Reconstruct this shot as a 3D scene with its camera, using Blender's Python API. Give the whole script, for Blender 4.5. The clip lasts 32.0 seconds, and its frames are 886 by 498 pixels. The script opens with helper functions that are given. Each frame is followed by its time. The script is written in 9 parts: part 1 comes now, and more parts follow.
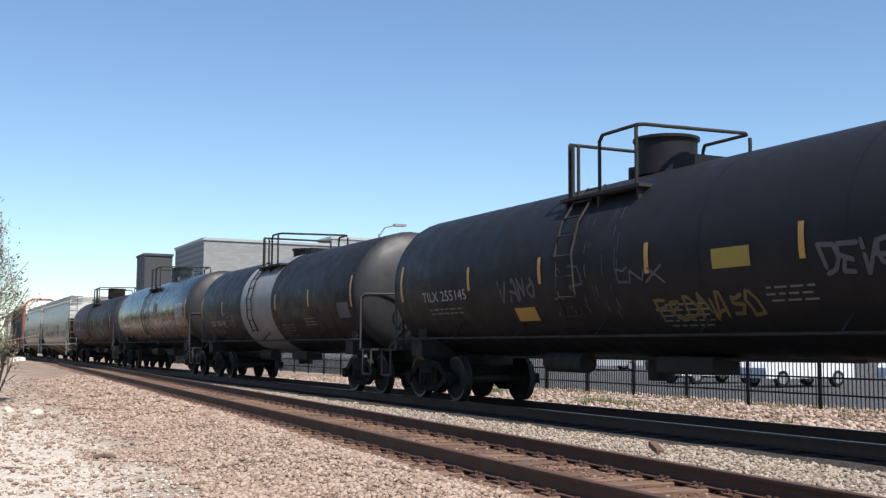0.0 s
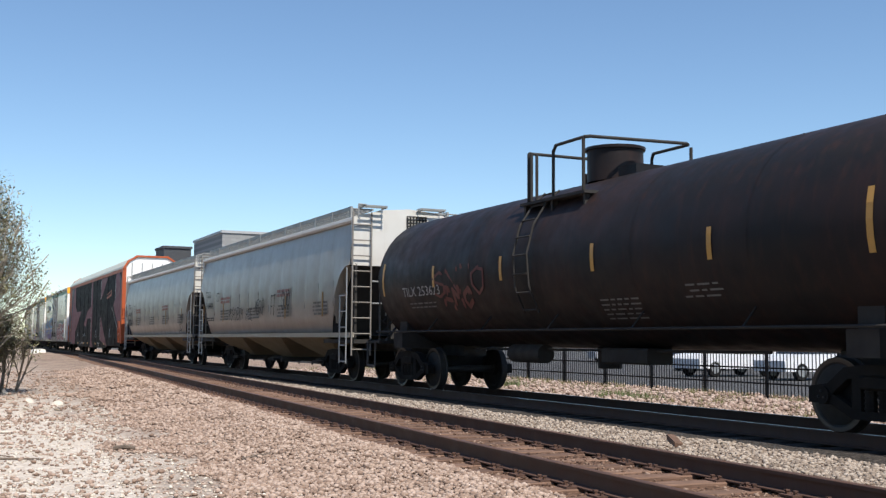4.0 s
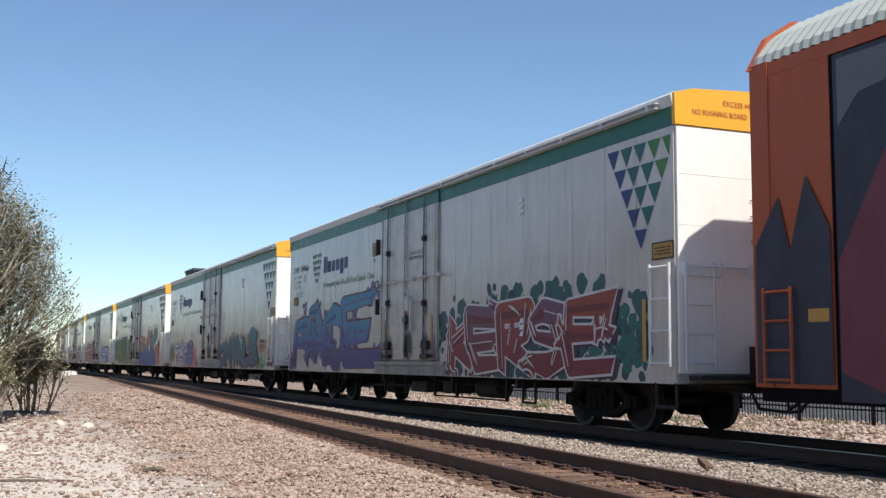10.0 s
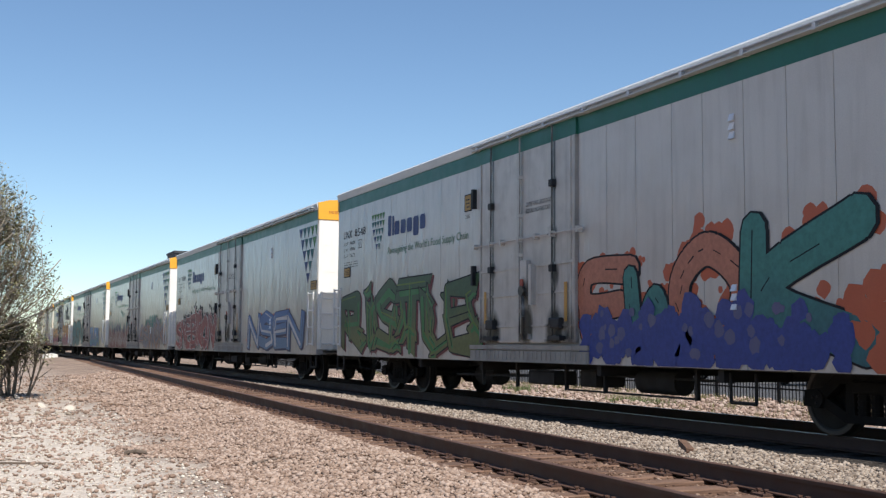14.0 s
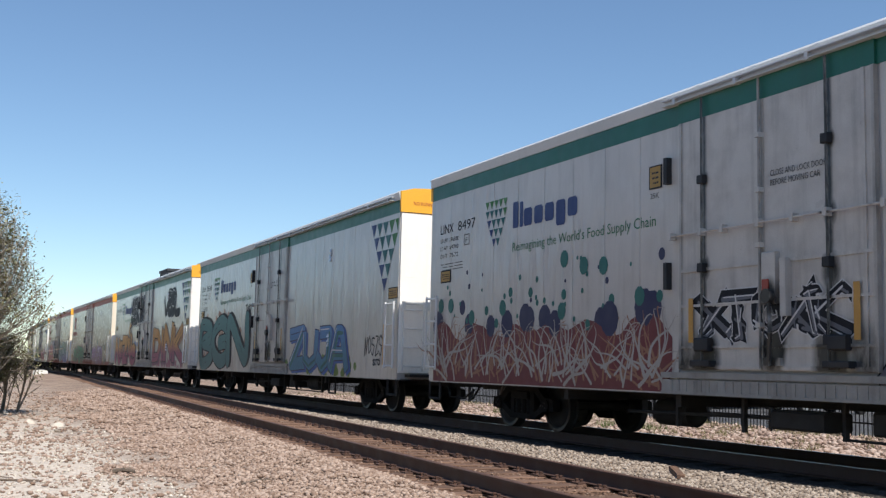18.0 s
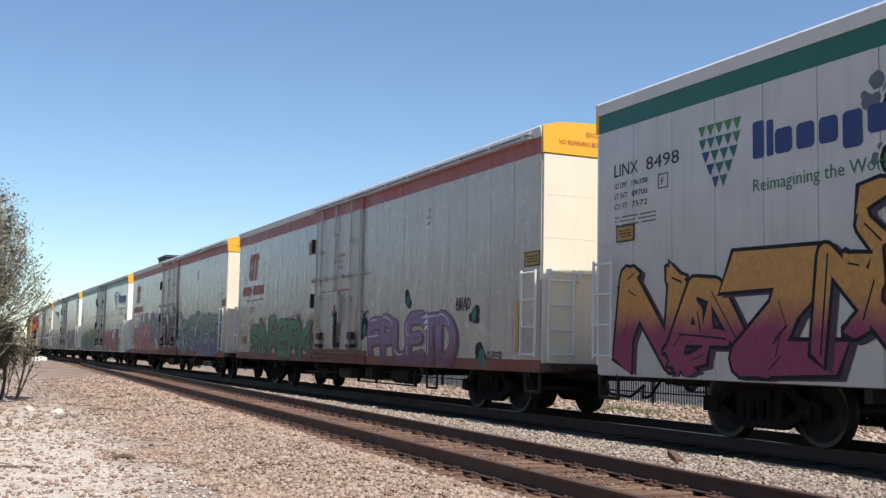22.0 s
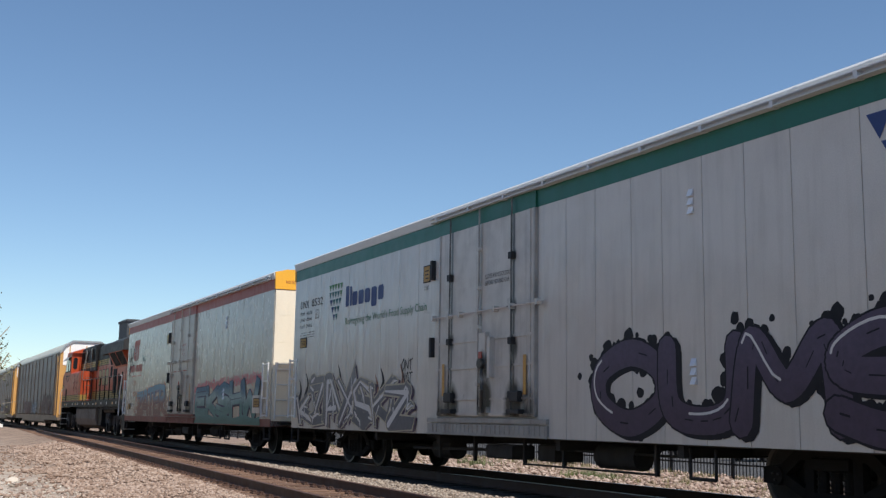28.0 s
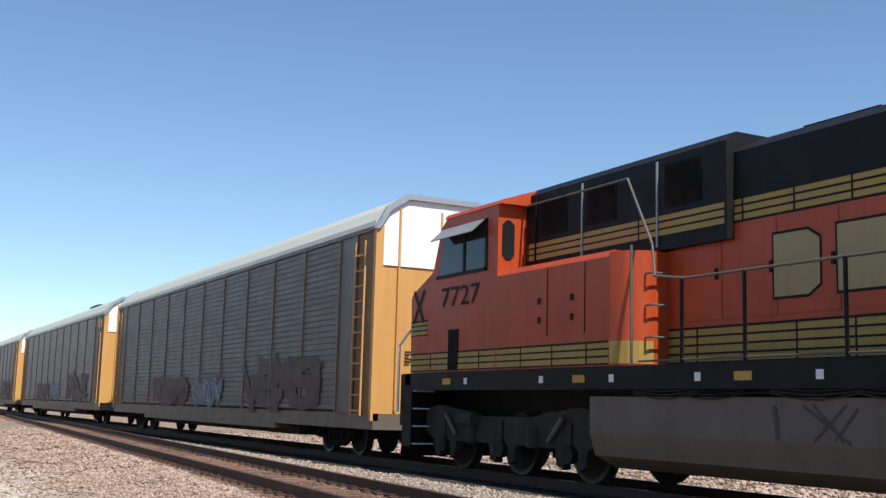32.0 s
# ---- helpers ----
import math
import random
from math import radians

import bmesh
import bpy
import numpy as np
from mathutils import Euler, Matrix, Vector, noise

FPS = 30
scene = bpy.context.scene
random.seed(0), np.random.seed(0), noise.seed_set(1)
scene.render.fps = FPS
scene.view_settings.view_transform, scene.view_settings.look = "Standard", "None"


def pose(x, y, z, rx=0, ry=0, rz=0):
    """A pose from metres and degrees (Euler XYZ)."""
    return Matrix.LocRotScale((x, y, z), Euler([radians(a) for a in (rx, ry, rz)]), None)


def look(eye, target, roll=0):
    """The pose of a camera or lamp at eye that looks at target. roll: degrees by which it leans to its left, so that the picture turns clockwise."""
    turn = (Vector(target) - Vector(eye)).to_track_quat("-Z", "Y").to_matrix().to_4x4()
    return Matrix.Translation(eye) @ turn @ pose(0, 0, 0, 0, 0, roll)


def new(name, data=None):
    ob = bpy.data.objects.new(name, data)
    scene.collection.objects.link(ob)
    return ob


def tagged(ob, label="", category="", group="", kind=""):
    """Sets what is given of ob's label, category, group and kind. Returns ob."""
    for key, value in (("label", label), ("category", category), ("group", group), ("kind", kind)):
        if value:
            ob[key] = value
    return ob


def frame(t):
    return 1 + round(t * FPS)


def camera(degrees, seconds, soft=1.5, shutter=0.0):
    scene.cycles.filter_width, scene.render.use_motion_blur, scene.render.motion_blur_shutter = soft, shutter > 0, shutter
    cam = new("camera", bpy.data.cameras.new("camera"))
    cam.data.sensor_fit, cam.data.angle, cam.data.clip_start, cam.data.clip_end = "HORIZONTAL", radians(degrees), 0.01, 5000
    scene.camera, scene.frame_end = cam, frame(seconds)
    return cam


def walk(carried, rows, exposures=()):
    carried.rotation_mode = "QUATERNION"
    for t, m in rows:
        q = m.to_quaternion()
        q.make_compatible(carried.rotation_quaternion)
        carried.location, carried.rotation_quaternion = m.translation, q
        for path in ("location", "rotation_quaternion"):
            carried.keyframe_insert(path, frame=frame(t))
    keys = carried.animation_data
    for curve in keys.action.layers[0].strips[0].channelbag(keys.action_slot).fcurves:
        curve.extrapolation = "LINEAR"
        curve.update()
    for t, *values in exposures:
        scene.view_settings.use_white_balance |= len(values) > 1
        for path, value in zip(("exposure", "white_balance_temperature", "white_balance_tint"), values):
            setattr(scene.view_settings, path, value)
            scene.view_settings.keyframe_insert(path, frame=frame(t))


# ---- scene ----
cam = camera(44.28, 32.0, soft=1.35)
# the camera stands by the track and turns a little in the hand: seconds, yaw, pitch, roll
EYE = (0.0, 0.0, 1.085)
LOOKS = [
    (0, -25.86, 5.20, -0.32), (0.5, -25.53, 5.29, -0.08), (1, -25.40, 5.17, 0.03), (1.5, -25.44, 5.01, -0.05),
    (2, -25.59, 4.79, 0.29), (2.5, -25.49, 4.55, -0.17), (4.5, -24.67, 4.82, -0.29), (5, -24.37, 4.74, -0.25),
    (5.5, -24.35, 4.64, -0.44), (6, -24.39, 4.63, -0.91), (6.5, -24.44, 4.76, -0.76), (7, -24.26, 4.76, -0.85),
    (7.5, -23.97, 4.84, -0.51), (8, -23.61, 5.23, -0.22), (8.5, -23.40, 5.58, -0.24), (9, -23.29, 5.88, -0.61),
    (9.5, -23.40, 6.00, -0.32), (10, -23.45, 5.95, -0.40), (10.5, -23.66, 6.10, -0.52), (11, -23.64, 5.86, -0.45),
    (11.5, -23.43, 5.31, -0.40), (12, -23.48, 4.95, -0.29), (12.5, -23.78, 4.91, -0.94), (13, -24.12, 5.17, -1.16),
    (13.5, -24.40, 5.18, -0.64), (14, -24.37, 5.06, -0.43), (14.5, -24.29, 5.22, -0.27), (16.5, -23.92, 5.74, -0.79),
    (17, -24.05, 5.76, -1.06), (17.5, -24.28, 5.94, -0.98), (18, -24.80, 6.23, -1.30), (18.5, -25.19, 6.12, -1.41),
    (19, -25.22, 5.71, -1.29), (19.5, -25.23, 5.55, -1.68), (20, -25.13, 5.34, -1.52), (20.5, -25.27, 5.11, -1.51),
    (21, -24.91, 5.21, -1.41), (21.5, -25.08, 5.22, -2.29), (22, -24.86, 5.47, -1.12), (22.5, -24.86, 5.61, -1.44),
    (23, -24.95, 6.12, -2.02), (23.5, -25.01, 6.50, -1.18), (24, -25.27, 6.52, -0.49), (24.5, -26.01, 6.91, -1.43),
    (25, -26.24, 7.41, -1.50), (25.5, -26.06, 7.89, -1.61), (26, -26.18, 8.45, -1.70), (26.5, -26.46, 8.84, -1.82),
    (28.5, -26.77, 8.83, -0.74), (29, -26.84, 8.82, -1.07), (29.5, -27.17, 8.74, -0.86), (30, -27.45, 8.62, -1.10),
    (30.5, -27.80, 8.55, -1.35), (31, -27.98, 8.56, -1.64), (31.5, -28.10, 8.48, -1.53), (32, -28.15, 8.35, -1.53),
]
LIGHTEN = [(0, 0.41), (1, 0.33), (5, 0.33), (6.5, 0.34), (8, 0.51), (9, 0.49), (10, 0.27), (12, 0.17), (13, 0.23), (18, 0.22), (22, 0.27), (24, 0.21), (25, 0.32), (26, 0.05), (29, 0.13), (30, 0.25), (31, 0.32), (32, 0.35)]
walk(cam, [(t, pose(*EYE, 90 + p, r, y)) for t, y, p, r in LOOKS], LIGHTEN)

# ---- light ----
SUN_WAY = Vector((0.03, -0.64, 1.0))
world = bpy.data.worlds.new("clear_sky")
scene.world = world
world.use_nodes = True
wn = world.node_tree
sky = wn.nodes.new("ShaderNodeTexSky")
sky.sky_type = 'NISHITA'
sky.sun_disc = False
sky.sun_elevation = math.atan2(1.0, math.hypot(SUN_WAY.x, SUN_WAY.y))
sky.sun_rotation = math.atan2(SUN_WAY.x, SUN_WAY.y)
sky.altitude, sky.air_density, sky.dust_density, sky.ozone_density = 300, 1.0, 0.0, 2.2
tint = wn.nodes.new("ShaderNodeMix")
tint.data_type, tint.blend_type = 'RGBA', 'MULTIPLY'
tint.inputs[0].default_value = 1.0
tint.inputs[7].default_value = (0.92, 1.01, 1.065, 1)
wn.links.new(sky.outputs[0], tint.inputs[6])
wn.links.new(tint.outputs[2], wn.nodes["Background"].inputs[0])
wn.nodes["Background"].inputs[1].default_value = 0.1095
sun = new("sun", bpy.data.lights.new("sun", 'SUN'))
sun.data.energy, sun.data.angle, sun.data.color = 5.0, radians(0.53), (1.0, 0.95, 0.88)
sun.matrix_basis = look(SUN_WAY * 60, (0, 0, 0))
scene.view_settings.exposure = 0.27


# ---- materials ----
def nodes_of(name):
    m = bpy.data.materials.new(name)
    m.use_nodes = True
    t = m.node_tree
    return m, t, t.nodes["Principled BSDF"]


def noise_node(t, coord, scale, detail=4.0, stretch=(1, 1, 1), rough=0.55):
    mp = t.nodes.new("ShaderNodeMapping")
    mp.inputs["Scale"].default_value = stretch
    t.links.new(coord, mp.inputs[0])
    n = t.nodes.new("ShaderNodeTexNoise")
    n.inputs["Scale"].default_value, n.inputs["Detail"].default_value = scale, detail
    n.inputs["Roughness"].default_value = rough
    t.links.new(mp.outputs[0], n.inputs["Vector"])
    return n.outputs["Fac"]


def ramp(t, fac, stops):
    r = t.nodes.new("ShaderNodeValToRGB")
    e = r.color_ramp.elements
    while len(e) < len(stops):
        e.new(0.5)
    for k, (p, c) in zip(e, stops):
        k.position, k.color = p, (*c, 1) if len(c) == 3 else c
    t.links.new(fac, r.inputs[0])
    return r.outputs[0]


def grey(v):
    return (v, v, v)


def mix(t, fac, a, b, mode='MIX'):
    x = t.nodes.new("ShaderNodeMix")
    x.data_type, x.blend_type = 'RGBA', mode
    for sock, v in ((x.inputs[0], fac), (x.inputs[6], a), (x.inputs[7], b)):
        if hasattr(v, "default_value") or hasattr(v, "links"):
            t.links.new(v, sock)
        elif isinstance(v, tuple):
            sock.default_value = (*v, 1)
        else:
            sock.default_value = v
    return x.outputs[2]


def bump(t, bsdf, height, strength, dist=0.01):
    b = t.nodes.new("ShaderNodeBump")
    b.inputs["Strength"].default_value, b.inputs["Distance"].default_value = strength, dist
    t.links.new(height, b.inputs["Height"])
    t.links.new(b.outputs[0], bsdf.inputs["Normal"])


def coords(t, which="Object"):
    return t.nodes.new("ShaderNodeTexCoord").outputs[which]


def paint(name, col, rough=0.45, dirt=(0.10, 0.075, 0.055), amt=0.3, metal=0.0, wave=0.0, scale=1.2):
    """Painted steel with soft stains, running streaks and fine grain."""
    m, t, p = nodes_of(name)
    c = coords(t)
    stains = ramp(t, noise_node(t, c, scale, 6.0), [(0.42, grey(0)), (0.78, grey(1))])
    streaks = ramp(t, noise_node(t, c, 7.0, 4.0, (1, 1, 0.08)), [(0.5, grey(0)), (0.8, grey(1))])
    both = mix(t, 0.5, stains, streaks)
    f = t.nodes.new("ShaderNodeMath")
    f.operation = 'MULTIPLY'
    f.inputs[1].default_value = amt
    t.links.new(both, f.inputs[0])
    body = mix(t, f.outputs[0], col, dirt)
    fine = ramp(t, noise_node(t, c, 60.0, 3.0), [(0.3, grey(0.93)), (0.7, grey(1.05))])
    body = mix(t, 1.0, body, fine, 'MULTIPLY')
    t.links.new(body, p.inputs["Base Color"])
    r = ramp(t, noise_node(t, c, 3.0, 5.0), [(0.3, grey(rough * 0.85)), (0.7, grey(min(1, rough * 1.25)))])
    t.links.new(r, p.inputs["Roughness"])
    p.inputs["Metallic"].default_value = metal
    if max(col) < 0.02 and rough > 0.44:
        p.inputs["Specular IOR Level"].default_value = 0.3 if rough < 0.48 else 0.18
    if wave:
        bump(t, p, noise_node(t, c, 1.6, 2.0, (1, 2.2, .7)), wave, 0.05)
    else:
        bump(t, p, noise_node(t, c, 40.0, 4.0), 0.12, 0.004)
    return m


def stones(name, a, b, c3, scale, dust=0.0, dust_col=(0.5, 0.45, 0.38)):
    """Crushed stone: each chip with its own tone, uneven relief."""
    m, t, p = nodes_of(name)
    c = coords(t)
    v = t.nodes.new("ShaderNodeTexVoronoi")
    v.inputs["Scale"].default_value = scale
    t.links.new(c, v.inputs["Vector"])
    sep = t.nodes.new("ShaderNodeSeparateColor")
    t.links.new(v.outputs["Color"], sep.inputs[0])
    base = ramp(t, sep.outputs[0], [(0.1, a), (0.5, b), (0.9, c3)])
    gaps = ramp(t, v.outputs["Distance"], [(0.35, grey(1.0)), (0.75, grey(0.45))])
    base = mix(t, 1.0, base, gaps, 'MULTIPLY')
    big = ramp(t, noise_node(t, c, 0.6, 6.0), [(0.42, grey(0)), (0.62, grey(1))])
    d = t.nodes.new("ShaderNodeMath")
    d.operation = 'MULTIPLY'
    d.inputs[1].default_value = dust
    t.links.new(big, d.inputs[0])
    base = mix(t, d.outputs[0], base, dust_col)
    t.links.new(base, p.inputs["Base Color"])
    p.inputs["Roughness"].default_value = 0.95
    p.inputs["Specular IOR Level"].default_value = 0.2
    h = ramp(t, v.outputs["Distance"], [(0.0, grey(1)), (0.9, grey(0))])
    bump(t, p, h, 0.9, 0.03)
    return m


def chips(name, a, b, c3):
    """Loose stones, each island its own tone."""
    m, t, p = nodes_of(name)
    g = t.nodes.new("ShaderNodeNewGeometry")
    base = ramp(t, g.outputs["Random Per Island"], [(0.05, a), (0.45, b), (0.85, c3)])
    fine = ramp(t, noise_node(t, coords(t), 45.0, 4.0), [(0.3, grey(0.8)), (0.7, grey(1.12))])
    t.links.new(mix(t, 1.0, base, fine, 'MULTIPLY'), p.inputs["Base Color"])
    p.inputs["Roughness"].default_value = 0.92
    p.inputs["Specular IOR Level"].default_value = 0.25
    return m


def random_tone(name, a, b, rough=0.9, grain=(1, 1, 1), gscale=20.0, bump_s=0.4):
    """A rough material whose tone differs from piece to piece."""
    m, t, p = nodes_of(name)
    o = t.nodes.new("ShaderNodeObjectInfo")
    base = mix(t, o.outputs["Random"], a, b)
    c = coords(t)
    n = noise_node(t, c, gscale, 6.0, grain)
    base = mix(t, 1.0, base, ramp(t, n, [(0.3, grey(0.55)), (0.7, grey(1.25))]), 'MULTIPLY')
    t.links.new(base, p.inputs["Base Color"])
    p.inputs["Roughness"].default_value = rough
    bump(t, p, n, bump_s, 0.01)
    return m


def gradient_paint(name, low, high, z0, z1, third=None):
    """Sprayed paint that fades from one colour to another up the side, with overspray mottling."""
    m, t, p = nodes_of(name)
    c = coords(t)
    sep = t.nodes.new("ShaderNodeSeparateXYZ")
    t.links.new(c, sep.inputs[0])
    mr = t.nodes.new("ShaderNodeMapRange")
    mr.inputs[1].default_value, mr.inputs[2].default_value = z0, z1
    t.links.new(sep.outputs[2], mr.inputs[0])
    a = t.nodes.new("ShaderNodeMath")
    a.operation = 'ADD'
    sc = t.nodes.new("ShaderNodeMath")
    sc.operation = 'MULTIPLY_ADD'
    sc.inputs[1].default_value, sc.inputs[2].default_value = 0.5, -0.25
    t.links.new(noise_node(t, c, 1.3, 3.0), sc.inputs[0])
    t.links.new(mr.outputs[0], a.inputs[0])
    t.links.new(sc.outputs[0], a.inputs[1])
    stops = [(0.25, low), (0.75, high)] if third is None else [(0.2, low), (0.5, third), (0.8, high)]
    base = ramp(t, a.outputs[0], stops)
    wear = ramp(t, noise_node(t, c, 14.0, 5.0), [(0.3, grey(0.8)), (0.7, grey(1.12))])
    t.links.new(mix(t, 1.0, base, wear, 'MULTIPLY'), p.inputs["Base Color"])
    p.inputs["Roughness"].default_value = 0.5
    return m


def greased(name, col, spots, runs):
    """White door paint with soft grease stains round its fittings: spots are (y, z, size, strength), runs are (y, strength) down the rods."""
    m = paint(name, col, 0.32, (0.20, 0.17, 0.14), 0.75, wave=0.3, scale=2.4)
    t = m.node_tree
    p = t.nodes["Principled BSDF"]
    was = p.inputs["Base Color"].links[0].from_socket
    c = coords(t)
    sep = t.nodes.new("ShaderNodeSeparateXYZ")
    t.links.new(c, sep.inputs[0])

    def calc(op, a, b, d=None):
        n = t.nodes.new("ShaderNodeMath")
        n.operation = op
        for i, v in enumerate((a, b, d)):
            if v is None:
                continue
            if isinstance(v, (int, float)):
                n.inputs[i].default_value = v
            else:
                t.links.new(v, n.inputs[i])
        return n.outputs[0]
    total = 0.0
    rag = calc('MULTIPLY_ADD', noise_node(t, c, 9.0, 6.0, (1, 1, .45), .7), 1.7, .15)
    for y, z, r, k in spots:
        dy = calc('MULTIPLY', calc('SUBTRACT', sep.outputs[1], y), 1.0 / r)
        dz = calc('MULTIPLY', calc('SUBTRACT', sep.outputs[2], z), .62 / r)
        d = calc('ADD', calc('MULTIPLY', dy, dy), calc('MULTIPLY', dz, dz))
        g = calc('MULTIPLY', calc('MAXIMUM', calc('SUBTRACT', 1.0, d), 0.0), k)
        total = calc('MAXIMUM', total, g)
    for y, k in runs:
        d = calc('MULTIPLY', calc('ABSOLUTE', calc('SUBTRACT', sep.outputs[1], y), 0.0), 16.0)
        g = calc('MULTIPLY', calc('MAXIMUM', calc('SUBTRACT', 1.0, d), 0.0), k)
        total = calc('MAXIMUM', total, g)
    total = calc('MINIMUM', calc('MULTIPLY', total, rag), .96)
    t.links.new(mix(t, total, was, (0.022, 0.02, 0.018)), p.inputs["Base Color"])
    return m


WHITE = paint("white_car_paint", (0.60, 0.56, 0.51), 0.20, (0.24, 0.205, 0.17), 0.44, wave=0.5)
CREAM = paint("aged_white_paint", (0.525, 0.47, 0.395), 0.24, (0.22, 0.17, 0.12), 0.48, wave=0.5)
# Lighter copies of WHITE and CREAM, with the ends' sunlight in the colour.
LITWHITE = paint("lit_white_paint", (0.88, 0.86, 0.81), 0.5, (0.35, 0.30, 0.25), 0.18)
LITCREAM = paint("lit_cream_paint", (0.80, 0.72, 0.58), 0.5, (0.35, 0.27, 0.19), 0.22)
ROOFWHITE = paint("white_roof_paint", (0.62, 0.63, 0.64), 0.35, (0.3, 0.28, 0.26), 0.2)
ORANGE_BAND = paint("orange_end_paint", (0.85, 0.42, 0.035), 0.5, (0.4, 0.2, 0.05), 0.15)
SPOTS = ((-1.01, 1.28, .34, 1.5), (-1.01, 2.3, .17, 1.1), (-1.01, 2.98, .12, 1.1), (1.28, 1.22, .36, 1.5), (1.28, 2.5, .13, 1.2), (-.04, 1.45, .26, 1.5),
         (-.06, 2.0, .2, 1.2), (-.06, 1.0, .2, 1.0), (1.7, 1.2, .3, .9), (-1.5, 1.15, .4, .8), (1.28, 3.7, .1, 1.2), (-1.01, 3.85, .1, 1.2))
SILLPAINT = paint("road_grimed_sill_paint", (0.36, 0.34, 0.31), 0.5, (0.09, 0.075, 0.06), 0.7, scale=2.5)
DOORWHITE = greased("grease_streaked_door_paint", (0.58, 0.54, 0.49), SPOTS, ((-1.01, 1.1), (1.28, 1.0), (.14, .55), (1.78, .3), (-1.7, .3)))
DOORCREAM = greased("grease_streaked_cream_door_paint", (0.52, 0.47, 0.40), ((-.06, 1.7, .3, 1.9), (-.06, 1.15, .26, 1.9), (1.28, 1.2, .3, 1.4), (-1.01, 1.25, .26, 1.2), (-1.4, 1.2, .3, 1.2)), ((1.28, .25), (-1.01, .25)))
GREEN = paint("green_stripe_paint", (0.012, 0.125, 0.085), 0.4, (0.03, 0.06, 0.05), 0.4)
RED_STRIPE = paint("faded_red_stripe_paint", (0.34, 0.07, 0.055), 0.5, (0.5, 0.4, 0.36), 0.55, scale=0.9)
RUST_BASE = paint("rust_red_sill_paint", (0.23, 0.07, 0.045), 0.6, (0.07, 0.05, 0.042), 0.8)
BLACK = paint("black_tank_paint", (0.015, 0.015, 0.018), 0.5, (0.034, 0.031, 0.028), 0.35, wave=0.05)
GLOSSBLACK = paint("glossy_black_tank_paint", (0.014, 0.015, 0.018), 0.26, (0.05, 0.045, 0.04), 0.25, wave=0.05)
BROWNTANK = paint("rusty_black_tank_paint", (0.014, 0.013, 0.014), 0.5, (0.075, 0.03, 0.02), 0.6, scale=0.6)
# Tank heads get a lighter black that carries the sun falling on them.
HEADBLACK = paint("sun_lightened_tank_head", (0.024, 0.024, 0.026), 0.5, (0.08, 0.072, 0.062), 0.4, wave=0.05)
GREYBAND = paint("grey_band_paint", (0.24, 0.24, 0.24), 0.5, (0.06, 0.055, 0.05), 0.4)
HOPGREY = paint("grey_hopper_paint", (0.31, 0.285, 0.243), 0.33, (0.14, 0.105, 0.075), 0.45)
HOPLIGHT = paint("light_grey_hopper_paint", (0.62, 0.60, 0.55), 0.5, (0.25, 0.19, 0.13), 0.3)
HOPRAIL = paint("grimy_grey_ladder_paint", (0.22, 0.20, 0.175), 0.5, (0.12, 0.09, 0.07), 0.4)
HOPDARK = paint("rust_tinged_hopper_paint", (0.24, 0.195, 0.13), 0.7, (0.12, 0.085, 0.05), 0.5)
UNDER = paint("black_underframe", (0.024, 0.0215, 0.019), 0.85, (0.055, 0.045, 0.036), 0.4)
TRUCKBLACK = paint("oily_black_casting", (0.013, 0.012, 0.011), 0.8, (0.032, 0.026, 0.021), 0.4)
STEEL = paint("worn_wheel_steel", (0.085, 0.076, 0.07), 0.4, (0.05, 0.035, 0.03), 0.4, metal=0.8)
WHEEL = paint("grimy_wheel", (0.020, 0.018, 0.0165), 0.7, (0.055, 0.046, 0.038), 0.4)
GALV = paint("galvanised_metal", (0.42, 0.43, 0.43), 0.4, (0.2, 0.17, 0.14), 0.3, metal=0.6)
LADDER = paint("white_ladder_paint", (0.72, 0.72, 0.70), 0.45, (0.3, 0.25, 0.2), 0.2)
GRIME = paint("grease_smear", (0.055, 0.048, 0.042), 0.7, (0.12, 0.11, 0.10), 0.35)
SEAM = paint("panel_seam", (0.42, 0.41, 0.40), 0.6, (0.2, 0.18, 0.16), 0.3)
BLUE_LOGO = paint("dark_blue_lettering", (0.022, 0.045, 0.16), 0.5, (0.05, 0.06, 0.12), 0.2)
TEAL_LOGO = paint("teal_emblem_paint", (0.02, 0.13, 0.12), 0.5, (0.05, 0.1, 0.1), 0.2)
GREEN_LOGO = paint("leaf_green_emblem_paint", (0.06, 0.21, 0.055), 0.5, (0.1, 0.2, 0.1), 0.2)
GREEN_TEXT = paint("green_lettering", (0.045, 0.17, 0.075), 0.5, (0.1, 0.2, 0.1), 0.2)
INK = paint("black_lettering", (0.018, 0.018, 0.02), 0.6, (0.08, 0.08, 0.08), 0.2)
WHITE_INK = paint("white_lettering", (0.62, 0.62, 0.6), 0.6, (0.2, 0.2, 0.2), 0.3)
FADED_RED = paint("faded_red_print", (0.34, 0.15, 0.12), 0.6, (0.3, 0.27, 0.24), 0.5)
FADED_INK = paint("faded_grey_print", (0.15, 0.14, 0.125), 0.6, (0.25, 0.23, 0.2), 0.4)
RED_INK = paint("brick_red_lettering", (0.36, 0.06, 0.035), 0.5, (0.4, 0.2, 0.15), 0.25)
PLATE = paint("amber_placard", (0.42, 0.24, 0.05), 0.5, (0.15, 0.1, 0.04), 0.3)
RUSTAMBER = paint("rusted_amber_strip", (0.36, 0.20, 0.05), 0.6, (0.2, 0.13, 0.07), 0.7, scale=4.0)
AMBER = paint("amber_reflective_strip", (0.55, 0.29, 0.06), 0.4, (0.22, 0.13, 0.05), 0.4)
REFLECT = paint("white_reflective_strip", (0.8, 0.8, 0.82), 0.3, (0.4, 0.4, 0.4), 0.2)


# ---- the line ----
XC = 10.91


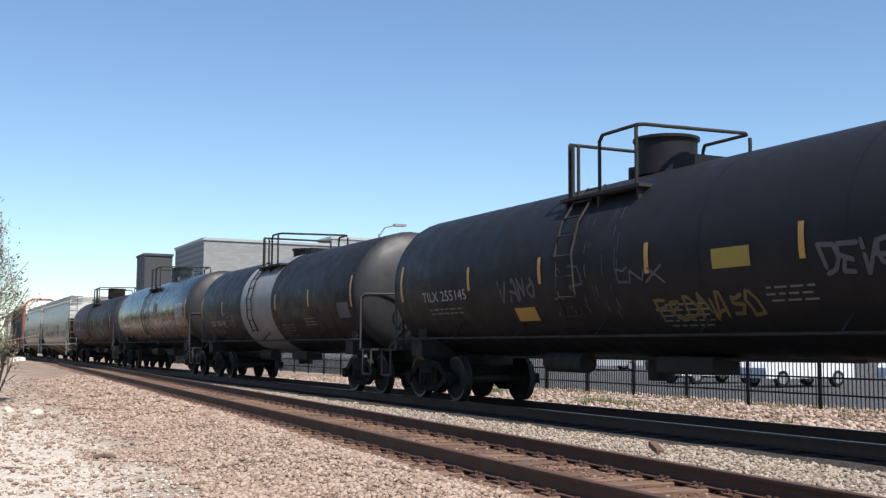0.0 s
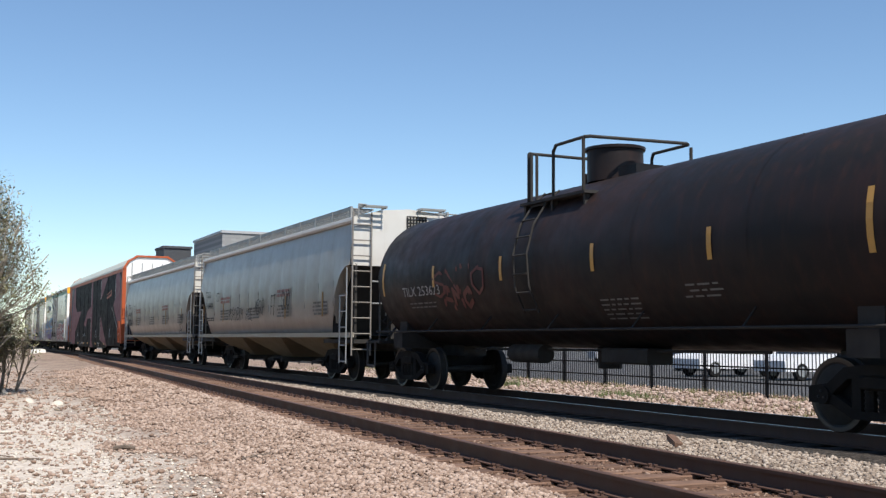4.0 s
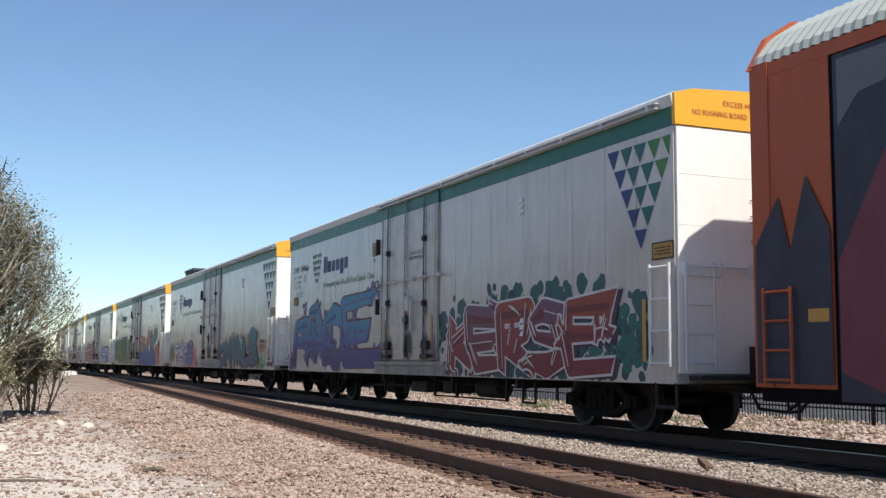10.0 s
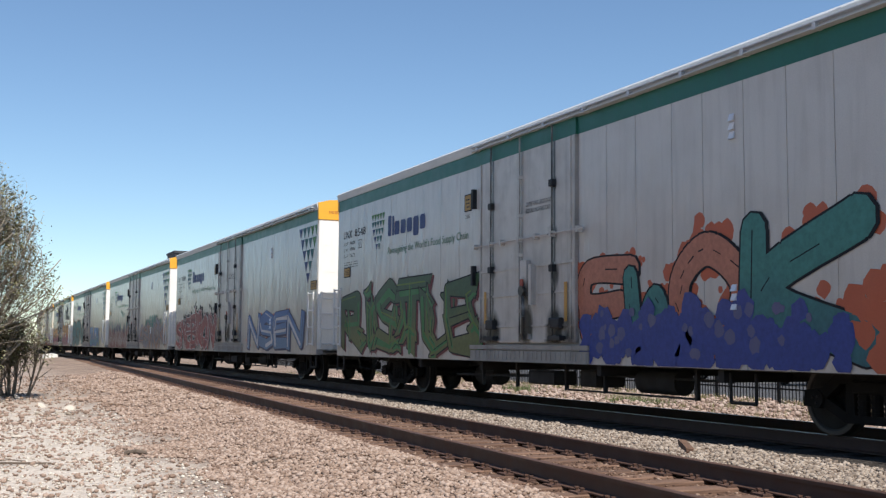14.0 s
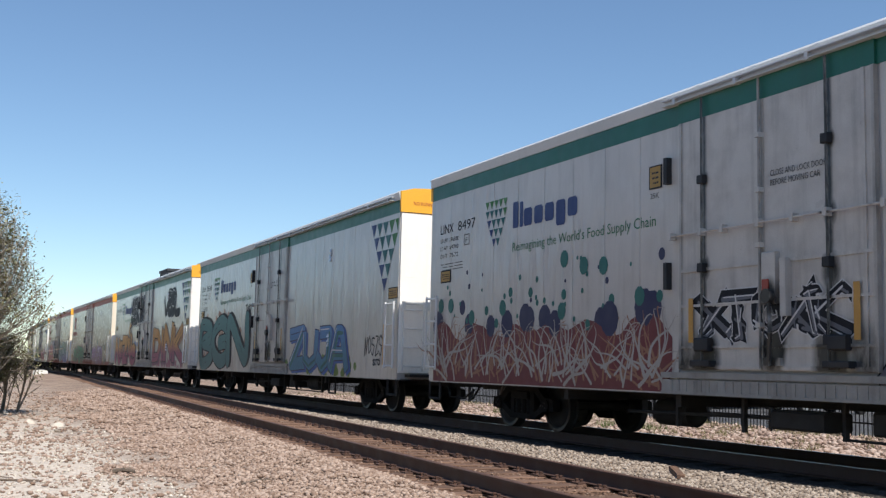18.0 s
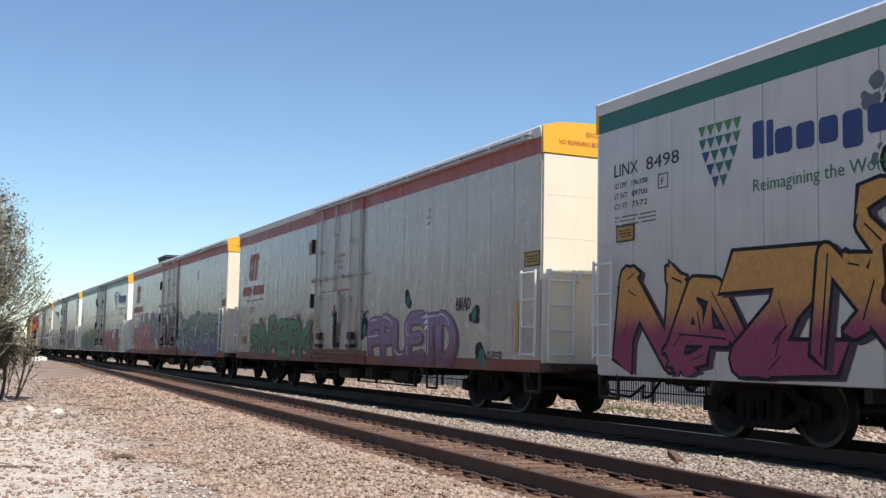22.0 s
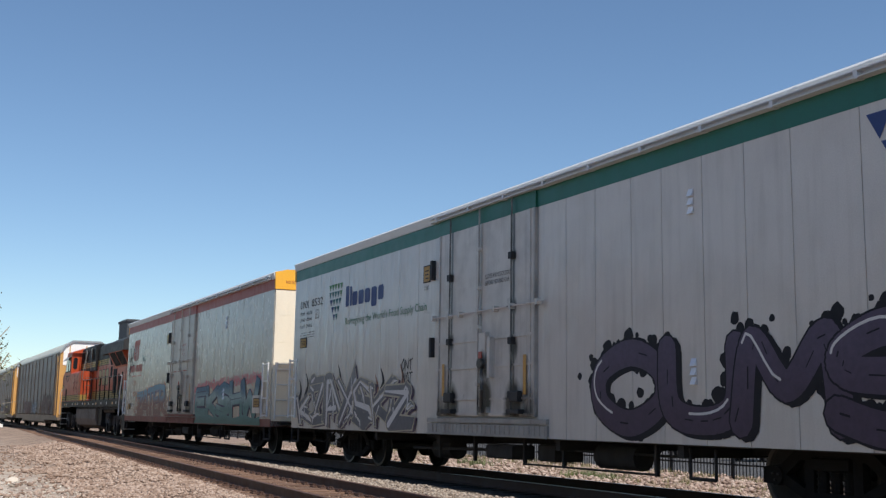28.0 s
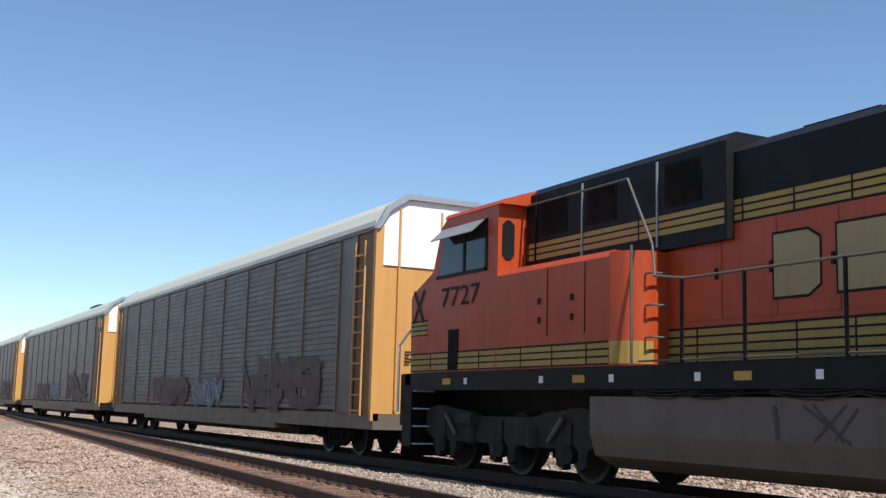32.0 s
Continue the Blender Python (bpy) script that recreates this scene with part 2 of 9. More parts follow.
def centre(s):
    """The middle of the train's track, s metres up the line; it bends gently to the right far off."""
    d = max(0.0, s - 85.0)
    return Vector((XC + d * d / 2800.0, s, 0.0))


# ---- mesh tools ----
class Sheet:
    """Collects corners and faces of one mesh."""

    def __init__(self):
        self.v, self.f, self.coat, self.lift = [], [], 0, 1.1e-4

    def add(self, verts, faces):
        n = len(self.v)
        self.v.extend(tuple(p) for p in verts)
        self.f.extend(tuple(i + n for i in q) for q in faces)
        return self

    def box(self, x0, x1, y0, y1, z0, z1, c=0.0):
        """A box; c cuts its long upright and level edges on the x and z sides."""
        if c <= 0:
            p = [(x, y, z) for x in (x0, x1) for y in (y0, y1) for z in (z0, z1)]
            return self.add(p, [(0, 1, 3, 2), (4, 6, 7, 5), (0, 4, 5, 1), (2, 3, 7, 6), (0, 2, 6, 4), (1, 5, 7, 3)])
        prof = [(x0 + c, z0), (x1 - c, z0), (x1, z0 + c), (x1, z1 - c), (x1 - c, z1), (x0 + c, z1), (x0, z1 - c), (x0, z0 + c)]
        return self.run(prof, y0, y1)

    def run(self, prof, y0, y1, caps=True):
        """A closed outline in x and z, run along y."""
        n = len(prof)
        p = [(x, y, z) for y in (y0, y1) for x, z in prof]
        q = [(i, i + n, (i + 1) % n + n, (i + 1) % n) for i in range(n)]
        if caps:
            q += [tuple(range(n)), tuple(range(2 * n - 1, n - 1, -1))]
        return self.add(p, q)

    def cyl(self, a, b, r, seg=12, r2=None, caps=True):
        a, b = Vector(a), Vector(b)
        w = (b - a).normalized()
        k = w.orthogonal().normalized()
        l = w.cross(k)
        r2 = r if r2 is None else r2
        p = []
        for o, rr in ((a, r), (b, r2)):
            for i in range(seg):
                t = math.tau * i / seg
                p.append(o + (k * math.cos(t) + l * math.sin(t)) * rr)
        q = [(i, (i + 1) % seg, (i + 1) % seg + seg, i + seg) for i in range(seg)]
        if caps:
            q += [tuple(range(seg - 1, -1, -1)), tuple(range(seg, 2 * seg))]
        return self.add(p, q)

    def tube(self, pts, r, seg=6):
        for a, b in zip(pts, pts[1:]):
            self.cyl(a, b, r, seg)
        return self

    def lathe(self, prof, seg=24, axis='x', at=(0, 0, 0)):
        """Turns a profile of (along, radius) about an axis."""
        p = []
        for a, r in prof:
            for i in range(seg):
                t = math.tau * i / seg
                c, s = math.cos(t) * r, math.sin(t) * r
                d = (a, c, s) if axis == 'x' else ((c, a, s) if axis == 'y' else (c, s, a))
                p.append((at[0] + d[0], at[1] + d[1], at[2] + d[2]))
        q = [(j * seg + i, j * seg + (i + 1) % seg, (j + 1) * seg + (i + 1) % seg, (j + 1) * seg + i)
             for j in range(len(prof) - 1) for i in range(seg)]
        q += [tuple(range(seg)), tuple(range((len(prof) - 1) * seg, len(prof) * seg))]
        return self.add(p, q)

    def flat(self, pts, x):
        """A flat patch on a car's side, given as (y, z); each lies a hair outside the one before."""
        self.coat += 1
        x -= self.lift * (self.coat % 45)
        return self.add([(x, y, z) for y, z in pts], [tuple(range(len(pts)))])

    def mesh(self, name, mat, smooth=None):
        me = bpy.data.meshes.new(name)
        me.from_pydata(self.v, [], self.f)
        me.materials.append(mat)
        if smooth:
            me.polygons.foreach_set("use_smooth", [True] * len(me.polygons))
            me.set_sharp_from_angle(angle=radians(smooth))
        me.update()
        return me


def part(name, sheet, mat, parent, label="", smooth=None, at=None, kind=""):
    """Links one mesh as a part of a thing or of a part."""
    data = sheet.mesh(name, mat, smooth) if isinstance(sheet, Sheet) else sheet
    ob = new(name, data)
    ob.parent = parent
    if at is not None:
        ob.matrix_basis = at
    return tagged(ob, label, kind=kind)


PIECES = {}


def pieces(name, key, make, mat, parent, label="", smooth=None):
    """Each separate piece of a sheet becomes a part of its own; alike cars share the meshes."""
    if key not in PIECES:
        sheet = make() if callable(make) else make
        root = list(range(len(sheet.v)))

        def find(i):
            while root[i] != i:
                root[i] = root[root[i]]
                i = root[i]
            return i
        for f in sheet.f:
            for i in f[1:]:
                root[find(i)] = find(f[0])
        groups = {}
        for f in sheet.f:
            groups.setdefault(find(f[0]), []).append(f)
        out = []
        for fs in groups.values():
            used = sorted({i for f in fs for i in f})
            at = {i: k for k, i in enumerate(used)}
            q = Sheet().add([sheet.v[i] for i in used], [tuple(at[i] for i in f) for f in fs])
            out.append(q.mesh(name, mat, smooth))
        PIECES[key] = out
    for me in PIECES[key]:
        part(name, me, None, parent, label)


FONT_CACHE = {}


def word(text, height, width=None, bold=0.0):
    """Flat letters of the built-in font as corners and faces in a plane, from (0, 0); width squeezes them."""
    key = (text, round(bold, 3))
    if key not in FONT_CACHE:
        cu = bpy.data.curves.new("letters", 'FONT')
        cu.body, cu.size, cu.resolution_u, cu.offset = text, 1.0, 2, bold
        ob = bpy.data.objects.new("letters", cu)
        me = bpy.data.meshes.new_from_object(ob)
        v = [tuple(p.co[:2]) for p in me.vertices]
        f = [tuple(q.vertices) for q in me.polygons]
        bpy.data.objects.remove(ob)
        bpy.data.curves.remove(cu)
        bpy.data.meshes.remove(me)
        FONT_CACHE[key] = (v, f)
    v, f = FONT_CACHE[key]
    x0, x1 = min(p[0] for p in v), max(p[0] for p in v)
    y1 = max(p[1] for p in v)
    y0 = min(p[1] for p in v)
    k = height / 0.72
    w = k if width is None else width / (x1 - x0)
    return [((p[0] - x0) * w, p[1] * k) for p in v], f


def lettering(sheet, text, y, z, height, x, width=None, bold=0.0):
    """Letters on the side that faces -x; y is where they begin (the larger end), z the foot."""
    v, f = word(text, height, width, bold)
    return sheet.add([(x, y - a, z + b) for a, b in v], f)


def bars(sheet, y0, y1, z0, z1, rows, x, rng, gap=0.45):
    """Lines of small unreadable print as bars."""
    h = (z1 - z0) / rows
    for i in range(rows):
        a = y0
        while a < y1 - 0.05:
            w = rng.uniform(0.12, 0.45) * (y1 - y0)
            b = min(y1, a + w)
            sheet.flat([(b, z0 + h * i), (a, z0 + h * i), (a, z0 + h * (i + 1 - gap)), (b, z0 + h * (i + 1 - gap))], x)
            a = b + 0.06 * (y1 - y0)
    return sheet


# strokes of capital letters in a unit cell
STROKES = {
    "A": [[(0, 0), (.38, 1), (.62, 1), (1, 0)], [(.2, .36), (.8, .36)]],
    "B": [[(.12, 0), (.12, 1), (.7, .98), (.84, .76), (.25, .54), (.8, .5), (.96, .24), (.72, .02), (.12, 0)]],
    "C": [[(.95, .82), (.6, 1), (.14, .8), (.05, .35), (.42, 0), (.95, .16)]],
    "D": [[(.12, 0), (.12, 1), (.68, .94), (.96, .5), (.68, .06), (.12, 0)]],
    "E": [[(.98, .98), (.14, .96), (.08, .5), (.8, .54)], [(.08, .5), (.14, .04), (1, .04)]],
    "F": [[(1, 1), (.12, .95), (.1, 0)], [(.1, .5), (.8, .56)]],
    "G": [[(.95, .85), (.55, 1), (.08, .7), (.1, .25), (.55, 0), (.95, .2), (.92, .48), (.5, .46)]],
    "H": [[(.1, 0), (.1, 1)], [(.9, 0), (.9, 1)], [(.1, .5), (.9, .55)]],
    "I": [[(.5, 0), (.5, .72)], [(.5, .95), (.52, 1)]],
    "J": [[(.3, 1), (.85, 1), (.8, .2), (.42, 0), (.1, .22)]],
    "K": [[(.12, 0), (.12, 1)], [(.95, 1), (.2, .47), (1, 0)]],
    "L": [[(.12, 1), (.12, .06), (1, .06)]],
    "M": [[(0, 0), (.14, 1), (.5, .4), (.86, 1), (1, 0)]],
    "N": [[(.05, 0), (.1, 1), (.85, .06), (.95, 1)]],
    "O": [[(.5, 1), (.08, .72), (.08, .28), (.5, 0), (.92, .28), (.92, .72), (.5, 1)]],
    "P": [[(.12, 0), (.12, 1), (.82, .95), (.88, .58), (.15, .46)]],
    "R": [[(.12, 0), (.12, 1), (.82, .95), (.84, .58), (.18, .48), (1, 0)]],
    "S": [[(.95, .85), (.5, 1), (.06, .8), (.15, .56), (.85, .45), (.95, .18), (.5, 0), (.02, .14)]],
    "T": [[(0, .95), (1, 1)], [(.5, .97), (.48, 0)]],
    "U": [[(.06, 1), (.09, .22), (.5, 0), (.9, .22), (.94, 1)]],
    "V": [[(0, 1), (.45, 0), (1, 1)]],
    "W": [[(0, 1), (.2, .02), (.5, .62), (.8, .02), (1, 1)]],
    "X": [[(0, 0), (1, 1)], [(0, 1), (1, 0)]],
    "Y": [[(0, 1), (.5, .5), (1, 1)], [(.5, .5), (.45, 0)]],
    "Z": [[(0, .95), (.95, 1), (.06, .02), (1, .05)]],
}


def stroke(sheet, pts, w, x, disc=7):
    """A round-ended painted line on a side that faces -x."""
    for (a, b), (c, d) in zip(pts, pts[1:]):
        l = math.hypot(c - a, d - b) or 1e-6
        n, o = -(d - b) / l * w, (c - a) / l * w
        sheet.flat([(a + n, b + o), (c + n, d + o), (c - n, d - o), (a - n, b - o)], x)
    for a, b in pts:
        sheet.flat([(a + w * math.cos(math.tau * i / disc), b + w * math.sin(math.tau * i / disc)) for i in range(disc)], x)


def eased(pts, n=4):
    """A soft curve through the corners of a path of tuples."""
    if len(pts) < 3:
        return list(pts)
    ring_ = pts[0] == pts[-1]
    out = []
    for i in range(len(pts) - 1):
        a = pts[i - 1] if i else (pts[-2] if ring_ else pts[0])
        b, c = pts[i], pts[i + 1]
        d = pts[i + 2] if i + 2 < len(pts) else (pts[1] if ring_ else pts[-1])
        for j in range(n):
            t = j / n
            out.append(tuple(.5 * (2 * q + (r - p) * t + (2 * p - 5 * q + 4 * r - v) * t * t + (3 * q - p - 3 * r + v) * t ** 3)
                             for p, q, r, v in zip(a, b, c, d)))
    return out + [pts[-1]]


def ribbon(sheet, path, grow, x, cap):
    """A painted limb along a path of (y, z, half width); grow widens all of it; cap: round, square or sharp ends."""
    n = len(path) - 1
    for i in range(n):
        (a, b, w0), (c, d, w1) = path[i], path[i + 1]
        l = math.hypot(c - a, d - b) or 1e-6
        ux, uz = (c - a) / l, (d - b) / l
        w0, w1 = w0 + grow, w1 + grow
        e0 = e1 = k0 = k1 = 0.0
        if i == 0 and cap != "round":
            e0 = (.85 if cap == "square" else .5) * path[0][2] + grow
            k0 = .55 * path[0][2] if cap == "sharp" else 0
        if i == n - 1 and cap != "round":
            e1 = (.85 if cap == "square" else .5) * path[n][2] + grow
            k1 = .55 * path[n][2] if cap == "sharp" else 0
        sheet.flat([(a - ux * (e0 + k0) - uz * w0, b - uz * (e0 + k0) + ux * w0), (c + ux * (e1 - k1) - uz * w1, d + uz * (e1 - k1) + ux * w1),
                    (c + ux * (e1 + k1) + uz * w1, d + uz * (e1 + k1) - ux * w1), (a - ux * (e0 - k0) + uz * w0, b - uz * (e0 - k0) - ux * w0)], x)
    for i in range(0 if cap == "round" else 1, n + 1 if cap == "round" else n):
        r = path[i][2] + grow
        sheet.flat([(path[i][0] + r * math.cos(math.tau * k / 9), path[i][1] + r * math.sin(math.tau * k / 9)) for k in range(9)], x)


def fog(car, half, x, u0, u1, z0, z1, mat, n, size, rng, label="soft patch of overspray"):
    """Overspray: many small ragged blots gathered towards the middle of a patch."""
    s = Sheet()
    s.lift = 8e-6
    for _ in range(n):
        r = size * rng.uniform(.35, 1.2)
        a = min(max(rng.gauss((u0 + u1) / 2, (u1 - u0) * .27), u0), u1) - half
        b = min(max(rng.gauss((z0 + z1) / 2, (z1 - z0) * .27), z0 + r * .6), z1)
        s.flat([(a + r * math.cos(k * .571) * rng.uniform(.7, 1.15), max(.81, b + r * math.sin(k * .571) * rng.uniform(.7, 1.15))) for k in range(11)], x)
    return part("overspray", s, mat, car, label, kind="stuff")


def graffiti(car, half, x, text, u0, u1, z0, z1, fill, edge, rng, cloud=None, shine=None, tops=None, wide=0.36, lean=0.0,
             style="sharp", shade=None, core=None, line=.026, drop=(-.1, -.04), cells=None):
    """A painted piece on the side, letter by letter: overspray behind, block shadow, dark edge, filled letter, inner shading and highlights, each a thin coat.
    u runs from the car's leading end; the letters read from the trailing end."""
    n = len(text)
    cells = cells or (1,) * n
    unit = (u1 - u0) / sum(cells)
    fills = fill if isinstance(fill, (list, tuple)) else (fill,)
    shade = shade or edge
    cap = {"sharp": "sharp", "block": "square", "round": "round"}[style]
    pack = {"sharp": 1.16, "block": 1.0, "round": 1.04}[style]
    loose = {"sharp": .075, "block": .025, "round": .035}[style]
    cloud_s = Sheet()
    cloud_s.lift = 8e-6
    at = u1
    for i, ch in enumerate(text):
        cell = unit * cells[i]
        shade_s, edge_s, fill_s, core_s, mark_s, shine_s = sheets = [Sheet() for _ in range(6)]
        for q in sheets:
            q.lift = 7e-6
        lx = x - .003 - .0026 * i
        top = z1 if tops is None else z0 + (z1 - z0) * tops[i % len(tops)]
        top -= rng.uniform(0, .05) * (z1 - z0)
        low = z0 + rng.uniform(0, .04) * (z1 - z0)
        th = min(wide * cell * .5, (.10 if style == 'sharp' else .12) * (top - low) + .02)
        sk = lean * (top - low) + (rng.uniform(-.14, .14) * cell if style == "sharp" else 0)
        limbs = []
        for run_ in STROKES.get(ch, STROKES["O"]):
            pts = []
            for a, b in run_:
                same = run_[0] == run_[-1] and pts and (a, b) == run_[0]
                w = th * rng.uniform(.55, 1.55) if style == "sharp" else th * rng.uniform(.92, 1.1)
                pts.append(pts[0] if same else (at - half - cell * (pack * a - (pack - .96) / 2) - sk * b + rng.uniform(-loose, loose) * cell,
                                                max(.83 + th, low + th + (top - low - 2 * th) * b + rng.uniform(-loose, loose) * .6 * (z1 - z0)), w))
            limbs.append(eased(pts, 5) if style == "round" and len(pts) > 2 else pts)
        if style == "sharp":
            # kicked-out serifs and an arrow-like limb
            for _ in range(2):
                a, b = (at - half - cell * rng.uniform(0, 1), rng.uniform(low + th, low + (top - low) * .5))
                l, g = (top - low) * rng.uniform(.35, .6), rng.uniform(.9, 2.2)
                limbs.append([(a, b, th * .3), (a + l * .5 * math.cos(g) + rng.uniform(-.1, .1), b + l * .5 * math.sin(g), th * .75), (a + l * math.cos(g), min(top, b + l * math.sin(g)), th * .2)])
            for _ in range(4):
                q = rng.choice(limbs)[rng.choice((0, -1))]
                g = rng.choice((.5, 2.6, 3.7, 5.6)) + rng.uniform(-.4, .4)
                l = th * rng.uniform(1.6, 3.2)
                limbs.append([(q[0], q[1], th * .8), (q[0] + l * .6 * math.cos(g), max(.86, q[1] + l * .5 * math.sin(g)), th * .6),
                              (q[0] + l * math.cos(g + .3), max(.84, q[1] + l * math.sin(g + .3)), th * .08)])
        for path in limbs:
            ribbon(shade_s, [(a + drop[0], b + drop[1], w) for a, b, w in path], line * .8, lx, cap)
            ribbon(edge_s, path, line, lx - .0006, cap)
            ribbon(fill_s, path, 0, lx - .0012, cap)
            m = len(path)
            if core is not None and m > 1:
                side = rng.choice((-1, 1))
                k0 = 0 if m < 4 else rng.randrange(0, m // 3 + 1)
                seg = path[k0:max(k0 + 2, m - rng.randrange(0, m // 3 + 1))]
                ribbon(core_s, [(a + side * w * .34, b - w * .25, w * rng.uniform(.22, .42)) for a, b, w in seg], 0, lx - .0016, "round")
            for (a, b, w), (c, d, w2) in zip(path[::2], path[1::2]):
                if rng.random() < .55:
                    o = rng.uniform(-.55, .55) * w
                    stroke(mark_s, [(a + o, b), (c + o * .6, d)], rng.uniform(.006, .014), lx - .002, 5)
            if shine is not None and m > 1:
                k0 = rng.randrange(0, max(1, m // 2))
                seg = path[k0:k0 + max(2, m // 3)]
                stroke(shine_s, [(a + w * .55, b + w * .5) for a, b, w in seg], .008 + th * .05, lx - .0023, 5)
            if cloud is not None:
                for a, b, w in [q for q in path[::2] for _ in range(10)]:
                    r = th * rng.uniform(.2, .65)
                    a += rng.gauss(0, .85) * th
                    b = max(b + th * (.45 + rng.gauss(0, .6)), .82 + r * .7)
                    cloud_s.flat([(a + r * math.cos(k * .571) * rng.uniform(.8, 1.15), max(.815, b + r * math.sin(k * .571) * rng.uniform(.8, 1.1))) for k in range(11)], x - .001)
        for q in sheets:
            q.v = [(a, b, max(c, .815)) for a, b, c in q.v]
        g = part("graffiti_letter", fill_s, fills[i % len(fills)], car, "spray-painted graffiti letter")
        part("outline", edge_s, edge, g)
        part("block_shadow", shade_s, shade, g)
        if mark_s.f:
            part("inner_line", mark_s, edge, g, kind="stuff")
        if core_s.f:
            part("inner_shading", core_s, core, g, kind="stuff")
        if shine_s.f:
            part("highlight", shine_s, shine, g, kind="stuff")
        at -= cell
    if cloud is not None:
        part("graffiti_backdrop", cloud_s, cloud, car, "sprayed cloud behind the lettering", kind="stuff")


def scrawl(car, half, x, text, u0, u1, z0, z1, mat, rng, w=0.028):
    """A thin tag drawn with one pass of a can."""
    s = Sheet()
    n = len(text)
    cell = (u1 - u0) / n
    for i, ch in enumerate(text):
        for poly in STROKES.get(ch, STROKES["O"]):
            stroke(s, [(u1 - i * cell - cell * (.1 + .8 * a) + rng.uniform(-.06, .06) * cell * 2 - half - .12 * cell * b, z0 + (z1 - z0) * (b * 1.15 - .07 + rng.uniform(-.12, .12)))
                       for a, b in poly], w * rng.uniform(.7, 1.1), x - 0.006, 5)
    return part("tag", s, mat, car, "hand-sprayed tag")


# ---- running gear ----
GAUGE = 0.7525
AXLES = []


def side_frame_mesh():
    """A cast side frame: arched top chord, dropped bottom chord, columns, springs and bearing caps, with open windows."""
    s = Sheet()
    arch = [(-1.14, .36), (-1.12, .56), (-.82, .60), (-.55, .80), (-.2, .84), (.2, .84), (.55, .80), (.82, .60), (1.12, .56), (1.14, .36),
            (.96, .36), (.76, .47), (.5, .66), (.15, .71), (-.15, .71), (-.5, .66), (-.76, .47), (-.96, .36)]
    low = [(-.88, .40), (-.44, .19), (.44, .19), (.88, .40), (.80, .50), (.38, .29), (-.38, .29), (-.80, .50)]
    for prof, w in ((arch, .07), (low, .06), ([(-.44, .25), (-.30, .25), (-.30, .74), (-.44, .74)], .06), ([(.30, .25), (.44, .25), (.44, .74), (.30, .74)], .06)):
        n = len(prof)
        p = [(dx, y, z) for dx in (-w, w) for y, z in prof]
        s.add(p, [tuple(range(n)), tuple(range(2 * n - 1, n - 1, -1))] + [(i, i + n, (i + 1) % n + n, (i + 1) % n) for i in range(n)])
    for y in (-.2, 0, .2):
        s.cyl((0, y, .28), (0, y, .56), .07, 10)
        for k in range(4):
            s.cyl((0, y, .31 + .065 * k), (0, y, .335 + .065 * k), .083, 10)
    s.box(-.11, .11, -.28, .28, .55, .70, .02)
    for y in (-.89, .89):
        s.cyl((-.06, y, .457), (.10, y, .457), .115, 12)
    return s.mesh("side_frame", TRUCKBLACK)


SIDE_ME = side_frame_mesh()
BOLSTER_ME = Sheet().box(-1.0, 1.0, -.2, .2, .5, .78, .05).mesh("bolster", UNDER)


def truck(car, y, base=1.78):
    """A two-axle truck: two side frames, bolster, two wheelsets."""
    t = part("truck", BOLSTER_ME, None, car, at=pose(0, y, 0))
    for sx in (-1, 1):
        part("side_frame", SIDE_ME, None, t, at=pose(sx * 0.98, 0, 0) @ Matrix.Diagonal((sx, base / 1.78, 1, 1)))
    for dy in (-base / 2, base / 2):
        a = part("wheelset", AXLE_ME, None, t, at=pose(0, dy, 0.457))
        AXLES.append((a, 0.457))
    return t


def axle_mesh(k=1.0):
    """Two wheels with treads and caps on one axle; k scales the wheels."""
    me = Sheet()
    me.lathe([(-0.98, 0.07), (-0.8, 0.085), (0, 0.075), (0.8, 0.085), (0.98, 0.07)], 12)
    for sx in (-1, 1):
        prof = [(-0.07, 0.10), (-0.07, 0.34), (-0.05, 0.375), (-0.065, 0.40), (-0.065, 0.457), (0.045, 0.463), (0.06, 0.49),
                (0.085, 0.485), (0.085, 0.40), (0.03, 0.36), (0.02, 0.16), (0.09, 0.13), (0.09, 0.10)]
        me.lathe([(-sx * a, r) for a, r in prof], 28, 'x', (sx * GAUGE, 0, 0))
        for j in range(3):
            t = math.tau * j / 3
            c = (sx * 1.07, math.cos(t) * .05, math.sin(t) * .05)
            me.cyl(c, (sx * 1.10, c[1], c[2]), .016, 6)
        me.lathe([(sx * 0.95, .10), (sx * 1.03, .10), (sx * 1.07, .085)], 14)
    me.v = [(x, y * k, z * k) for x, y, z in me.v]
    m = me.mesh("wheelset", WHEEL, 40)
    m.materials.append(STEEL)
    for pl in m.polygons:
        r = math.hypot(pl.center.y, pl.center.z)
        if 0.40 * k < r < 0.47 * k and abs(abs(pl.center.x) - GAUGE - 0.065) < 0.02:
            pl.material_index = 1
    return m


AXLE_ME = axle_mesh()
BIGAXLE_ME = axle_mesh(1.166)


def coupler(car, y, sign):
    s = Sheet()
    s.box(-.12, .12, min(y, y + sign * .55), max(y, y + sign * .55), .72, .98)
    s.box(-.17, .17, min(y + sign * .5, y + sign * .88), max(y + sign * .5, y + sign * .88), .68, 1.03, .05)
    c = part("coupler", s, UNDER, car)
    h = Sheet().tube([(-.35, y, .78), (-.4, y + sign * .3, .45), (-.25, y + sign * .7, .42), (-.1, y + sign * .9, .62)], .025)
    part("air_hose", h, UNDER, c)


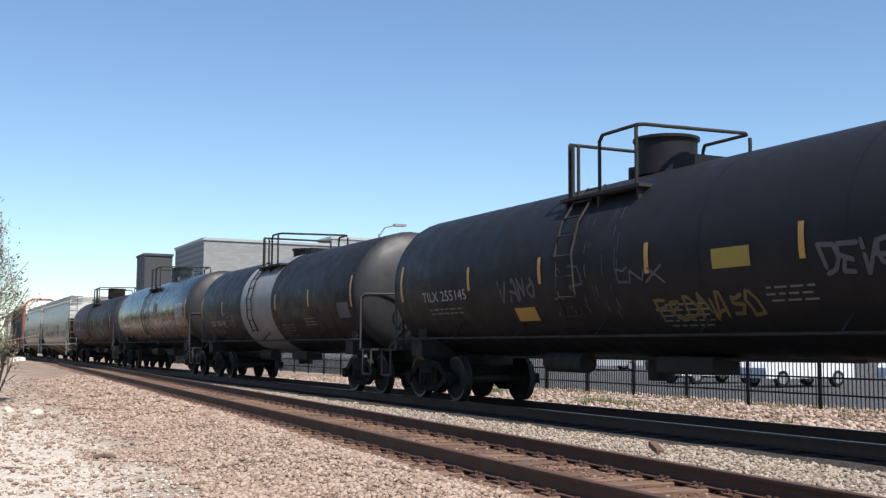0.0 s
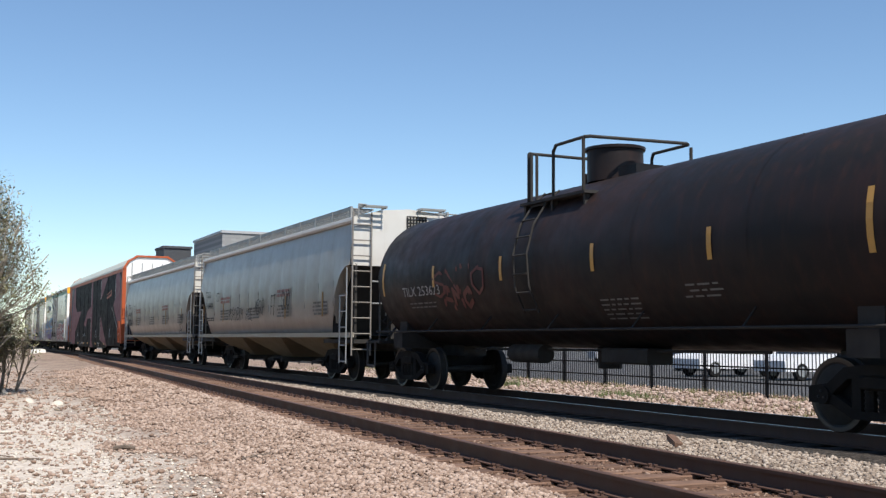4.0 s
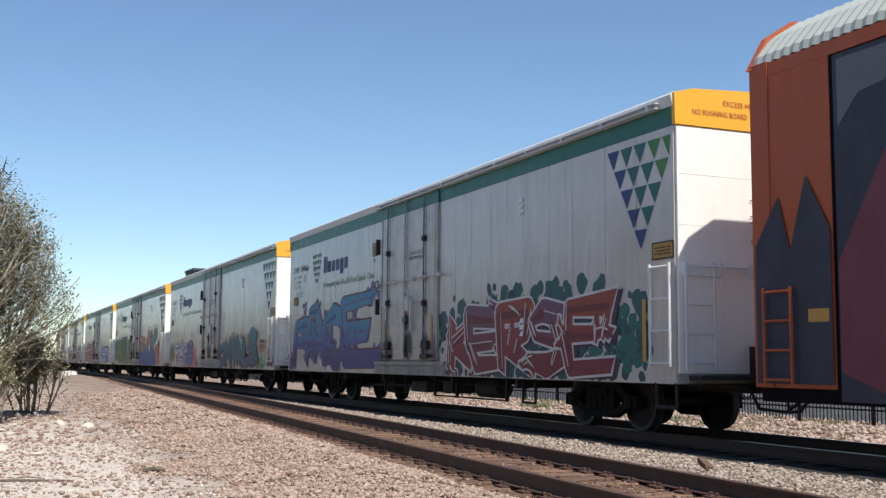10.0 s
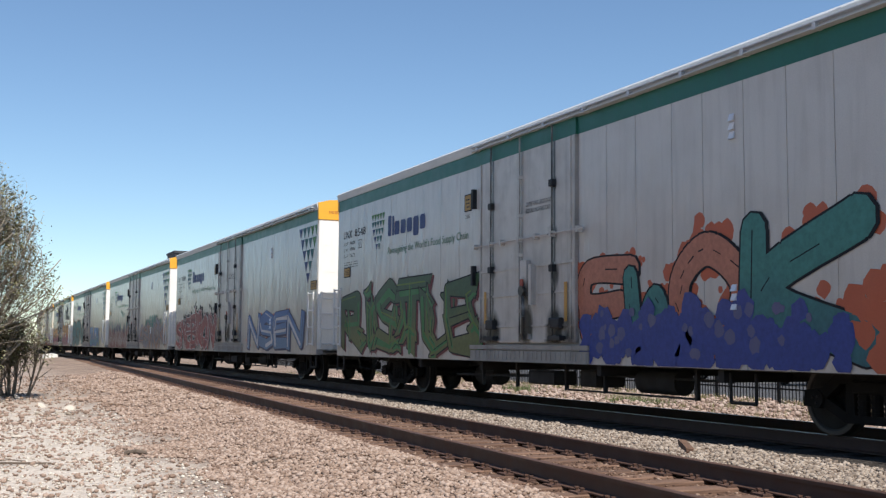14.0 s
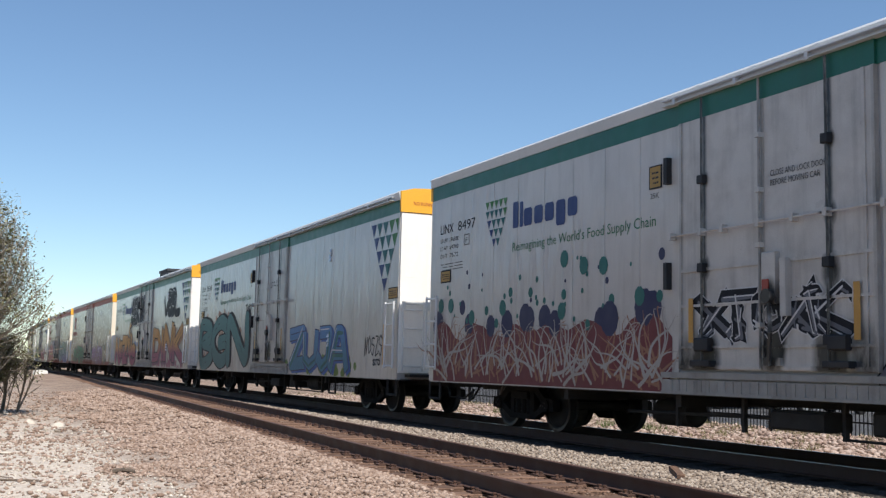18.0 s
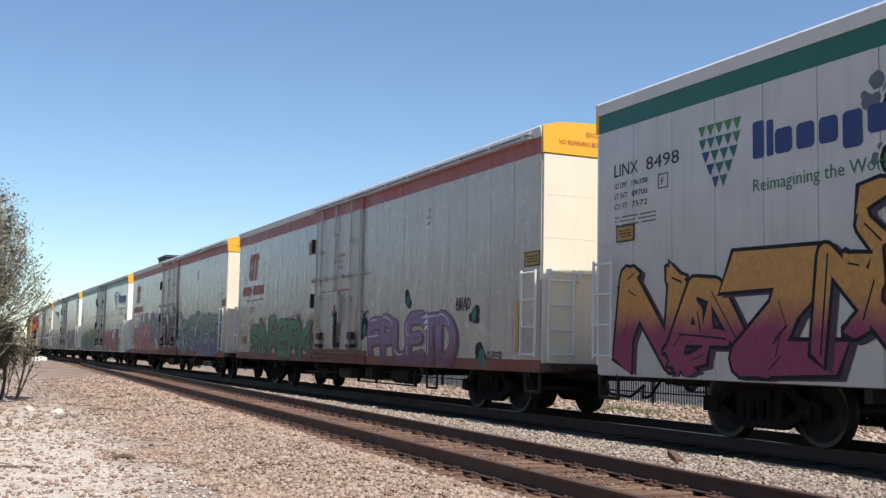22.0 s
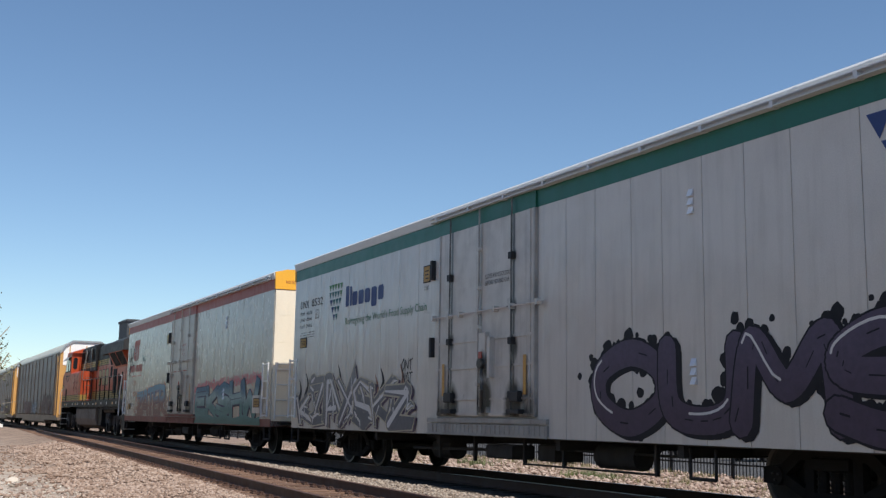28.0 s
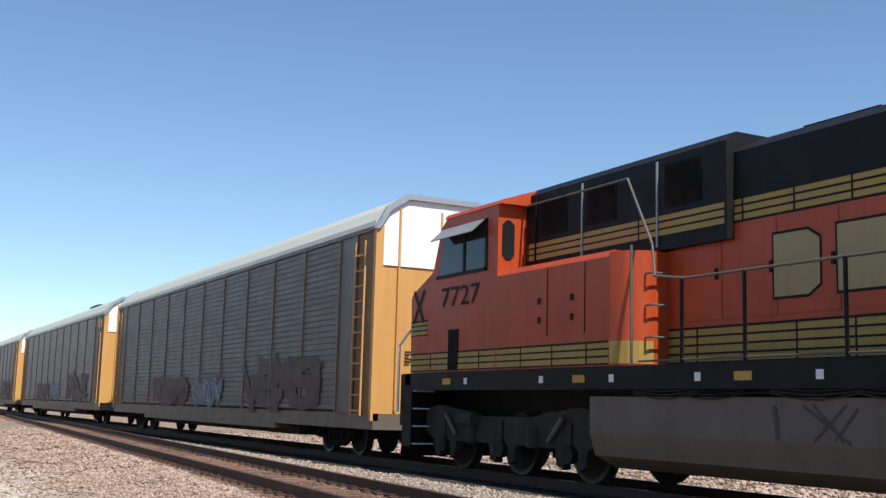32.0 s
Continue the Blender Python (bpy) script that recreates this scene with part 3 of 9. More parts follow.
def ladder(car, x, y0, y1, z0, z1, rungs, mat, r=0.018, stile=True):
    s = Sheet()
    if stile:
        s.cyl((x, y0, z0 - .05), (x, y0, z1 + .05), r * 1.3, 6)
        s.cyl((x, y1, z0 - .05), (x, y1, z1 + .05), r * 1.3, 6)
    for i in range(rungs):
        z = z0 + (z1 - z0) * i / (rungs - 1)
        s.cyl((x, y0, z), (x, y1, z), r, 6)
    return part("ladder", s, mat, car)


TRAIN = []


def vehicle(name, lead, length, label, category, group="", pivots=0.36):
    """An empty at the middle of a car, on the rails; lead is how far its leading end is up the line at the start."""
    e = new(name)
    tagged(e, label, category, group)
    TRAIN.append((e, lead + length / 2, length * pivots))
    return e


# ---- insulated box cars ----
SHARED = {}


def shared(key, make):
    if key not in SHARED:
        SHARED[key] = make()
    return SHARED[key]


RL, RH, RW = 20.74, 10.37, 1.6
SIDE = -RW


def reefer_body():
    s = Sheet()
    s.run([(-1.585, .80), (1.585, .80), (1.585, 4.80), (-1.585, 4.80)], -RH, RH)
    return s


def reefer_panels():
    """Upright side sheets with a small lap between them, both sides."""
    out = []
    edges = [0.02, 1.0, 1.9, 2.95, 3.75, 4.55, 5.4, 6.1, 7.0, 7.8, 8.62]
    edges += [12.25] + [12.25 + (20.72 - 12.25) * i / 9 for i in range(1, 10)]
    for sx in (-1, 1):
        for a, b in zip(edges, edges[1:]):
            if a == 8.62:
                continue
            s = Sheet()
            x = sx * RW
            s.box(min(x, x - sx * .02), max(x, x - sx * .02), a + .006 - RH, b - .006 - RH, .80, 4.57)
            out.append(s)
    return out


def door_meshes():
    """The sliding plug door: two leaves, level ribs, lock rods with brackets, gear, sill and track."""
    d = {}
    x = SIDE - .035
    leaf = Sheet()
    leaf.box(x, SIDE + .02, 8.66 - RH, 12.22 - RH, 1.14, 4.57)
    d["leaf"] = leaf.mesh("door_leaf", DOORWHITE)
    d["head"] = Sheet().box(x - .002, SIDE + .02, 8.66 - RH, 12.22 - RH, 4.572, 4.86).mesh("door_head", GREEN)
    ribs = Sheet()
    for z, t in ((1.15, .05), (1.42, .035), (1.98, .035), (2.46, .045)):
        ribs.box(x - .022, x + .004, 8.70 - RH, 12.18 - RH, z, z + t)
    for u in (8.66, 8.80, 12.13):
        ribs.box(x - .02, x + .004, u - RH, u + .045 - RH, 1.14, 4.57)
    ribs.box(x - .012, x + .004, 10.475 - RH, 10.505 - RH, 1.14, 4.57)
    d["rib"] = ribs
    rods = Sheet()
    for u in (9.36, 10.51, 11.65):
        rods.cyl((x - .05, u - RH, 1.16), (x - .05, u - RH, 4.84), .017, 8)
    rods.cyl((x - .075, 8.3 - RH, 2.98), (x - .075, 12.35 - RH, 2.98), .015, 8)
    d["rod"] = rods
    br_ = Sheet()
    for u, zs in ((9.36, (1.5, 2.4, 3.85)), (11.65, (1.5, 2.5, 3.7))):
        for z in zs:
            br_.box(x - .088, x + .004, u - .055 - RH, u + .055 - RH, z - .06, z + .06, .01)
    d["bracket"] = br_
    lug = Sheet()
    for u in (8.5, 9.36, 9.9, 10.51, 11.2, 11.65, 12.3):
        lug.box(x - .10, x + .004, u - .03 - RH, u + .03 - RH, 2.93, 3.03)
    for z in (1.7, 2.7, 3.4, 4.1):
        lug.box(x - .09, x + .004, 10.47 - RH, 10.55 - RH, z - .03, z + .03)
    d["lug"] = lug
    gear = Sheet()
    gear.box(x - .08, x, 10.2 - RH, 10.44 - RH, 1.95, 2.6, .015)
    gear.box(x - .10, x, 10.0 - RH, 10.10 - RH, 1.8, 2.5)
    gear.cyl((x - .15, 10.3 - RH, 2.05), (x, 10.3 - RH, 2.05), .09, 12)
    gear.tube([(x - .1, 10.3 - RH, 2.0), (x - .12, 10.25 - RH, 1.6), (x - .1, 10.3 - RH, 1.2)], .03)
    gear.box(x - .07, x, 10.15 - RH, 10.45 - RH, 1.2, 1.3)
    d["gear"] = gear.mesh("lock_gear", DOORWHITE, 40)
    d["flag"] = Sheet().box(x - .096, x - .08, 10.31 - RH, 10.42 - RH, 2.1, 2.26).mesh("lock_flag", RED_INK)
    low = Sheet()
    for u in (9.2, 11.62):
        low.box(x - .12, x, u - .2 - RH, u + .2 - RH, 1.18, 1.26, .01)
        low.box(x - .10, x, u - .14 - RH, u + .14 - RH, 1.38, 1.56, .02)
    d["shoe"] = low
    sill = Sheet()
    sill.box(SIDE - .055, SIDE, 8.3 - RH, 12.6 - RH, 1.02, 1.10)
    sill.box(SIDE - .04, SIDE, 8.3 - RH, 12.6 - RH, .83, 1.0)
    for u in np.arange(8.35, 12.5, .16):
        sill.box(SIDE - .05, SIDE - .035, u - RH, u + .05 - RH, .84, .99)
    sill.box(SIDE - .06, SIDE - .02, 8.3 - RH, 12.6 - RH, .80, .835)
    d["sill"] = sill.mesh("door_sill", SILLPAINT)
    track = Sheet()
    track.box(SIDE - .045, SIDE + .02, .3 - RH, 12.5 - RH, 4.865, 4.95)
    for z in (4.862, 4.938):
        track.box(SIDE - .125, SIDE, .3 - RH, 12.5 - RH, z, z + .014)
    for u in np.arange(.5, 12.5, 1.3):
        track.box(SIDE - .12, SIDE, u - RH, u + .06 - RH, 4.85, 4.957)
    d["track"] = track.mesh("door_track", ROOFWHITE)
    return d


def roof_mesh():
    s = Sheet()
    s.run([(-1.62, 4.86), (-1.66, 5.02), (-1.62, 5.06), (-1.30, 5.13), (0, 5.20), (1.30, 5.13), (1.62, 5.06), (1.66, 5.02), (1.62, 4.86)], -RH, RH)
    for u in np.arange(.5, RL, 1.12):
        s.run([(-1.662, 5.0), (-1.662, 5.026), (-1.30, 5.143), (0, 5.212), (1.30, 5.143), (1.662, 5.026), (1.662, 5.0), (0, 4.95)], u - RH, u - RH + .09)
    return s.mesh("roof", ROOFWHITE)


def end_meshes():
    d = {}
    e = Sheet()
    # The end wall takes the lightened white, as if in full sun.
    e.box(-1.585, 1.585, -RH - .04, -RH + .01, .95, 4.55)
    d["end"] = e.mesh("end_wall", LITWHITE)
    d["rib"] = Sheet().box(-1.56, 1.56, -RH - .043, -RH - .03, 0, .010).mesh("end_rib", LITWHITE)
    o = Sheet()
    o.run([(-1.61, 4.58), (1.61, 4.58), (1.62, 5.05), (1.30, 5.135), (0, 5.205), (-1.30, 5.135), (-1.62, 5.05)], -RH - .05, -RH + .03)
    d["band"] = o.mesh("end_band", ORANGE_BAND)
    g = Sheet()
    y = -RH - .12
    g.tube([(-1.5, y, 2.5), (-.35, y, 2.5)], .02)
    g.tube([(.35, y, 2.5), (1.5, y, 2.5)], .02)
    for x in (-1.5, -.9, -.35, .35, .9, 1.5):
        g.box(x - .03, x + .03, y - .02, -RH, 2.35, 2.55)
    d["grab"] = g.mesh("grab_iron", LADDER, 40)
    l = Sheet()
    for x in (-1.52, -1.02):
        l.cyl((x, y, 1.0), (x, y, 2.55), .022, 6)
    for i in range(4):
        l.cyl((-1.52, y, 1.1 + .42 * i), (-1.02, y, 1.1 + .42 * i), .018, 6)
    d["ladder"] = l.mesh("end_ladder", LADDER, 40)
    p = Sheet()
    p.box(-1.4, 1.4, -RH - .3, -RH, .86, .92)
    d["platform"] = p.mesh("end_platform", UNDER)
    k = Sheet()
    k.box(-.35, .35, -RH - .18, -RH - .03, .95, 1.35)
    d["box"] = k.mesh("draft_casting", UNDER)
    w = Sheet()
    for i in range(16):
        t, t2 = math.tau * i / 16, math.tau * (i + 1) / 16
        w.cyl((-.55 + .28 * math.cos(t), y - .08, 2.05 + .28 * math.sin(t)), (-.55 + .28 * math.cos(t2), y - .08, 2.05 + .28 * math.sin(t2)), .018, 6)
    for i in range(4):
        t = math.tau * i / 4 + .4
        w.cyl((-.55, y - .05, 2.05), (-.55 + .28 * math.cos(t), y - .08, 2.05 + .28 * math.sin(t)), .014, 5)
    w.cyl((-.55, -RH, 2.05), (-.55, y - .1, 2.05), .05, 8)
    d["wheel"] = w.mesh("hand_wheel", INK, 40)
    q = Sheet().box(-.8, -.34, -RH - .16, -RH - .02, 1.82, 2.3, .04).tube([(-.55, -RH - .1, 1.8), (-.5, -RH - .1, 1.0)], .02)
    d["gearbox"] = q.mesh("brake_housing", GREEN)
    return d


AIRTANKS = Sheet().cyl((-1.05, 6.6 - RH, .56), (-1.05, 7.6 - RH, .56), .19, 14).cyl((-.8, 12.9 - RH, .5), (-.8, 13.7 - RH, .5), .2, 14)


def under_meshes():
    s = Sheet()
    s.box(-.32, .32, -RH, RH, .66, .84)
    s.box(-1.5, 1.5, -RH, RH, .78, .82)
    for u in (5.2, 8.2, 12.4, 15.4):
        s.box(-1.5, 1.5, u - RH - .06, u - RH + .06, .62, .80)
    d = {"frame": s.mesh("underframe", UNDER)}
    k = Sheet()
    k.box(-1.3, -.75, 8.6 - RH, 9.1 - RH, .42, .7, .03)
    for u in (5.9, 8.25, 9.45, 11.2, 12.6):
        k.box(-1.36, -1.30, u - RH, u + .05 - RH, .34, .78)
    k.tube([(-1.33, 5.9 - RH, .36), (-1.33, 9.5 - RH, .36)], .018)
    k.box(-1.45, -1.0, 9.7 - RH, 10.6 - RH, .42, .66, .03)
    k.tube([(-1.3, 10.7 - RH, .55), (-1.3, 13.9 - RH, .5)], .025)
    k.tube([(-1.42, 4.6 - RH, .75), (-1.42, 4.6 - RH, .36), (-1.42, 5.1 - RH, .36), (-1.42, 5.1 - RH, .75)], .025)
    k.tube([(-1.2, 5.3 - RH, .62), (-1.2, 8.6 - RH, .62)], .02)
    d["gear"] = k.mesh("brake_gear", UNDER)
    st = Sheet()
    for u in (.05, RL - .55):
        st.tube([(SIDE + .02, u - RH, .82), (SIDE + .02, u - RH, .46), (SIDE + .02, u + .5 - RH, .46), (SIDE + .02, u + .5 - RH, .82)], .028)
    d["step"] = st.mesh("sill_step", UNDER)
    return d


def emblem(car, u0, u1, z0, z1, x, full=False):
    """A shield built of rows of small triangles, blue to green, hanging point down."""
    sheets = {m: Sheet() for m in ("b", "t", "g")}
    w, h = (u1 - u0) / 4.62, (z1 - z0) / 5
    for r in range(5):
        za, zb = z1 - h * r, z1 - h * (r + 1)
        n, wide = ((5, 1.0), (5, .97), (4, .84), (3, .62), (2, .36))[r] if full else (5 - r, 1)
        for i in range(n):
            v = (u1 - u0) * wide / n if full else w
            cu = (u0 + u1) / 2 + v * (n / 2 - .5 - i) if full else u1 - w * (.5 + .5 * r + i)
            k = "b" if i == 0 and r > 1 or i == 0 and not full else ("g" if r == 0 and (full or i > 2) or i == n - 1 and r < 2 else "t")
            lo_ = max(u0, cu - v * .46)
            sheets[k].flat([(cu + v * .46 - RH, za - .012), (lo_ - RH, za - .012), (max(u0, cu) - RH, zb + .012)], x)
    e = part("emblem", sheets["t"], TEAL_LOGO, car, "shield of small teal, blue and green triangles")
    part("emblem_piece", sheets["b"], BLUE_LOGO, e)
    part("emblem_piece", sheets["g"], GREEN_LOGO, e)


def block_shape(s, a, b, za, zb, x, lean=0.0, cutc=.14):
    """A plain block with cut corners, from a down to b along y."""
    k = cutc * (a - b)
    pts = [(a, za + k), (a, zb - k), (a - k, zb), (b + k, zb), (b, zb - k), (b, za + k), (b + k, za), (a - k, za)]
    return s.flat([(y - lean * (z - za), z) for y, z in pts], x)


def wordmark(car, u0, u1, z0, z1, x, mat, shapes=None, lean=0.0):
    """A company name shown as plain blocks of its letters' widths, each a part."""
    shapes = shapes or ((.62, 0, 1), (.36, 0, .95), (.9, 0, .66), (.9, 0, .66), (.9, 0, .66), (.9, -.24, .66), (.9, 0, .66))
    w = (u1 - u0) / sum(q[0] for q in shapes)
    u, h, first = u1 - RH, z1 - z0, None
    for cw, lo_, hi_ in shapes:
        s = Sheet()
        block_shape(s, u, u - w * cw * .8, z0 + h * lo_, z0 + h * hi_, x, lean)
        if first is None:
            first = part("wordmark", s, mat, car, "company name as plain blocks")
        else:
            part("wordmark_block", s, mat, first)
        u -= w * cw


def reefer(k, brand, number, label):
    """One insulated box car with its parts; brand 'g' green-striped white, 'r' red-striped cream, 'v' white with the name at the leading end."""
    lead = 141.665 + 22.497 * k
    car = vehicle("refrigerator_car", lead, RL, label, "freight car", "refrigerator cars of the train")
    green = brand != "r"
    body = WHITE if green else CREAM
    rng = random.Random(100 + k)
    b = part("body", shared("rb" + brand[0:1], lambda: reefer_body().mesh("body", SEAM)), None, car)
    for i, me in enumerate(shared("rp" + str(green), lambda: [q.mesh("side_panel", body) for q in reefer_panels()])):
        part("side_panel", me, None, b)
    st = shared("stripe" + str(green), lambda: Sheet().box(SIDE - .004, -SIDE + .004, -RH + .02, RH - .02, 4.57, 4.858).mesh("stripe", GREEN if green else RED_STRIPE))
    part("stripe", st, None, car, "dark green painted stripe" if green else "faded red painted stripe")
    part("roof", shared("roof", roof_mesh), None, car)
    d = shared("door", door_meshes)
    door = part("plug_door", d["leaf"] if green else shared("leafc", lambda: recolour(d["leaf"], DOORCREAM)), None, car, "closed white plug door")
    part("door_head", d["head"] if green else shared("headr", lambda: recolour(d["head"], RED_STRIPE)), None, door)
    part("lock_gear", d["gear"] if green else shared("gearc", lambda: recolour(d["gear"], DOORCREAM)), None, door)
    part("lock_flag", d["flag"], None, door)
    for nm, key, mat_ in (("door_rib", "rib", DOORWHITE if green else DOORCREAM), ("lock_rod", "rod", CREAM if not green else DOORWHITE), ("rod_bracket", "bracket", INK if green else CREAM),
                          ("rod_lug", "lug", WHITE if green else CREAM), ("roller_shoe", "shoe", INK)):
        pieces(nm, key + str(green), d[key], mat_, door, smooth=40 if key == "rod" else None)
    part("door_sill", d["sill"] if green else shared("sillc", lambda: recolour(d["sill"], RUST_BASE)), None, car)
    part("door_track", d["track"], None, car)
    e = shared("end", end_meshes)
    for flip in (0, 1):
        m = pose(0, 0, 0, 0, 0, 180) if flip else None
        w = part("end_wall", e["end"] if green else shared("endc", lambda: recolour(e["end"], LITCREAM)), None, car, at=m)
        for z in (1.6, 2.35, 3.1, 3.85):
            part("end_rib", e["rib"] if green else shared("ribc", lambda: recolour(e["rib"], LITCREAM)), None, w, at=pose(0, 0, z))
        part("end_band", e["band"], None, w, "orange warning band")
        part("grab_iron", e["grab"], None, w)
        part("end_ladder", e["ladder"], None, w)
        part("end_platform", e["platform"], None, w)
        part("draft_casting", e["box"], None, w)
        if flip == (0 if k in (2, 9) else 1):
            part("hand_wheel", e["wheel"], None, w)
            part("brake_housing", e["gearbox"], None, w)
    txt = Sheet()
    lettering(txt, "EXCESS HEIGHT CAR", -.2, .14, .085, 0, 1.05)
    lettering(txt, "NO RUNNING BOARD", .36, -.03, .085, 0, 1.0)
    tm = shared("endtext", lambda: turned(txt).mesh("warning_text", RED_INK))
    part("warning_text", tm, None, car)
    en = Sheet()
    r2 = random.Random(3)
    for z in (3.42, 3.18, 2.86):
        bars(en, -.25, .3, z, z + .14, 3, 0, r2, .6)
    part("end_print", shared("endprint", lambda: Sheet().add([(-y, -RH - .062, z) for _, y, z in en.v], en.f).mesh("end_print", RED_INK)), None, car)
    u = shared("under", under_meshes)
    fr = part("underframe", u["frame"], None, car)
    pieces("air_reservoir", "airtank", AIRTANKS, UNDER, fr, smooth=40)
    part("brake_gear", u["gear"], None, fr)
    part("sill_step", u["step"], None, car)
    if not green:
        part("sill_band", shared("sillband", lambda: Sheet().box(SIDE - .005, -SIDE + .005, -RH, RH, .79, 1.0).mesh("sill_band", RUST_BASE)), None, car, "rust-red sill band")
    for y in (-7.35, 7.35):
        truck(car, y)
    coupler(car, -RH, -1)
    coupler(car, RH, 1)
    lm = LADDER
    ladder(car, SIDE - .1, .03 - RH, .53 - RH, 1.1, 2.5, 4, lm)
    ladder(car, SIDE - .1, 20.21 - RH, 20.70 - RH, 1.1, 2.5, 4, lm)
    ladder(car, -SIDE + .1, .03 - RH, .53 - RH, 1.1, 2.5, 4, lm)
    ladder(car, -SIDE + .1, 20.21 - RH, 20.70 - RH, 1.1, 2.5, 4, lm)
    x = SIDE - .006
    trim = Sheet()
    for z in (1.62, 1.74, 1.86, 3.87, 3.99, 4.11) if green else (1.62, 1.74, 1.86, 3.84, 3.98, 4.12):
        # three small louvred reflectors, one above the other
        trim.add([(x, 4.72 - RH, z - .045), (x, 4.82 - RH, z - .045), (x, 4.82 - RH, z + .055), (x, 4.72 - RH, z + .055), (x - .04, 4.72 - RH, z - .045), (x - .04, 4.82 - RH, z - .045)],
                 [(4, 5, 2, 3), (0, 4, 3), (1, 2, 5), (0, 1, 5, 4)])
    pieces("reflector", "reflector" + str(green), trim, REFLECT, car)
    amb = Sheet()
    for a, z0, z1 in ((.74, 1.12, 2.05), (8.9, 1.5, 2.15), (11.86, 1.5, 2.1)):
        amb.flat([(a + .1 - RH, z0), (a + .1 - RH, z1), (a - RH, z1), (a - RH, z0)], x - .02 - (.038 if a > 8 else 0))
    pieces("amber_strip", "amber", amb, AMBER, car)
    pl = Sheet()
    low = (.95, 1.45, 1.34, 1.56) if k == 11 else (.05, .55, 2.64, 2.86)
    own = "low" if k == 11 else str(green)
    if k == 11:
        part("placard_field", Sheet().box(SIDE - .032, SIDE, .88 - RH, 1.62 - RH, 1.16, 1.66), DOORWHITE, car, "white patch behind the placard")
        x -= .03
    for a, c, z0, z1 in ((12.66, 12.92, 3.76, 4.06), (19.76, 20.18, 2.83, 3.04) if green else (19.5, 19.9, 1.3, 1.5), low):
        pl.box(x - .012, x, a - RH, c - RH, z0, z1)
    pieces("placard", "placard" + own, pl, PLATE, car)
    pe, rp_ = Sheet(), random.Random(9)
    for a, c, z0, z1 in ((12.66, 12.92, 3.76, 4.06), (19.76, 20.18, 2.83, 3.04) if green else (19.5, 19.9, 1.3, 1.5), low):
        for q in ((a - .02, a, z0 - .02, z1 + .02), (c, c + .02, z0 - .02, z1 + .02), (a, c, z0 - .02, z0), (a, c, z1, z1 + .02)):
            pe.box(x - .014, x, q[0] - RH, q[1] - RH, q[2], q[3])
        bars(pe, a + .05 - RH, c - .05 - RH, z0 + .05, z1 - .03, 3, x - .0135, rp_, .6)
    part("placard_print", shared("placardprint" + own, lambda: pe.mesh("placard_print", INK)), None, car, kind="stuff")
    x = SIDE - .006
    lt = Sheet()
    for z in (3.75, 2.25):
        lt.box(SIDE - .09, SIDE, 12.42 - RH, 12.5 - RH, z, z + .38)
    pieces("door_latch", "latch", lt, INK, car)
    t = Sheet()
    if green:
        if brand == "g":
            lettering(t, "LINX", 20.28 - RH, 3.82, .2, x, .62)
            lettering(t, number, 19.45 - RH, 3.82, .2, x, .78)
        else:
            lettering(t, "LINX", 20.28 - RH, 3.95, .17, x, .55)
            lettering(t, number, 19.55 - RH, 3.95, .17, x, .7)
        for i, (a_, b_) in enumerate((("LD LMT", "196300"), ("LT WT", "89700"), ("CU FT", "7572"))):
            lettering(t, a_, 20.27 - RH, 3.64 - .16 * i, .085, x, .34)
            lettering(t, b_, 19.82 - RH, 3.64 - .16 * i, .085, x, .40)
        fp = Sheet()
        bars(fp, 19.2 - RH, 20.25 - RH, 3.06, 3.24, 3, x, rng, .7)
        for a_, b_, c_, d_ in ((18.92, 18.94, 3.5, 3.72), (19.14, 19.16, 3.5, 3.72), (18.92, 19.16, 3.5, 3.52), (18.92, 19.16, 3.70, 3.72)):
            fp.flat([(b_ - RH, c_), (b_ - RH, d_), (a_ - RH, d_), (a_ - RH, c_)], x)
        lettering(fp, "F", 19.09 - RH, 3.55, .11, x, .07)
        lettering(fp, "25K", 12.93 - RH, 3.6, .085, x, .22)
        part("small_print", fp, FADED_INK, car, kind="stuff")
        lettering(t, "CLOSE AND LOCK DOOR", 10.35 - RH, 3.55, .08, SIDE - .042, .95)
        lettering(t, "BEFORE MOVING CAR", 10.35 - RH, 3.43, .08, SIDE - .042, .85)
        part("lettering", t, INK, car)
        if brand == "g":
            emblem(car, 17.35, 18.25, 3.34, 4.24, x, True)
            wordmark(car, 14.87, 17.14, 3.62, 4.1, x, BLUE_LOGO)
            tg = Sheet()
            lettering(tg, "Reimagining the World's Food Supply Chain", 17.14 - RH, 3.2, .17, x, 4.35)
            part("slogan", tg, GREEN_TEXT, car, "green slogan lettering")
            emblem(car, .08, 1.82, 2.80, 4.46, x)
        else:
            emblem(car, 3.5, 4.62, 3.17, 4.27, x, True)
            wordmark(car, .48, 3.22, 3.55, 4.15, x, BLUE_LOGO)
            tg = Sheet()
            lettering(tg, "Reimagining the World's", 3.2 - RH, 3.17, .18, x, 2.65)
            lettering(tg, "Food Supply Chain", 3.2 - RH, 2.87, .18, x, 2.0)
            part("slogan", tg, GREEN_TEXT, car, "green slogan lettering")
    else:
        s = Sheet()
        y0, sl = 19.42 - RH, .1
        body_ = [(0, .18), (0, .68), (.14, .86), (1.14, .86), (1.14, .66), (.98, .66), (.98, 0), (.74, 0), (.74, .66), (.6, .66), (.6, .0), (.14, 0)]
        s.add([(x, y0 - a - sl * b, 3.34 + b) for a, b in body_], [(0, 1, 2, 9, 10, 11), (2, 3, 4, 5, 8, 9), (5, 6, 7, 8)])
        part("emblem", s, RED_INK, car, "brick-red block emblem with a snowflake")
        f = Sheet()
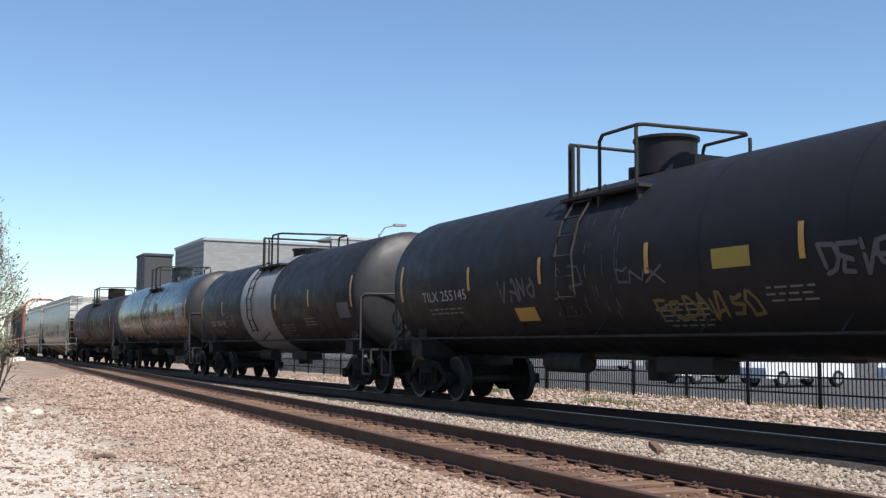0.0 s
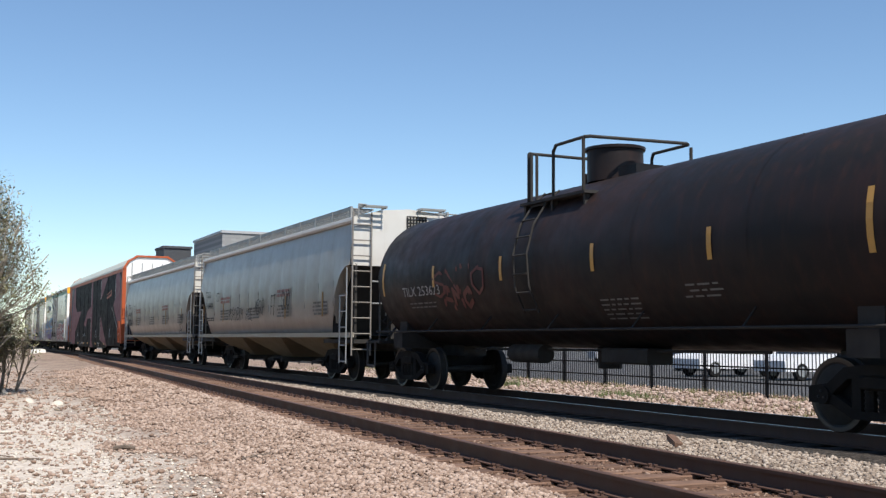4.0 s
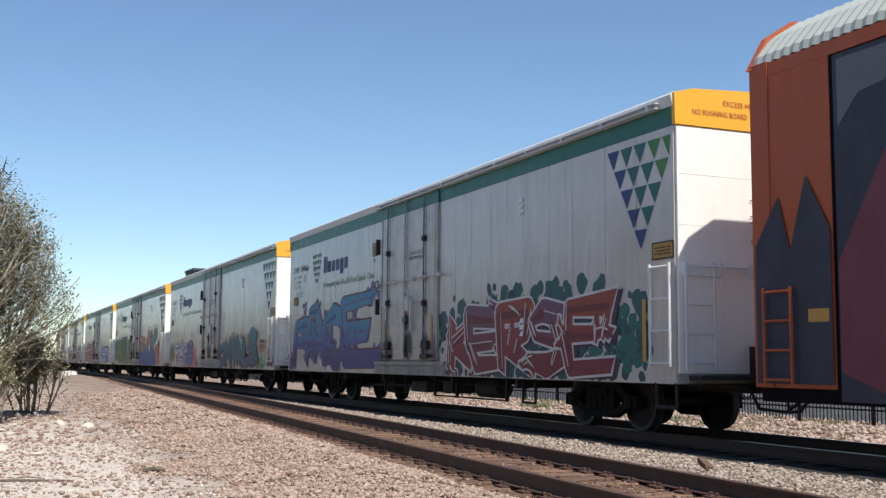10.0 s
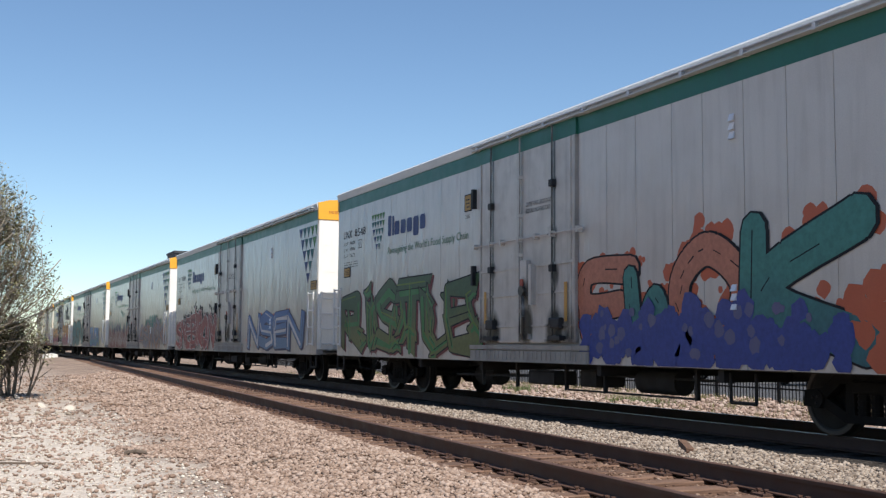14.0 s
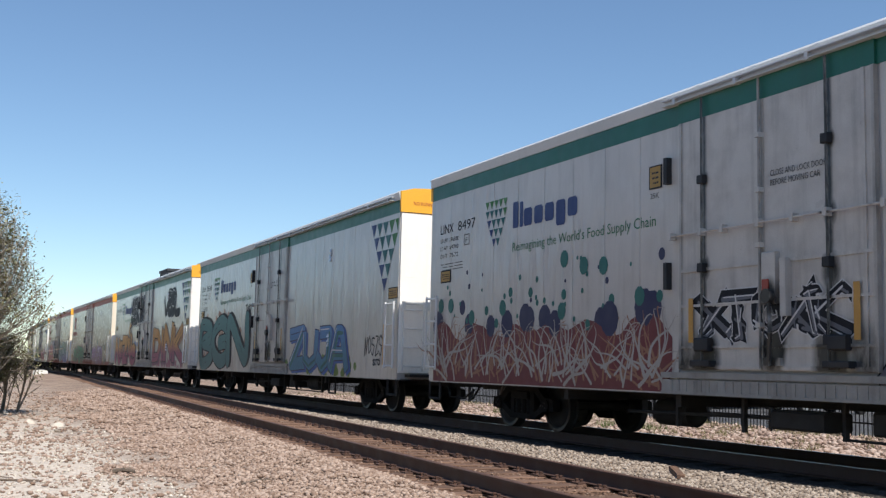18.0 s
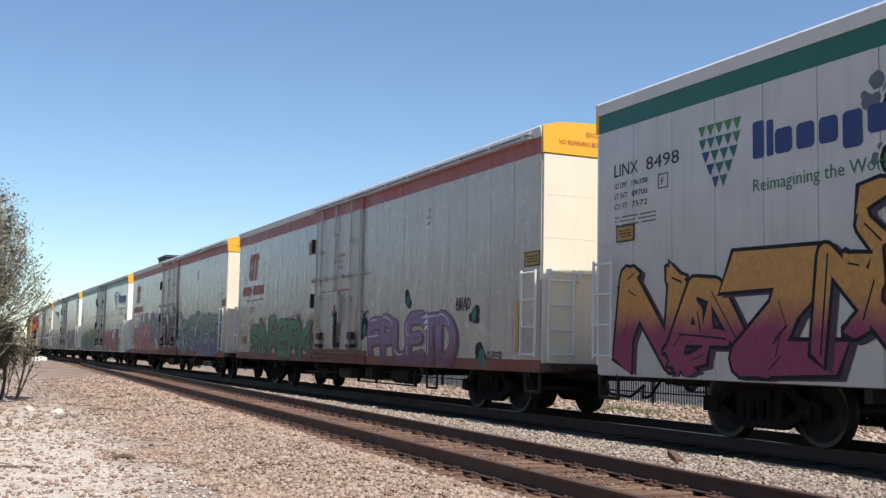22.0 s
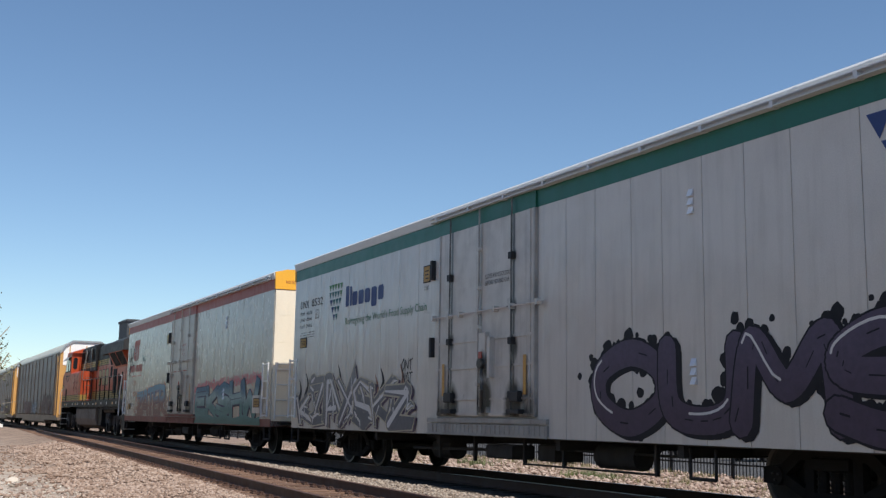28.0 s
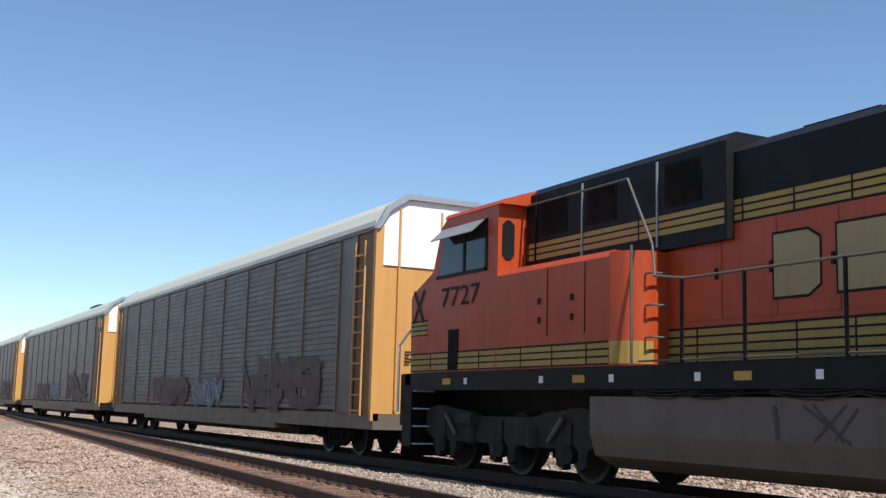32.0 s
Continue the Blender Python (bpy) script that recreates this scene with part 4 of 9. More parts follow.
        for i in range(3):
            q = math.pi * i / 3
            f.flat([(19.1 - RH + .2 * math.cos(q) - .02 * math.sin(q), 3.75 + .2 * math.sin(q) + .02 * math.cos(q)),
                    (19.1 - RH - .2 * math.cos(q) - .02 * math.sin(q), 3.75 - .2 * math.sin(q) + .02 * math.cos(q)),
                    (19.1 - RH - .2 * math.cos(q) + .02 * math.sin(q), 3.75 - .2 * math.sin(q) - .02 * math.cos(q)),
                    (19.1 - RH + .2 * math.cos(q) + .02 * math.sin(q), 3.75 + .2 * math.sin(q) - .02 * math.cos(q))], x - .002 - .0004 * i)
        part("snowflake", f, WHITE_INK, car)
        wordmark(car, 17.48, 20.1, 2.85, 3.15, x, RED_INK, ((1, 0, 1),) * 4 + ((.6, .38, .6),) + ((1, 0, 1),) * 5, .16)
        lettering(t, "CRYX", 19.22 - RH, 2.3, .2, x, .72)
        lettering(t, number, 19.22 - RH, 1.84, .2, x, .72)
        bars(t, 17.6 - RH, 19.6 - RH, 2.66, 2.74, 1, x, rng)
        part("lettering", t, RED_INK, car)
        o = Sheet()
        lettering(o, "OPENING", 10.35 - RH, 3.5, .1, SIDE - .042, .5)
        lettering(o, "H 11-4", 10.35 - RH, 3.33, .1, SIDE - .042, .36)
        lettering(o, "W 12-0", 10.35 - RH, 3.18, .1, SIDE - .042, .36)
        bars(o, 9.5 - RH, 11.9 - RH, 2.62, 2.68, 1, SIDE - .044, rng)
        part("door_text", o, RED_INK, door)
    return car, rng


def recolour(me, mat):
    m = me.copy()
    m.materials.clear()
    m.materials.append(mat)
    return m


def turned(sheet):
    """Letters made for a side, laid on the leading end."""
    s = Sheet()
    s.add([(y * -1 - .95, -RH - .058, z + 4.78) for _, y, z in sheet.v], sheet.f)
    return s


def spray(name, low, high, z0=0.9, z1=2.4, third=None):
    return gradient_paint(name, low, high, z0, z1, third)


DARK = paint("black_spray_paint", (0.014, 0.014, 0.018), 0.5, (0.05, 0.05, 0.05), 0.3)
NAVY = paint("navy_spray_paint", (0.02, 0.02, 0.07), 0.5, (0.05, 0.05, 0.08), 0.3)
WSPRAY = paint("white_spray_paint", (0.62, 0.6, 0.58), 0.5, (0.3, 0.25, 0.2), 0.3)
TEALSPRAY = paint("teal_spray_paint", (0.02, 0.14, 0.115), 0.5, (0.03, 0.07, 0.06), 0.4)
ORSPRAY = paint("orange_spray_paint", (0.5, 0.115, 0.05), 0.5, (0.3, 0.07, 0.05), 0.4)
PINK = paint("pink_spray_paint", (0.55, 0.16, 0.17), 0.5, (0.3, 0.1, 0.1), 0.4)
BLUESPRAY = paint("blue_spray_paint", (0.035, 0.10, 0.33), 0.5, (0.03, 0.05, 0.16), 0.4)
BROWN = paint("brown_spray_paint", (0.30, 0.14, 0.08), 0.5, (0.15, 0.07, 0.05), 0.4)
MAROON = paint("maroon_spray_paint", (0.16, 0.028, 0.03), 0.5, (0.08, 0.02, 0.03), 0.4)
GREENSPRAY = paint("green_spray_paint", (0.05, 0.2, 0.06), 0.5, (0.03, 0.1, 0.04), 0.4)

W1 = "white green-striped refrigerator car with "
W2 = "cream red-striped refrigerator car with "

LIME = paint("lime_spray_paint", (0.13, 0.20, 0.03), 0.5, (0.06, 0.1, 0.03), 0.4)
PEACH = paint("peach_spray_paint", (0.50, 0.30, 0.17), 0.5, (0.3, 0.2, 0.12), 0.4)
PLUM = paint("plum_spray_paint", (0.05, 0.02, 0.05), 0.5, (0.03, 0.02, 0.04), 0.3)
CREAMSPRAY = paint("cream_spray_paint", (0.44, 0.39, 0.28), 0.5, (0.25, 0.2, 0.13), 0.4)
DEEPTEAL = paint("petrol_spray_paint", (0.015, 0.06, 0.085), 0.5, (0.02, 0.03, 0.05), 0.4)
VIOLETMIST = paint("blue_violet_spray_paint", (0.10, 0.105, 0.22), 0.5, (0.2, 0.18, 0.2), 0.5)
ROSEMIST = paint("dull_rose_spray_paint", (0.30, 0.17, 0.19), 0.5, (0.2, 0.13, 0.13), 0.5)
VINEWHITE = paint("off_white_spray_paint", (0.40, 0.36, 0.32), 0.5, (0.22, 0.16, 0.13), 0.5)
GREYSPRAY = paint("grey_spray_paint", (0.13, 0.13, 0.145), 0.5, (0.06, 0.06, 0.07), 0.4)

# first car
car, rng = reefer(0, "g", "8466", W1 + "red and blue graffiti")
graffiti(car, RH, SIDE, "KERSE", 1.9, 8.1, .84, 2.25, [spray("brick_red_spray", (0.22, 0.03, 0.045), (0.30, 0.055, 0.03)), spray("dusky_mauve_spray", (0.20, 0.03, 0.04), (0.17, 0.075, 0.13))], WSPRAY, rng, DEEPTEAL, WSPRAY, (.9, .95, 1, .95, 1), .34, -.08, "sharp", PLUM, MAROON, .042, (-.13, -.05))
fog(car, RH, SIDE - .0008, .9, 8.9, .84, 2.42, spray("dusky_teal_spray", (0.02, 0.075, 0.075), (0.025, 0.10, 0.095)), 420, .17, rng)
fog(car, RH, SIDE - .001, .7, 2.3, .84, 1.9, TEALSPRAY, 60, .12, rng)
graffiti(car, RH, SIDE, "PACE", 12.75, 20.05, .84, 2.9, spray("blue_purple_spray", (0.06, 0.045, 0.20), (0.05, 0.22, 0.36), third=(0.05, 0.12, 0.34)), MAROON, rng, VIOLETMIST, None, (.76, .98, .92, 1), .56, -.1, "sharp",
         MAROON, spray("deep_blue_spray", (0.07, 0.03, 0.16), (0.035, 0.09, 0.26)), .022, (-.05, .03), (.85, 1, 1, 1.3))
# second
car, rng = reefer(1, "g", "8517", W1 + "teal and white graffiti")
fog(car, RH, SIDE - .0008, 1.2, 8.7, .84, 2.0, PEACH, 130, .24, rng, "peach overspray behind the lettering")
fog(car, RH, SIDE, 1.3, 3.0, .82, 1.2, GREENSPRAY, 40, .12, rng)
graffiti(car, RH, SIDE - .003, "CMINUS", 2.4, 8.5, .84, 2.3, spray("teal_navy_spray", (0.03, 0.06, 0.15), (0.035, 0.21, 0.22)), DARK, rng, None, None, (.66, .82, .8, .9, .78, 1), .36, -.06, "sharp", NAVY, TEALSPRAY, .028, (-.04, -.05))
for q, (a_, b_, z_) in enumerate(((1.35, 2.0, 1.72), (1.3, 2.0, 1.55), (1.45, 1.9, 1.4))):
    scrawl(car, RH, SIDE - .003, ("EYDNS", "DOPNOD", "TIS")[q], a_, b_, z_, z_ + .1, DARK, rng, .013)
scrawl(car, RH, SIDE - .003, "XZEGNX", .15, .95, .95, 1.15, DARK, rng, .022)
graffiti(car, RH, SIDE, "M", 18.9, 20.2, .84, 1.95, LIME, DARK, rng, ORSPRAY, None, None, .5, 0, "block", ORSPRAY)
graffiti(car, RH, SIDE - .003, "FAES", 14.5, 18.9, .86, 1.98, [WSPRAY, WSPRAY, spray("white_blue_spray", (0.30, 0.30, 0.42), (0.50, 0.49, 0.50)), BLUESPRAY], NAVY, rng, ORSPRAY, WSPRAY, (.95, 1, .95, 1), .34, 0, "sharp", ORSPRAY, VIOLETMIST)
fog(car, RH, SIDE, 13.2, 15.0, .84, 1.7, PINK, 40, .2, rng)
scrawl(car, RH, SIDE, "RSCIZ", 12.5, 13.7, .86, 1.02, INK, rng, .014)
# third
car, rng = reefer(2, "g", "8548", W1 + "orange, teal and green graffiti")
PEACHF = spray("peach_letter_spray", (0.42, 0.14, 0.085), (0.47, 0.18, 0.11))
SEAF = spray("sea_green_letter_spray", (0.03, 0.13, 0.15), (0.05, 0.21, 0.18))
graffiti(car, RH, SIDE, "EWOK", 2.5, 8.45, .9, 2.85, [PEACHF, SEAF, PEACHF, SEAF], DARK, rng, ORSPRAY, None, (.84, .78, .92, 1), .62, 0, "round", DARK, None, .03, (-.04, 0), (1, .9, 1, 1.6))
fog(car, RH, SIDE - .016, 2.9, 8.4, .82, 1.6, spray("blue_violet_fog", (0.03, 0.055, 0.26), (0.06, 0.07, 0.24)), 170, .22, rng, "blue sprayed lower half of the piece")
fog(car, RH, SIDE - .018, 3.4, 8.0, .95, 1.6, VIOLETMIST, 30, .1, rng)
fog(car, RH, SIDE - .012, 1.35, 2.7, .84, 1.85, ORSPRAY, 55, .22, rng, "orange sprayed blob beside the lettering")
scrawl(car, RH, SIDE, "NZ", 1.35, 1.9, 1.55, 2.05, INK, rng, .04)
graffiti(car, RH, SIDE, "RISTUE", 12.4, 20.2, .84, 2.6, spray("olive_green_spray", (0.14, 0.155, 0.05), (0.05, 0.10, 0.045)), DARK, rng, None, LIME, (.9, 1, .95, .95, .85, 1), .42, 0, "sharp", MAROON, GREENSPRAY, .03)
# fourth
car, rng = reefer(3, "g", "8580", W1 + "blue and red graffiti")
graffiti(car, RH, SIDE, "NSEN", 1.2, 7.6, .88, 2.15, spray("bright_blue_spray", (0.12, 0.22, 0.36), (0.06, 0.14, 0.36)), NAVY, rng, ORSPRAY, WSPRAY, None, .44, 0, "block", NAVY, WSPRAY)
graffiti(car, RH, SIDE, "SNEBRON", 12.8, 20.3, .84, 2.35, spray("red_grey_spray", (0.33, 0.05, 0.04), (0.27, 0.06, 0.05)), WSPRAY, rng, DARK, None, (.85, .9, .95, 1, 1, .95, .98), .40, 0, "sharp", DARK, MAROON, .026)
# fifth
car, rng = reefer(4, "g", "8497", W1 + "grey letters and red vine graffiti")
fog(car, RH, SIDE - .0008, 2.0, 6.6, 1.9, 2.4, TEALSPRAY, 60, .15, rng)
graffiti(car, RH, SIDE, "ASWOK", .9, 8.4, .84, 2.3, spray("grey_violet_spray", (0.15, 0.14, 0.17), (0.22, 0.21, 0.25)), DARK, rng, None, GREYSPRAY, (.85, .92, .9, 1, .96), .44, 0, "sharp", BROWN, BROWN, .022)
band, dots, dots2 = Sheet(), Sheet(), Sheet()
band.lift = 1e-5
peaks = [1.62 + .3 * abs(math.sin(i * .47 + .6)) + .12 * math.sin(i * 1.1) + rng.uniform(-.06, .06) for i in range(33)]
for i in range(32):
    a, b = 20.5 - 8.1 * i / 32, 20.5 - 8.1 * (i + 1) / 32
    band.flat([(a - RH, .82), (a - RH, peaks[i]), (b - RH, peaks[i + 1]), (b - RH, .82)], SIDE - .004)
part("graffiti_backdrop", band, MAROON, car, "maroon sprayed band")
for mat, m, dx in ((BROWN, 70, .0045), (VINEWHITE, 85, .006)):
    vine = Sheet()
    vine.lift = 1e-5
    for i in range(m):
        k = rng.uniform(0, 31.9)
        roof_ = peaks[int(k)]
        y, z = 20.4 - 8.1 * k / 32 - RH, rng.uniform(.84, 1.2)
        ang = rng.uniform(.5, 2.6)
        pts = [(y, z, rng.uniform(.018, .036))]
        for q in range(4):
            ang += rng.uniform(-.7, .7)
            l = (roof_ - .7) * rng.uniform(.2, .32)
            pts.append((pts[-1][0] + l * math.cos(ang), min(roof_ + .05, max(.84, pts[-1][1] + l * abs(math.sin(ang)))), pts[0][2] * (1 - .22 * (q + 1))))
        ribbon(vine, eased(pts, 3), 0, SIDE - dx, "round")
    part("graffiti", vine, mat, car, "pale sprayed vines" if mat is VINEWHITE else "brown shading of the vines", kind="stuff")
for i in range(70):
    r = rng.choice((.03, .04, .05, .08, .13)) if i % 6 else rng.uniform(.18, .26)
    y, z = rng.uniform(12.6, 20.3) - RH, (rng.uniform(1.9, 3.0) if i % 4 else rng.uniform(1.7, 2.2)) if r < .15 else rng.uniform(1.85, 2.05)
    (dots if i % 3 else dots2).flat([(y + r * math.cos(k * .6283), z + r * 1.15 * math.sin(k * .6283)) for k in range(10)], SIDE - .003 - .0002 * (i % 4))
part("paint_spot", dots, TEALSPRAY, car, kind="stuff")
part("paint_spot", dots2, NAVY, car, kind="stuff")
graffiti(car, RH, SIDE - .036, "XTOXK", 9.1, 11.7, 1.5, 2.2, DARK, WSPRAY, rng, None, None, None, .5, 0, "sharp", DARK, GREYSPRAY, .016, (0, 0))
# sixth
car, rng = reefer(5, "g", "8545", W1 + "teal and blue block graffiti")
graffiti(car, RH, SIDE, "BGN", 12.9, 20.2, .84, 2.95, spray("deep_teal_spray", (0.022, 0.115, 0.115), (0.03, 0.15, 0.14)), DARK, rng, BROWN, None, (.86, .97, 1), .58, -.05, "round", DARK, None, .04, (-.22, .03), (1, 1.05, 1.3))
graffiti(car, RH, SIDE, "ZUJA", 3.3, 8.1, .9, 2.25, spray("sky_blue_spray", (0.04, 0.17, 0.26), (0.07, 0.20, 0.42)), NAVY, rng, None, WSPRAY, (1, .85, .95, .9), .52, .05, "block", BLUESPRAY, TEALSPRAY, .03, (-.14, -.06))
fog(car, RH, SIDE - .0008, 2.6, 8.5, .82, 1.4, LIME, 60, .14, rng)
scrawl(car, RH, SIDE, "NOSZS", .9, 2.1, 1.38, 1.75, INK, rng, .018)
scrawl(car, RH, SIDE, "STO", 1.0, 1.5, 1.12, 1.24, INK, rng, .018)
scrawl(car, RH, SIDE, "TKO", 12.75, 13.5, 2.75, 3.0, INK, rng, .034)
# seventh
car, rng = reefer(6, "g", "8498", W1 + "gold and magenta graffiti")
graffiti(car, RH, SIDE, "DINK", 1.3, 8.2, 1.0, 2.9, spray("gold_magenta_spray", (0.26, 0.03, 0.085), (0.50, 0.22, 0.03), 1.2, 2.2), DARK, rng, None, None, (.92, .85, 1, .9), .5, 0, "block", spray("dusk_magenta_spray", (0.14, 0.02, 0.07), (0.30, 0.12, 0.04), 1.2, 2.3), None, .04, (-.2, -.13), (1.2, .6, 1.2, 1.2))
fog(car, RH, SIDE - .001, 1.4, 8.2, .82, 1.2, spray("magenta_fog", (0.24, 0.03, 0.08), (0.20, 0.03, 0.09)), 70, .14, rng)
graffiti(car, RH, SIDE, "NAZNS", 13.2, 20.0, .84, 2.5, spray("gold_magenta_fade_spray", (0.26, 0.03, 0.09), (0.55, 0.27, 0.06), 1.2, 2.1), DARK, rng, None, None, (.9, .85, 1, 1, .72), .5, 0, "sharp", PLUM, None, .05)
fog(car, RH, SIDE - .0008, 12.6, 14.6, 1.0, 2.0, BLUESPRAY, 40, .12, rng)
graffiti(car, RH, SIDE, "VESL", 2.2, 5.6, 3.05, 4.4, DARK, DARK, rng, None, WSPRAY, (.75, 1, 1, .85), .8, 0, "round", WSPRAY, None, .03, (-.02, -.02), (1, .8, .9, 1))
graffiti(car, RH, SIDE, "SEK", 12.55, 14.85, 2.9, 4.45, DARK, WSPRAY, rng, GREYSPRAY, None, None, .66, 0, "round", DARK, None, .028, (-.03, -.05))
graffiti(car, RH, SIDE - .036, "IN", 11.05, 12.2, 2.95, 4.45, DARK, WSPRAY, rng, None, None, None, .66, 0, "round", DARK, None, .028, (-.03, -.05))
# cream cars
car, rng = reefer(7, "r", "8232", W2 + "purple and green graffiti")
graffiti(car, RH, SIDE, "FPUETD", 3.4, 8.1, .84, 2.0, spray("violet_pink_spray", (0.16, 0.06, 0.12), (0.25, 0.16, 0.27), .8, 1.7), MAROON, rng, None, WSPRAY, (.9, .95, .9, 1, .98, .9), .34, 0, "round", spray("violet_shadow_spray", (0.16, 0.04, 0.1), (0.2, 0.1, 0.2)), None, .022)
graffiti(car, RH, SIDE, "SNAERK", 12.5, 18.9, .84, 2.15, spray("leaf_green_spray", (0.025, 0.10, 0.06), (0.06, 0.22, 0.10)), DARK, rng, ROSEMIST, None, (.85, .95, 1, .98, .9, .8), .46, 0, "sharp", MAROON, GREENSPRAY, .028)
for cu, cz, r in ((2.55, 1.85, .17), (8.45, 1.6, .2), (5.8, 2.22, .15), (2.2, 1.0, .24)):
    q = fog(car, RH, SIDE - .002, cu - r, cu + r, cz - r, cz + r, DARK, 16, r * .7, rng, "dark sprayed ring with a teal heart")
    part("teal_heart", Sheet().flat([(cu - RH + r * .6 * math.cos(k * .524), cz + r * .8 * math.sin(k * .524)) for k in range(12)], SIDE - .006), TEALSPRAY, q)
scrawl(car, RH, SIDE, "CMC", 8.2, 8.8, 1.85, 2.05, INK, rng, .018)
scrawl(car, RH, SIDE, "BNAD", 2.7, 3.4, 1.95, 2.15, INK, rng, .018)
scrawl(car, RH, SIDE, "TUPEO", 1.4, 2.0, 1.0, 1.12, INK, rng, .014)
car, rng = reefer(8, "r", "8071", W2 + "blue-green and salmon graffiti")
graffiti(car, RH, SIDE, "ROBE", .95, 6.3, .84, 2.5, spray("blue_green_stripe_spray", (0.07, 0.06, 0.17), (0.15, 0.21, 0.13), third=(0.03, 0.11, 0.07)), WSPRAY, rng, DEEPTEAL, None, (.95, .95, .98, 1), .5, .02, "sharp", NAVY, spray("purple_green_core_spray", (0.08, 0.05, 0.18), (0.05, 0.16, 0.07)), .02, (-.14, -.04))
graffiti(car, RH, SIDE, "US", 6.4, 8.55, .86, 2.3, spray("pale_teal_mixed_spray", (0.10, 0.14, 0.15), (0.16, 0.22, 0.22)), DARK, rng, DEEPTEAL, WSPRAY, None, .5, 0, "sharp", DARK)
graffiti(car, RH, SIDE - .036, "OUND", 8.75, 12.2, .98, 2.5, spray("dark_mixed_spray", (0.02, 0.03, 0.05), (0.07, 0.10, 0.11), third=(0.10, 0.03, 0.03)), DARK, rng, DARK, WSPRAY, None, .5, 0, "sharp", DARK, MAROON)
graffiti(car, RH, SIDE, "M", 12.4, 14.0, .86, 2.45, GREYSPRAY, DARK, rng, VIOLETMIST, WSPRAY, None, .44, 0, "sharp", WSPRAY)
fog(car, RH, SIDE - .0008, 13.2, 19.9, .84, 2.6, VIOLETMIST, 170, .26, rng, "blue-violet overspray behind the lettering")
graffiti(car, RH, SIDE, "SIBYL", 14.0, 19.1, .9, 2.35, [spray("salmon_pink_spray", (0.42, 0.12, 0.065), (0.45, 0.15, 0.12)), spray("soft_pink_spray", (0.44, 0.18, 0.2), (0.42, 0.2, 0.22))], PLUM, rng, None, WSPRAY, (.85, 1, 1, 1, .95), .5, 0, "block", MAROON, None, .024)
# white car with the name at the leading end
car, rng = reefer(9, "v", "8413", W1 + "magenta and lime graffiti")
graffiti(car, RH, SIDE, "MOALE", 2.9, 8.55, .84, 2.15, spray("magenta_spray", (0.24, 0.03, 0.06), (0.35, 0.085, 0.15)), DARK, rng, GREENSPRAY, PINK, (.9, .92, .92, .95, 1), .52, 0, "block", MAROON, None, .032)
fog(car, RH, SIDE - .0008, 2.1, 3.4, .84, 1.6, GREENSPRAY, 45, .16, rng)
fog(car, RH, SIDE, 1.95, 2.5, 1.2, 1.9, WSPRAY, 25, .06, rng)
scrawl(car, RH, SIDE - .04, "NOE", 8.95, 9.5, 1.3, 1.8, INK, rng, .035)
graffiti(car, RH, SIDE, "CMINUS", 12.6, 20.0, .84, 2.35, spray("lime_green_spray", (0.03, 0.08, 0.07), (0.28, 0.29, 0.06), third=(0.07, 0.18, 0.07)), NAVY, rng, None, None, (.75, .85, .85, .92, .95, 1), .4, 0, "sharp", DARK, GREENSPRAY, .028)
fog(car, RH, SIDE - .0008, 12.5, 20.2, .82, 1.2, BLUESPRAY, 90, .14, rng)
car, rng = reefer(10, "g", "8532", W1 + "grey angular graffiti")
graffiti(car, RH, SIDE, "KZAXSKZ", 13.4, 20.1, .82, 2.15, spray("slate_cream_spray", (0.11, 0.11, 0.12), (0.20, 0.195, 0.19)), CREAMSPRAY, rng, None, None, (.7, .95, 1, 1, .9, .85, .75), .44, -.2, "sharp", PLUM, WSPRAY, .034)
for u in (13.9, 14.9, 15.2, 17.4, 18.6, 19.6, 20.1):
    z = rng.uniform(1.5, 1.95)
    q = Sheet()
    ribbon(q, eased([(u - RH, z - .5, .1), (u - RH + .12, z - .2, .09), (u - RH - .06, z + .1, .06), (u - RH + .1, z + .4, .008)], 4), 0, SIDE - .002, "round")
    part("flame_curl", q, BROWN if u in (13.9, 15.2) else DARK, car, "dark sprayed flame curl")
scrawl(car, RH, SIDE, "ONT", 13.4, 13.95, 2.05, 2.25, INK, rng, .014)
scrawl(car, RH, SIDE, "NOT", 13.4, 13.9, 1.8, 1.98, INK, rng, .014)
graffiti(car, RH, SIDE, "OUMS", .8, 6.9, .86, 2.3, spray("dark_plum_spray", (0.05, 0.03, 0.06), (0.07, 0.05, 0.09)), DARK, rng, DARK, WSPRAY, None, .5, 0, "round")
car, rng = reefer(11, "r", "8239", W2 + "teal and orange graffiti")
graffiti(car, RH, SIDE, "EKSHW", 1.2, 8.3, .98, 2.2, spray("teal_white_spray", (0.06, 0.18, 0.155), (0.03, 0.12, 0.19), 1.1, 2.15, third=(0.25, 0.36, 0.34)), NAVY, rng, PINK, None, (.86, .9, .92, .96, 1), .7, 0, "block", DARK, None, .03, (-.09, -.04))
q = Sheet().flat([(u_ - RH, .82 if low_ else 1.06 + .05 * math.sin(3.1 * u_)) for low_, us in ((1, (8.35, .85)), (0, [.95 + .37 * i for i in range(20)])) for u_ in us], SIDE - .019)
part("base_band", q, spray("sea_teal_spray", (0.03, 0.125, 0.10), (0.05, 0.17, 0.16), .8, 1.2), car, "teal painted band under the lettering")
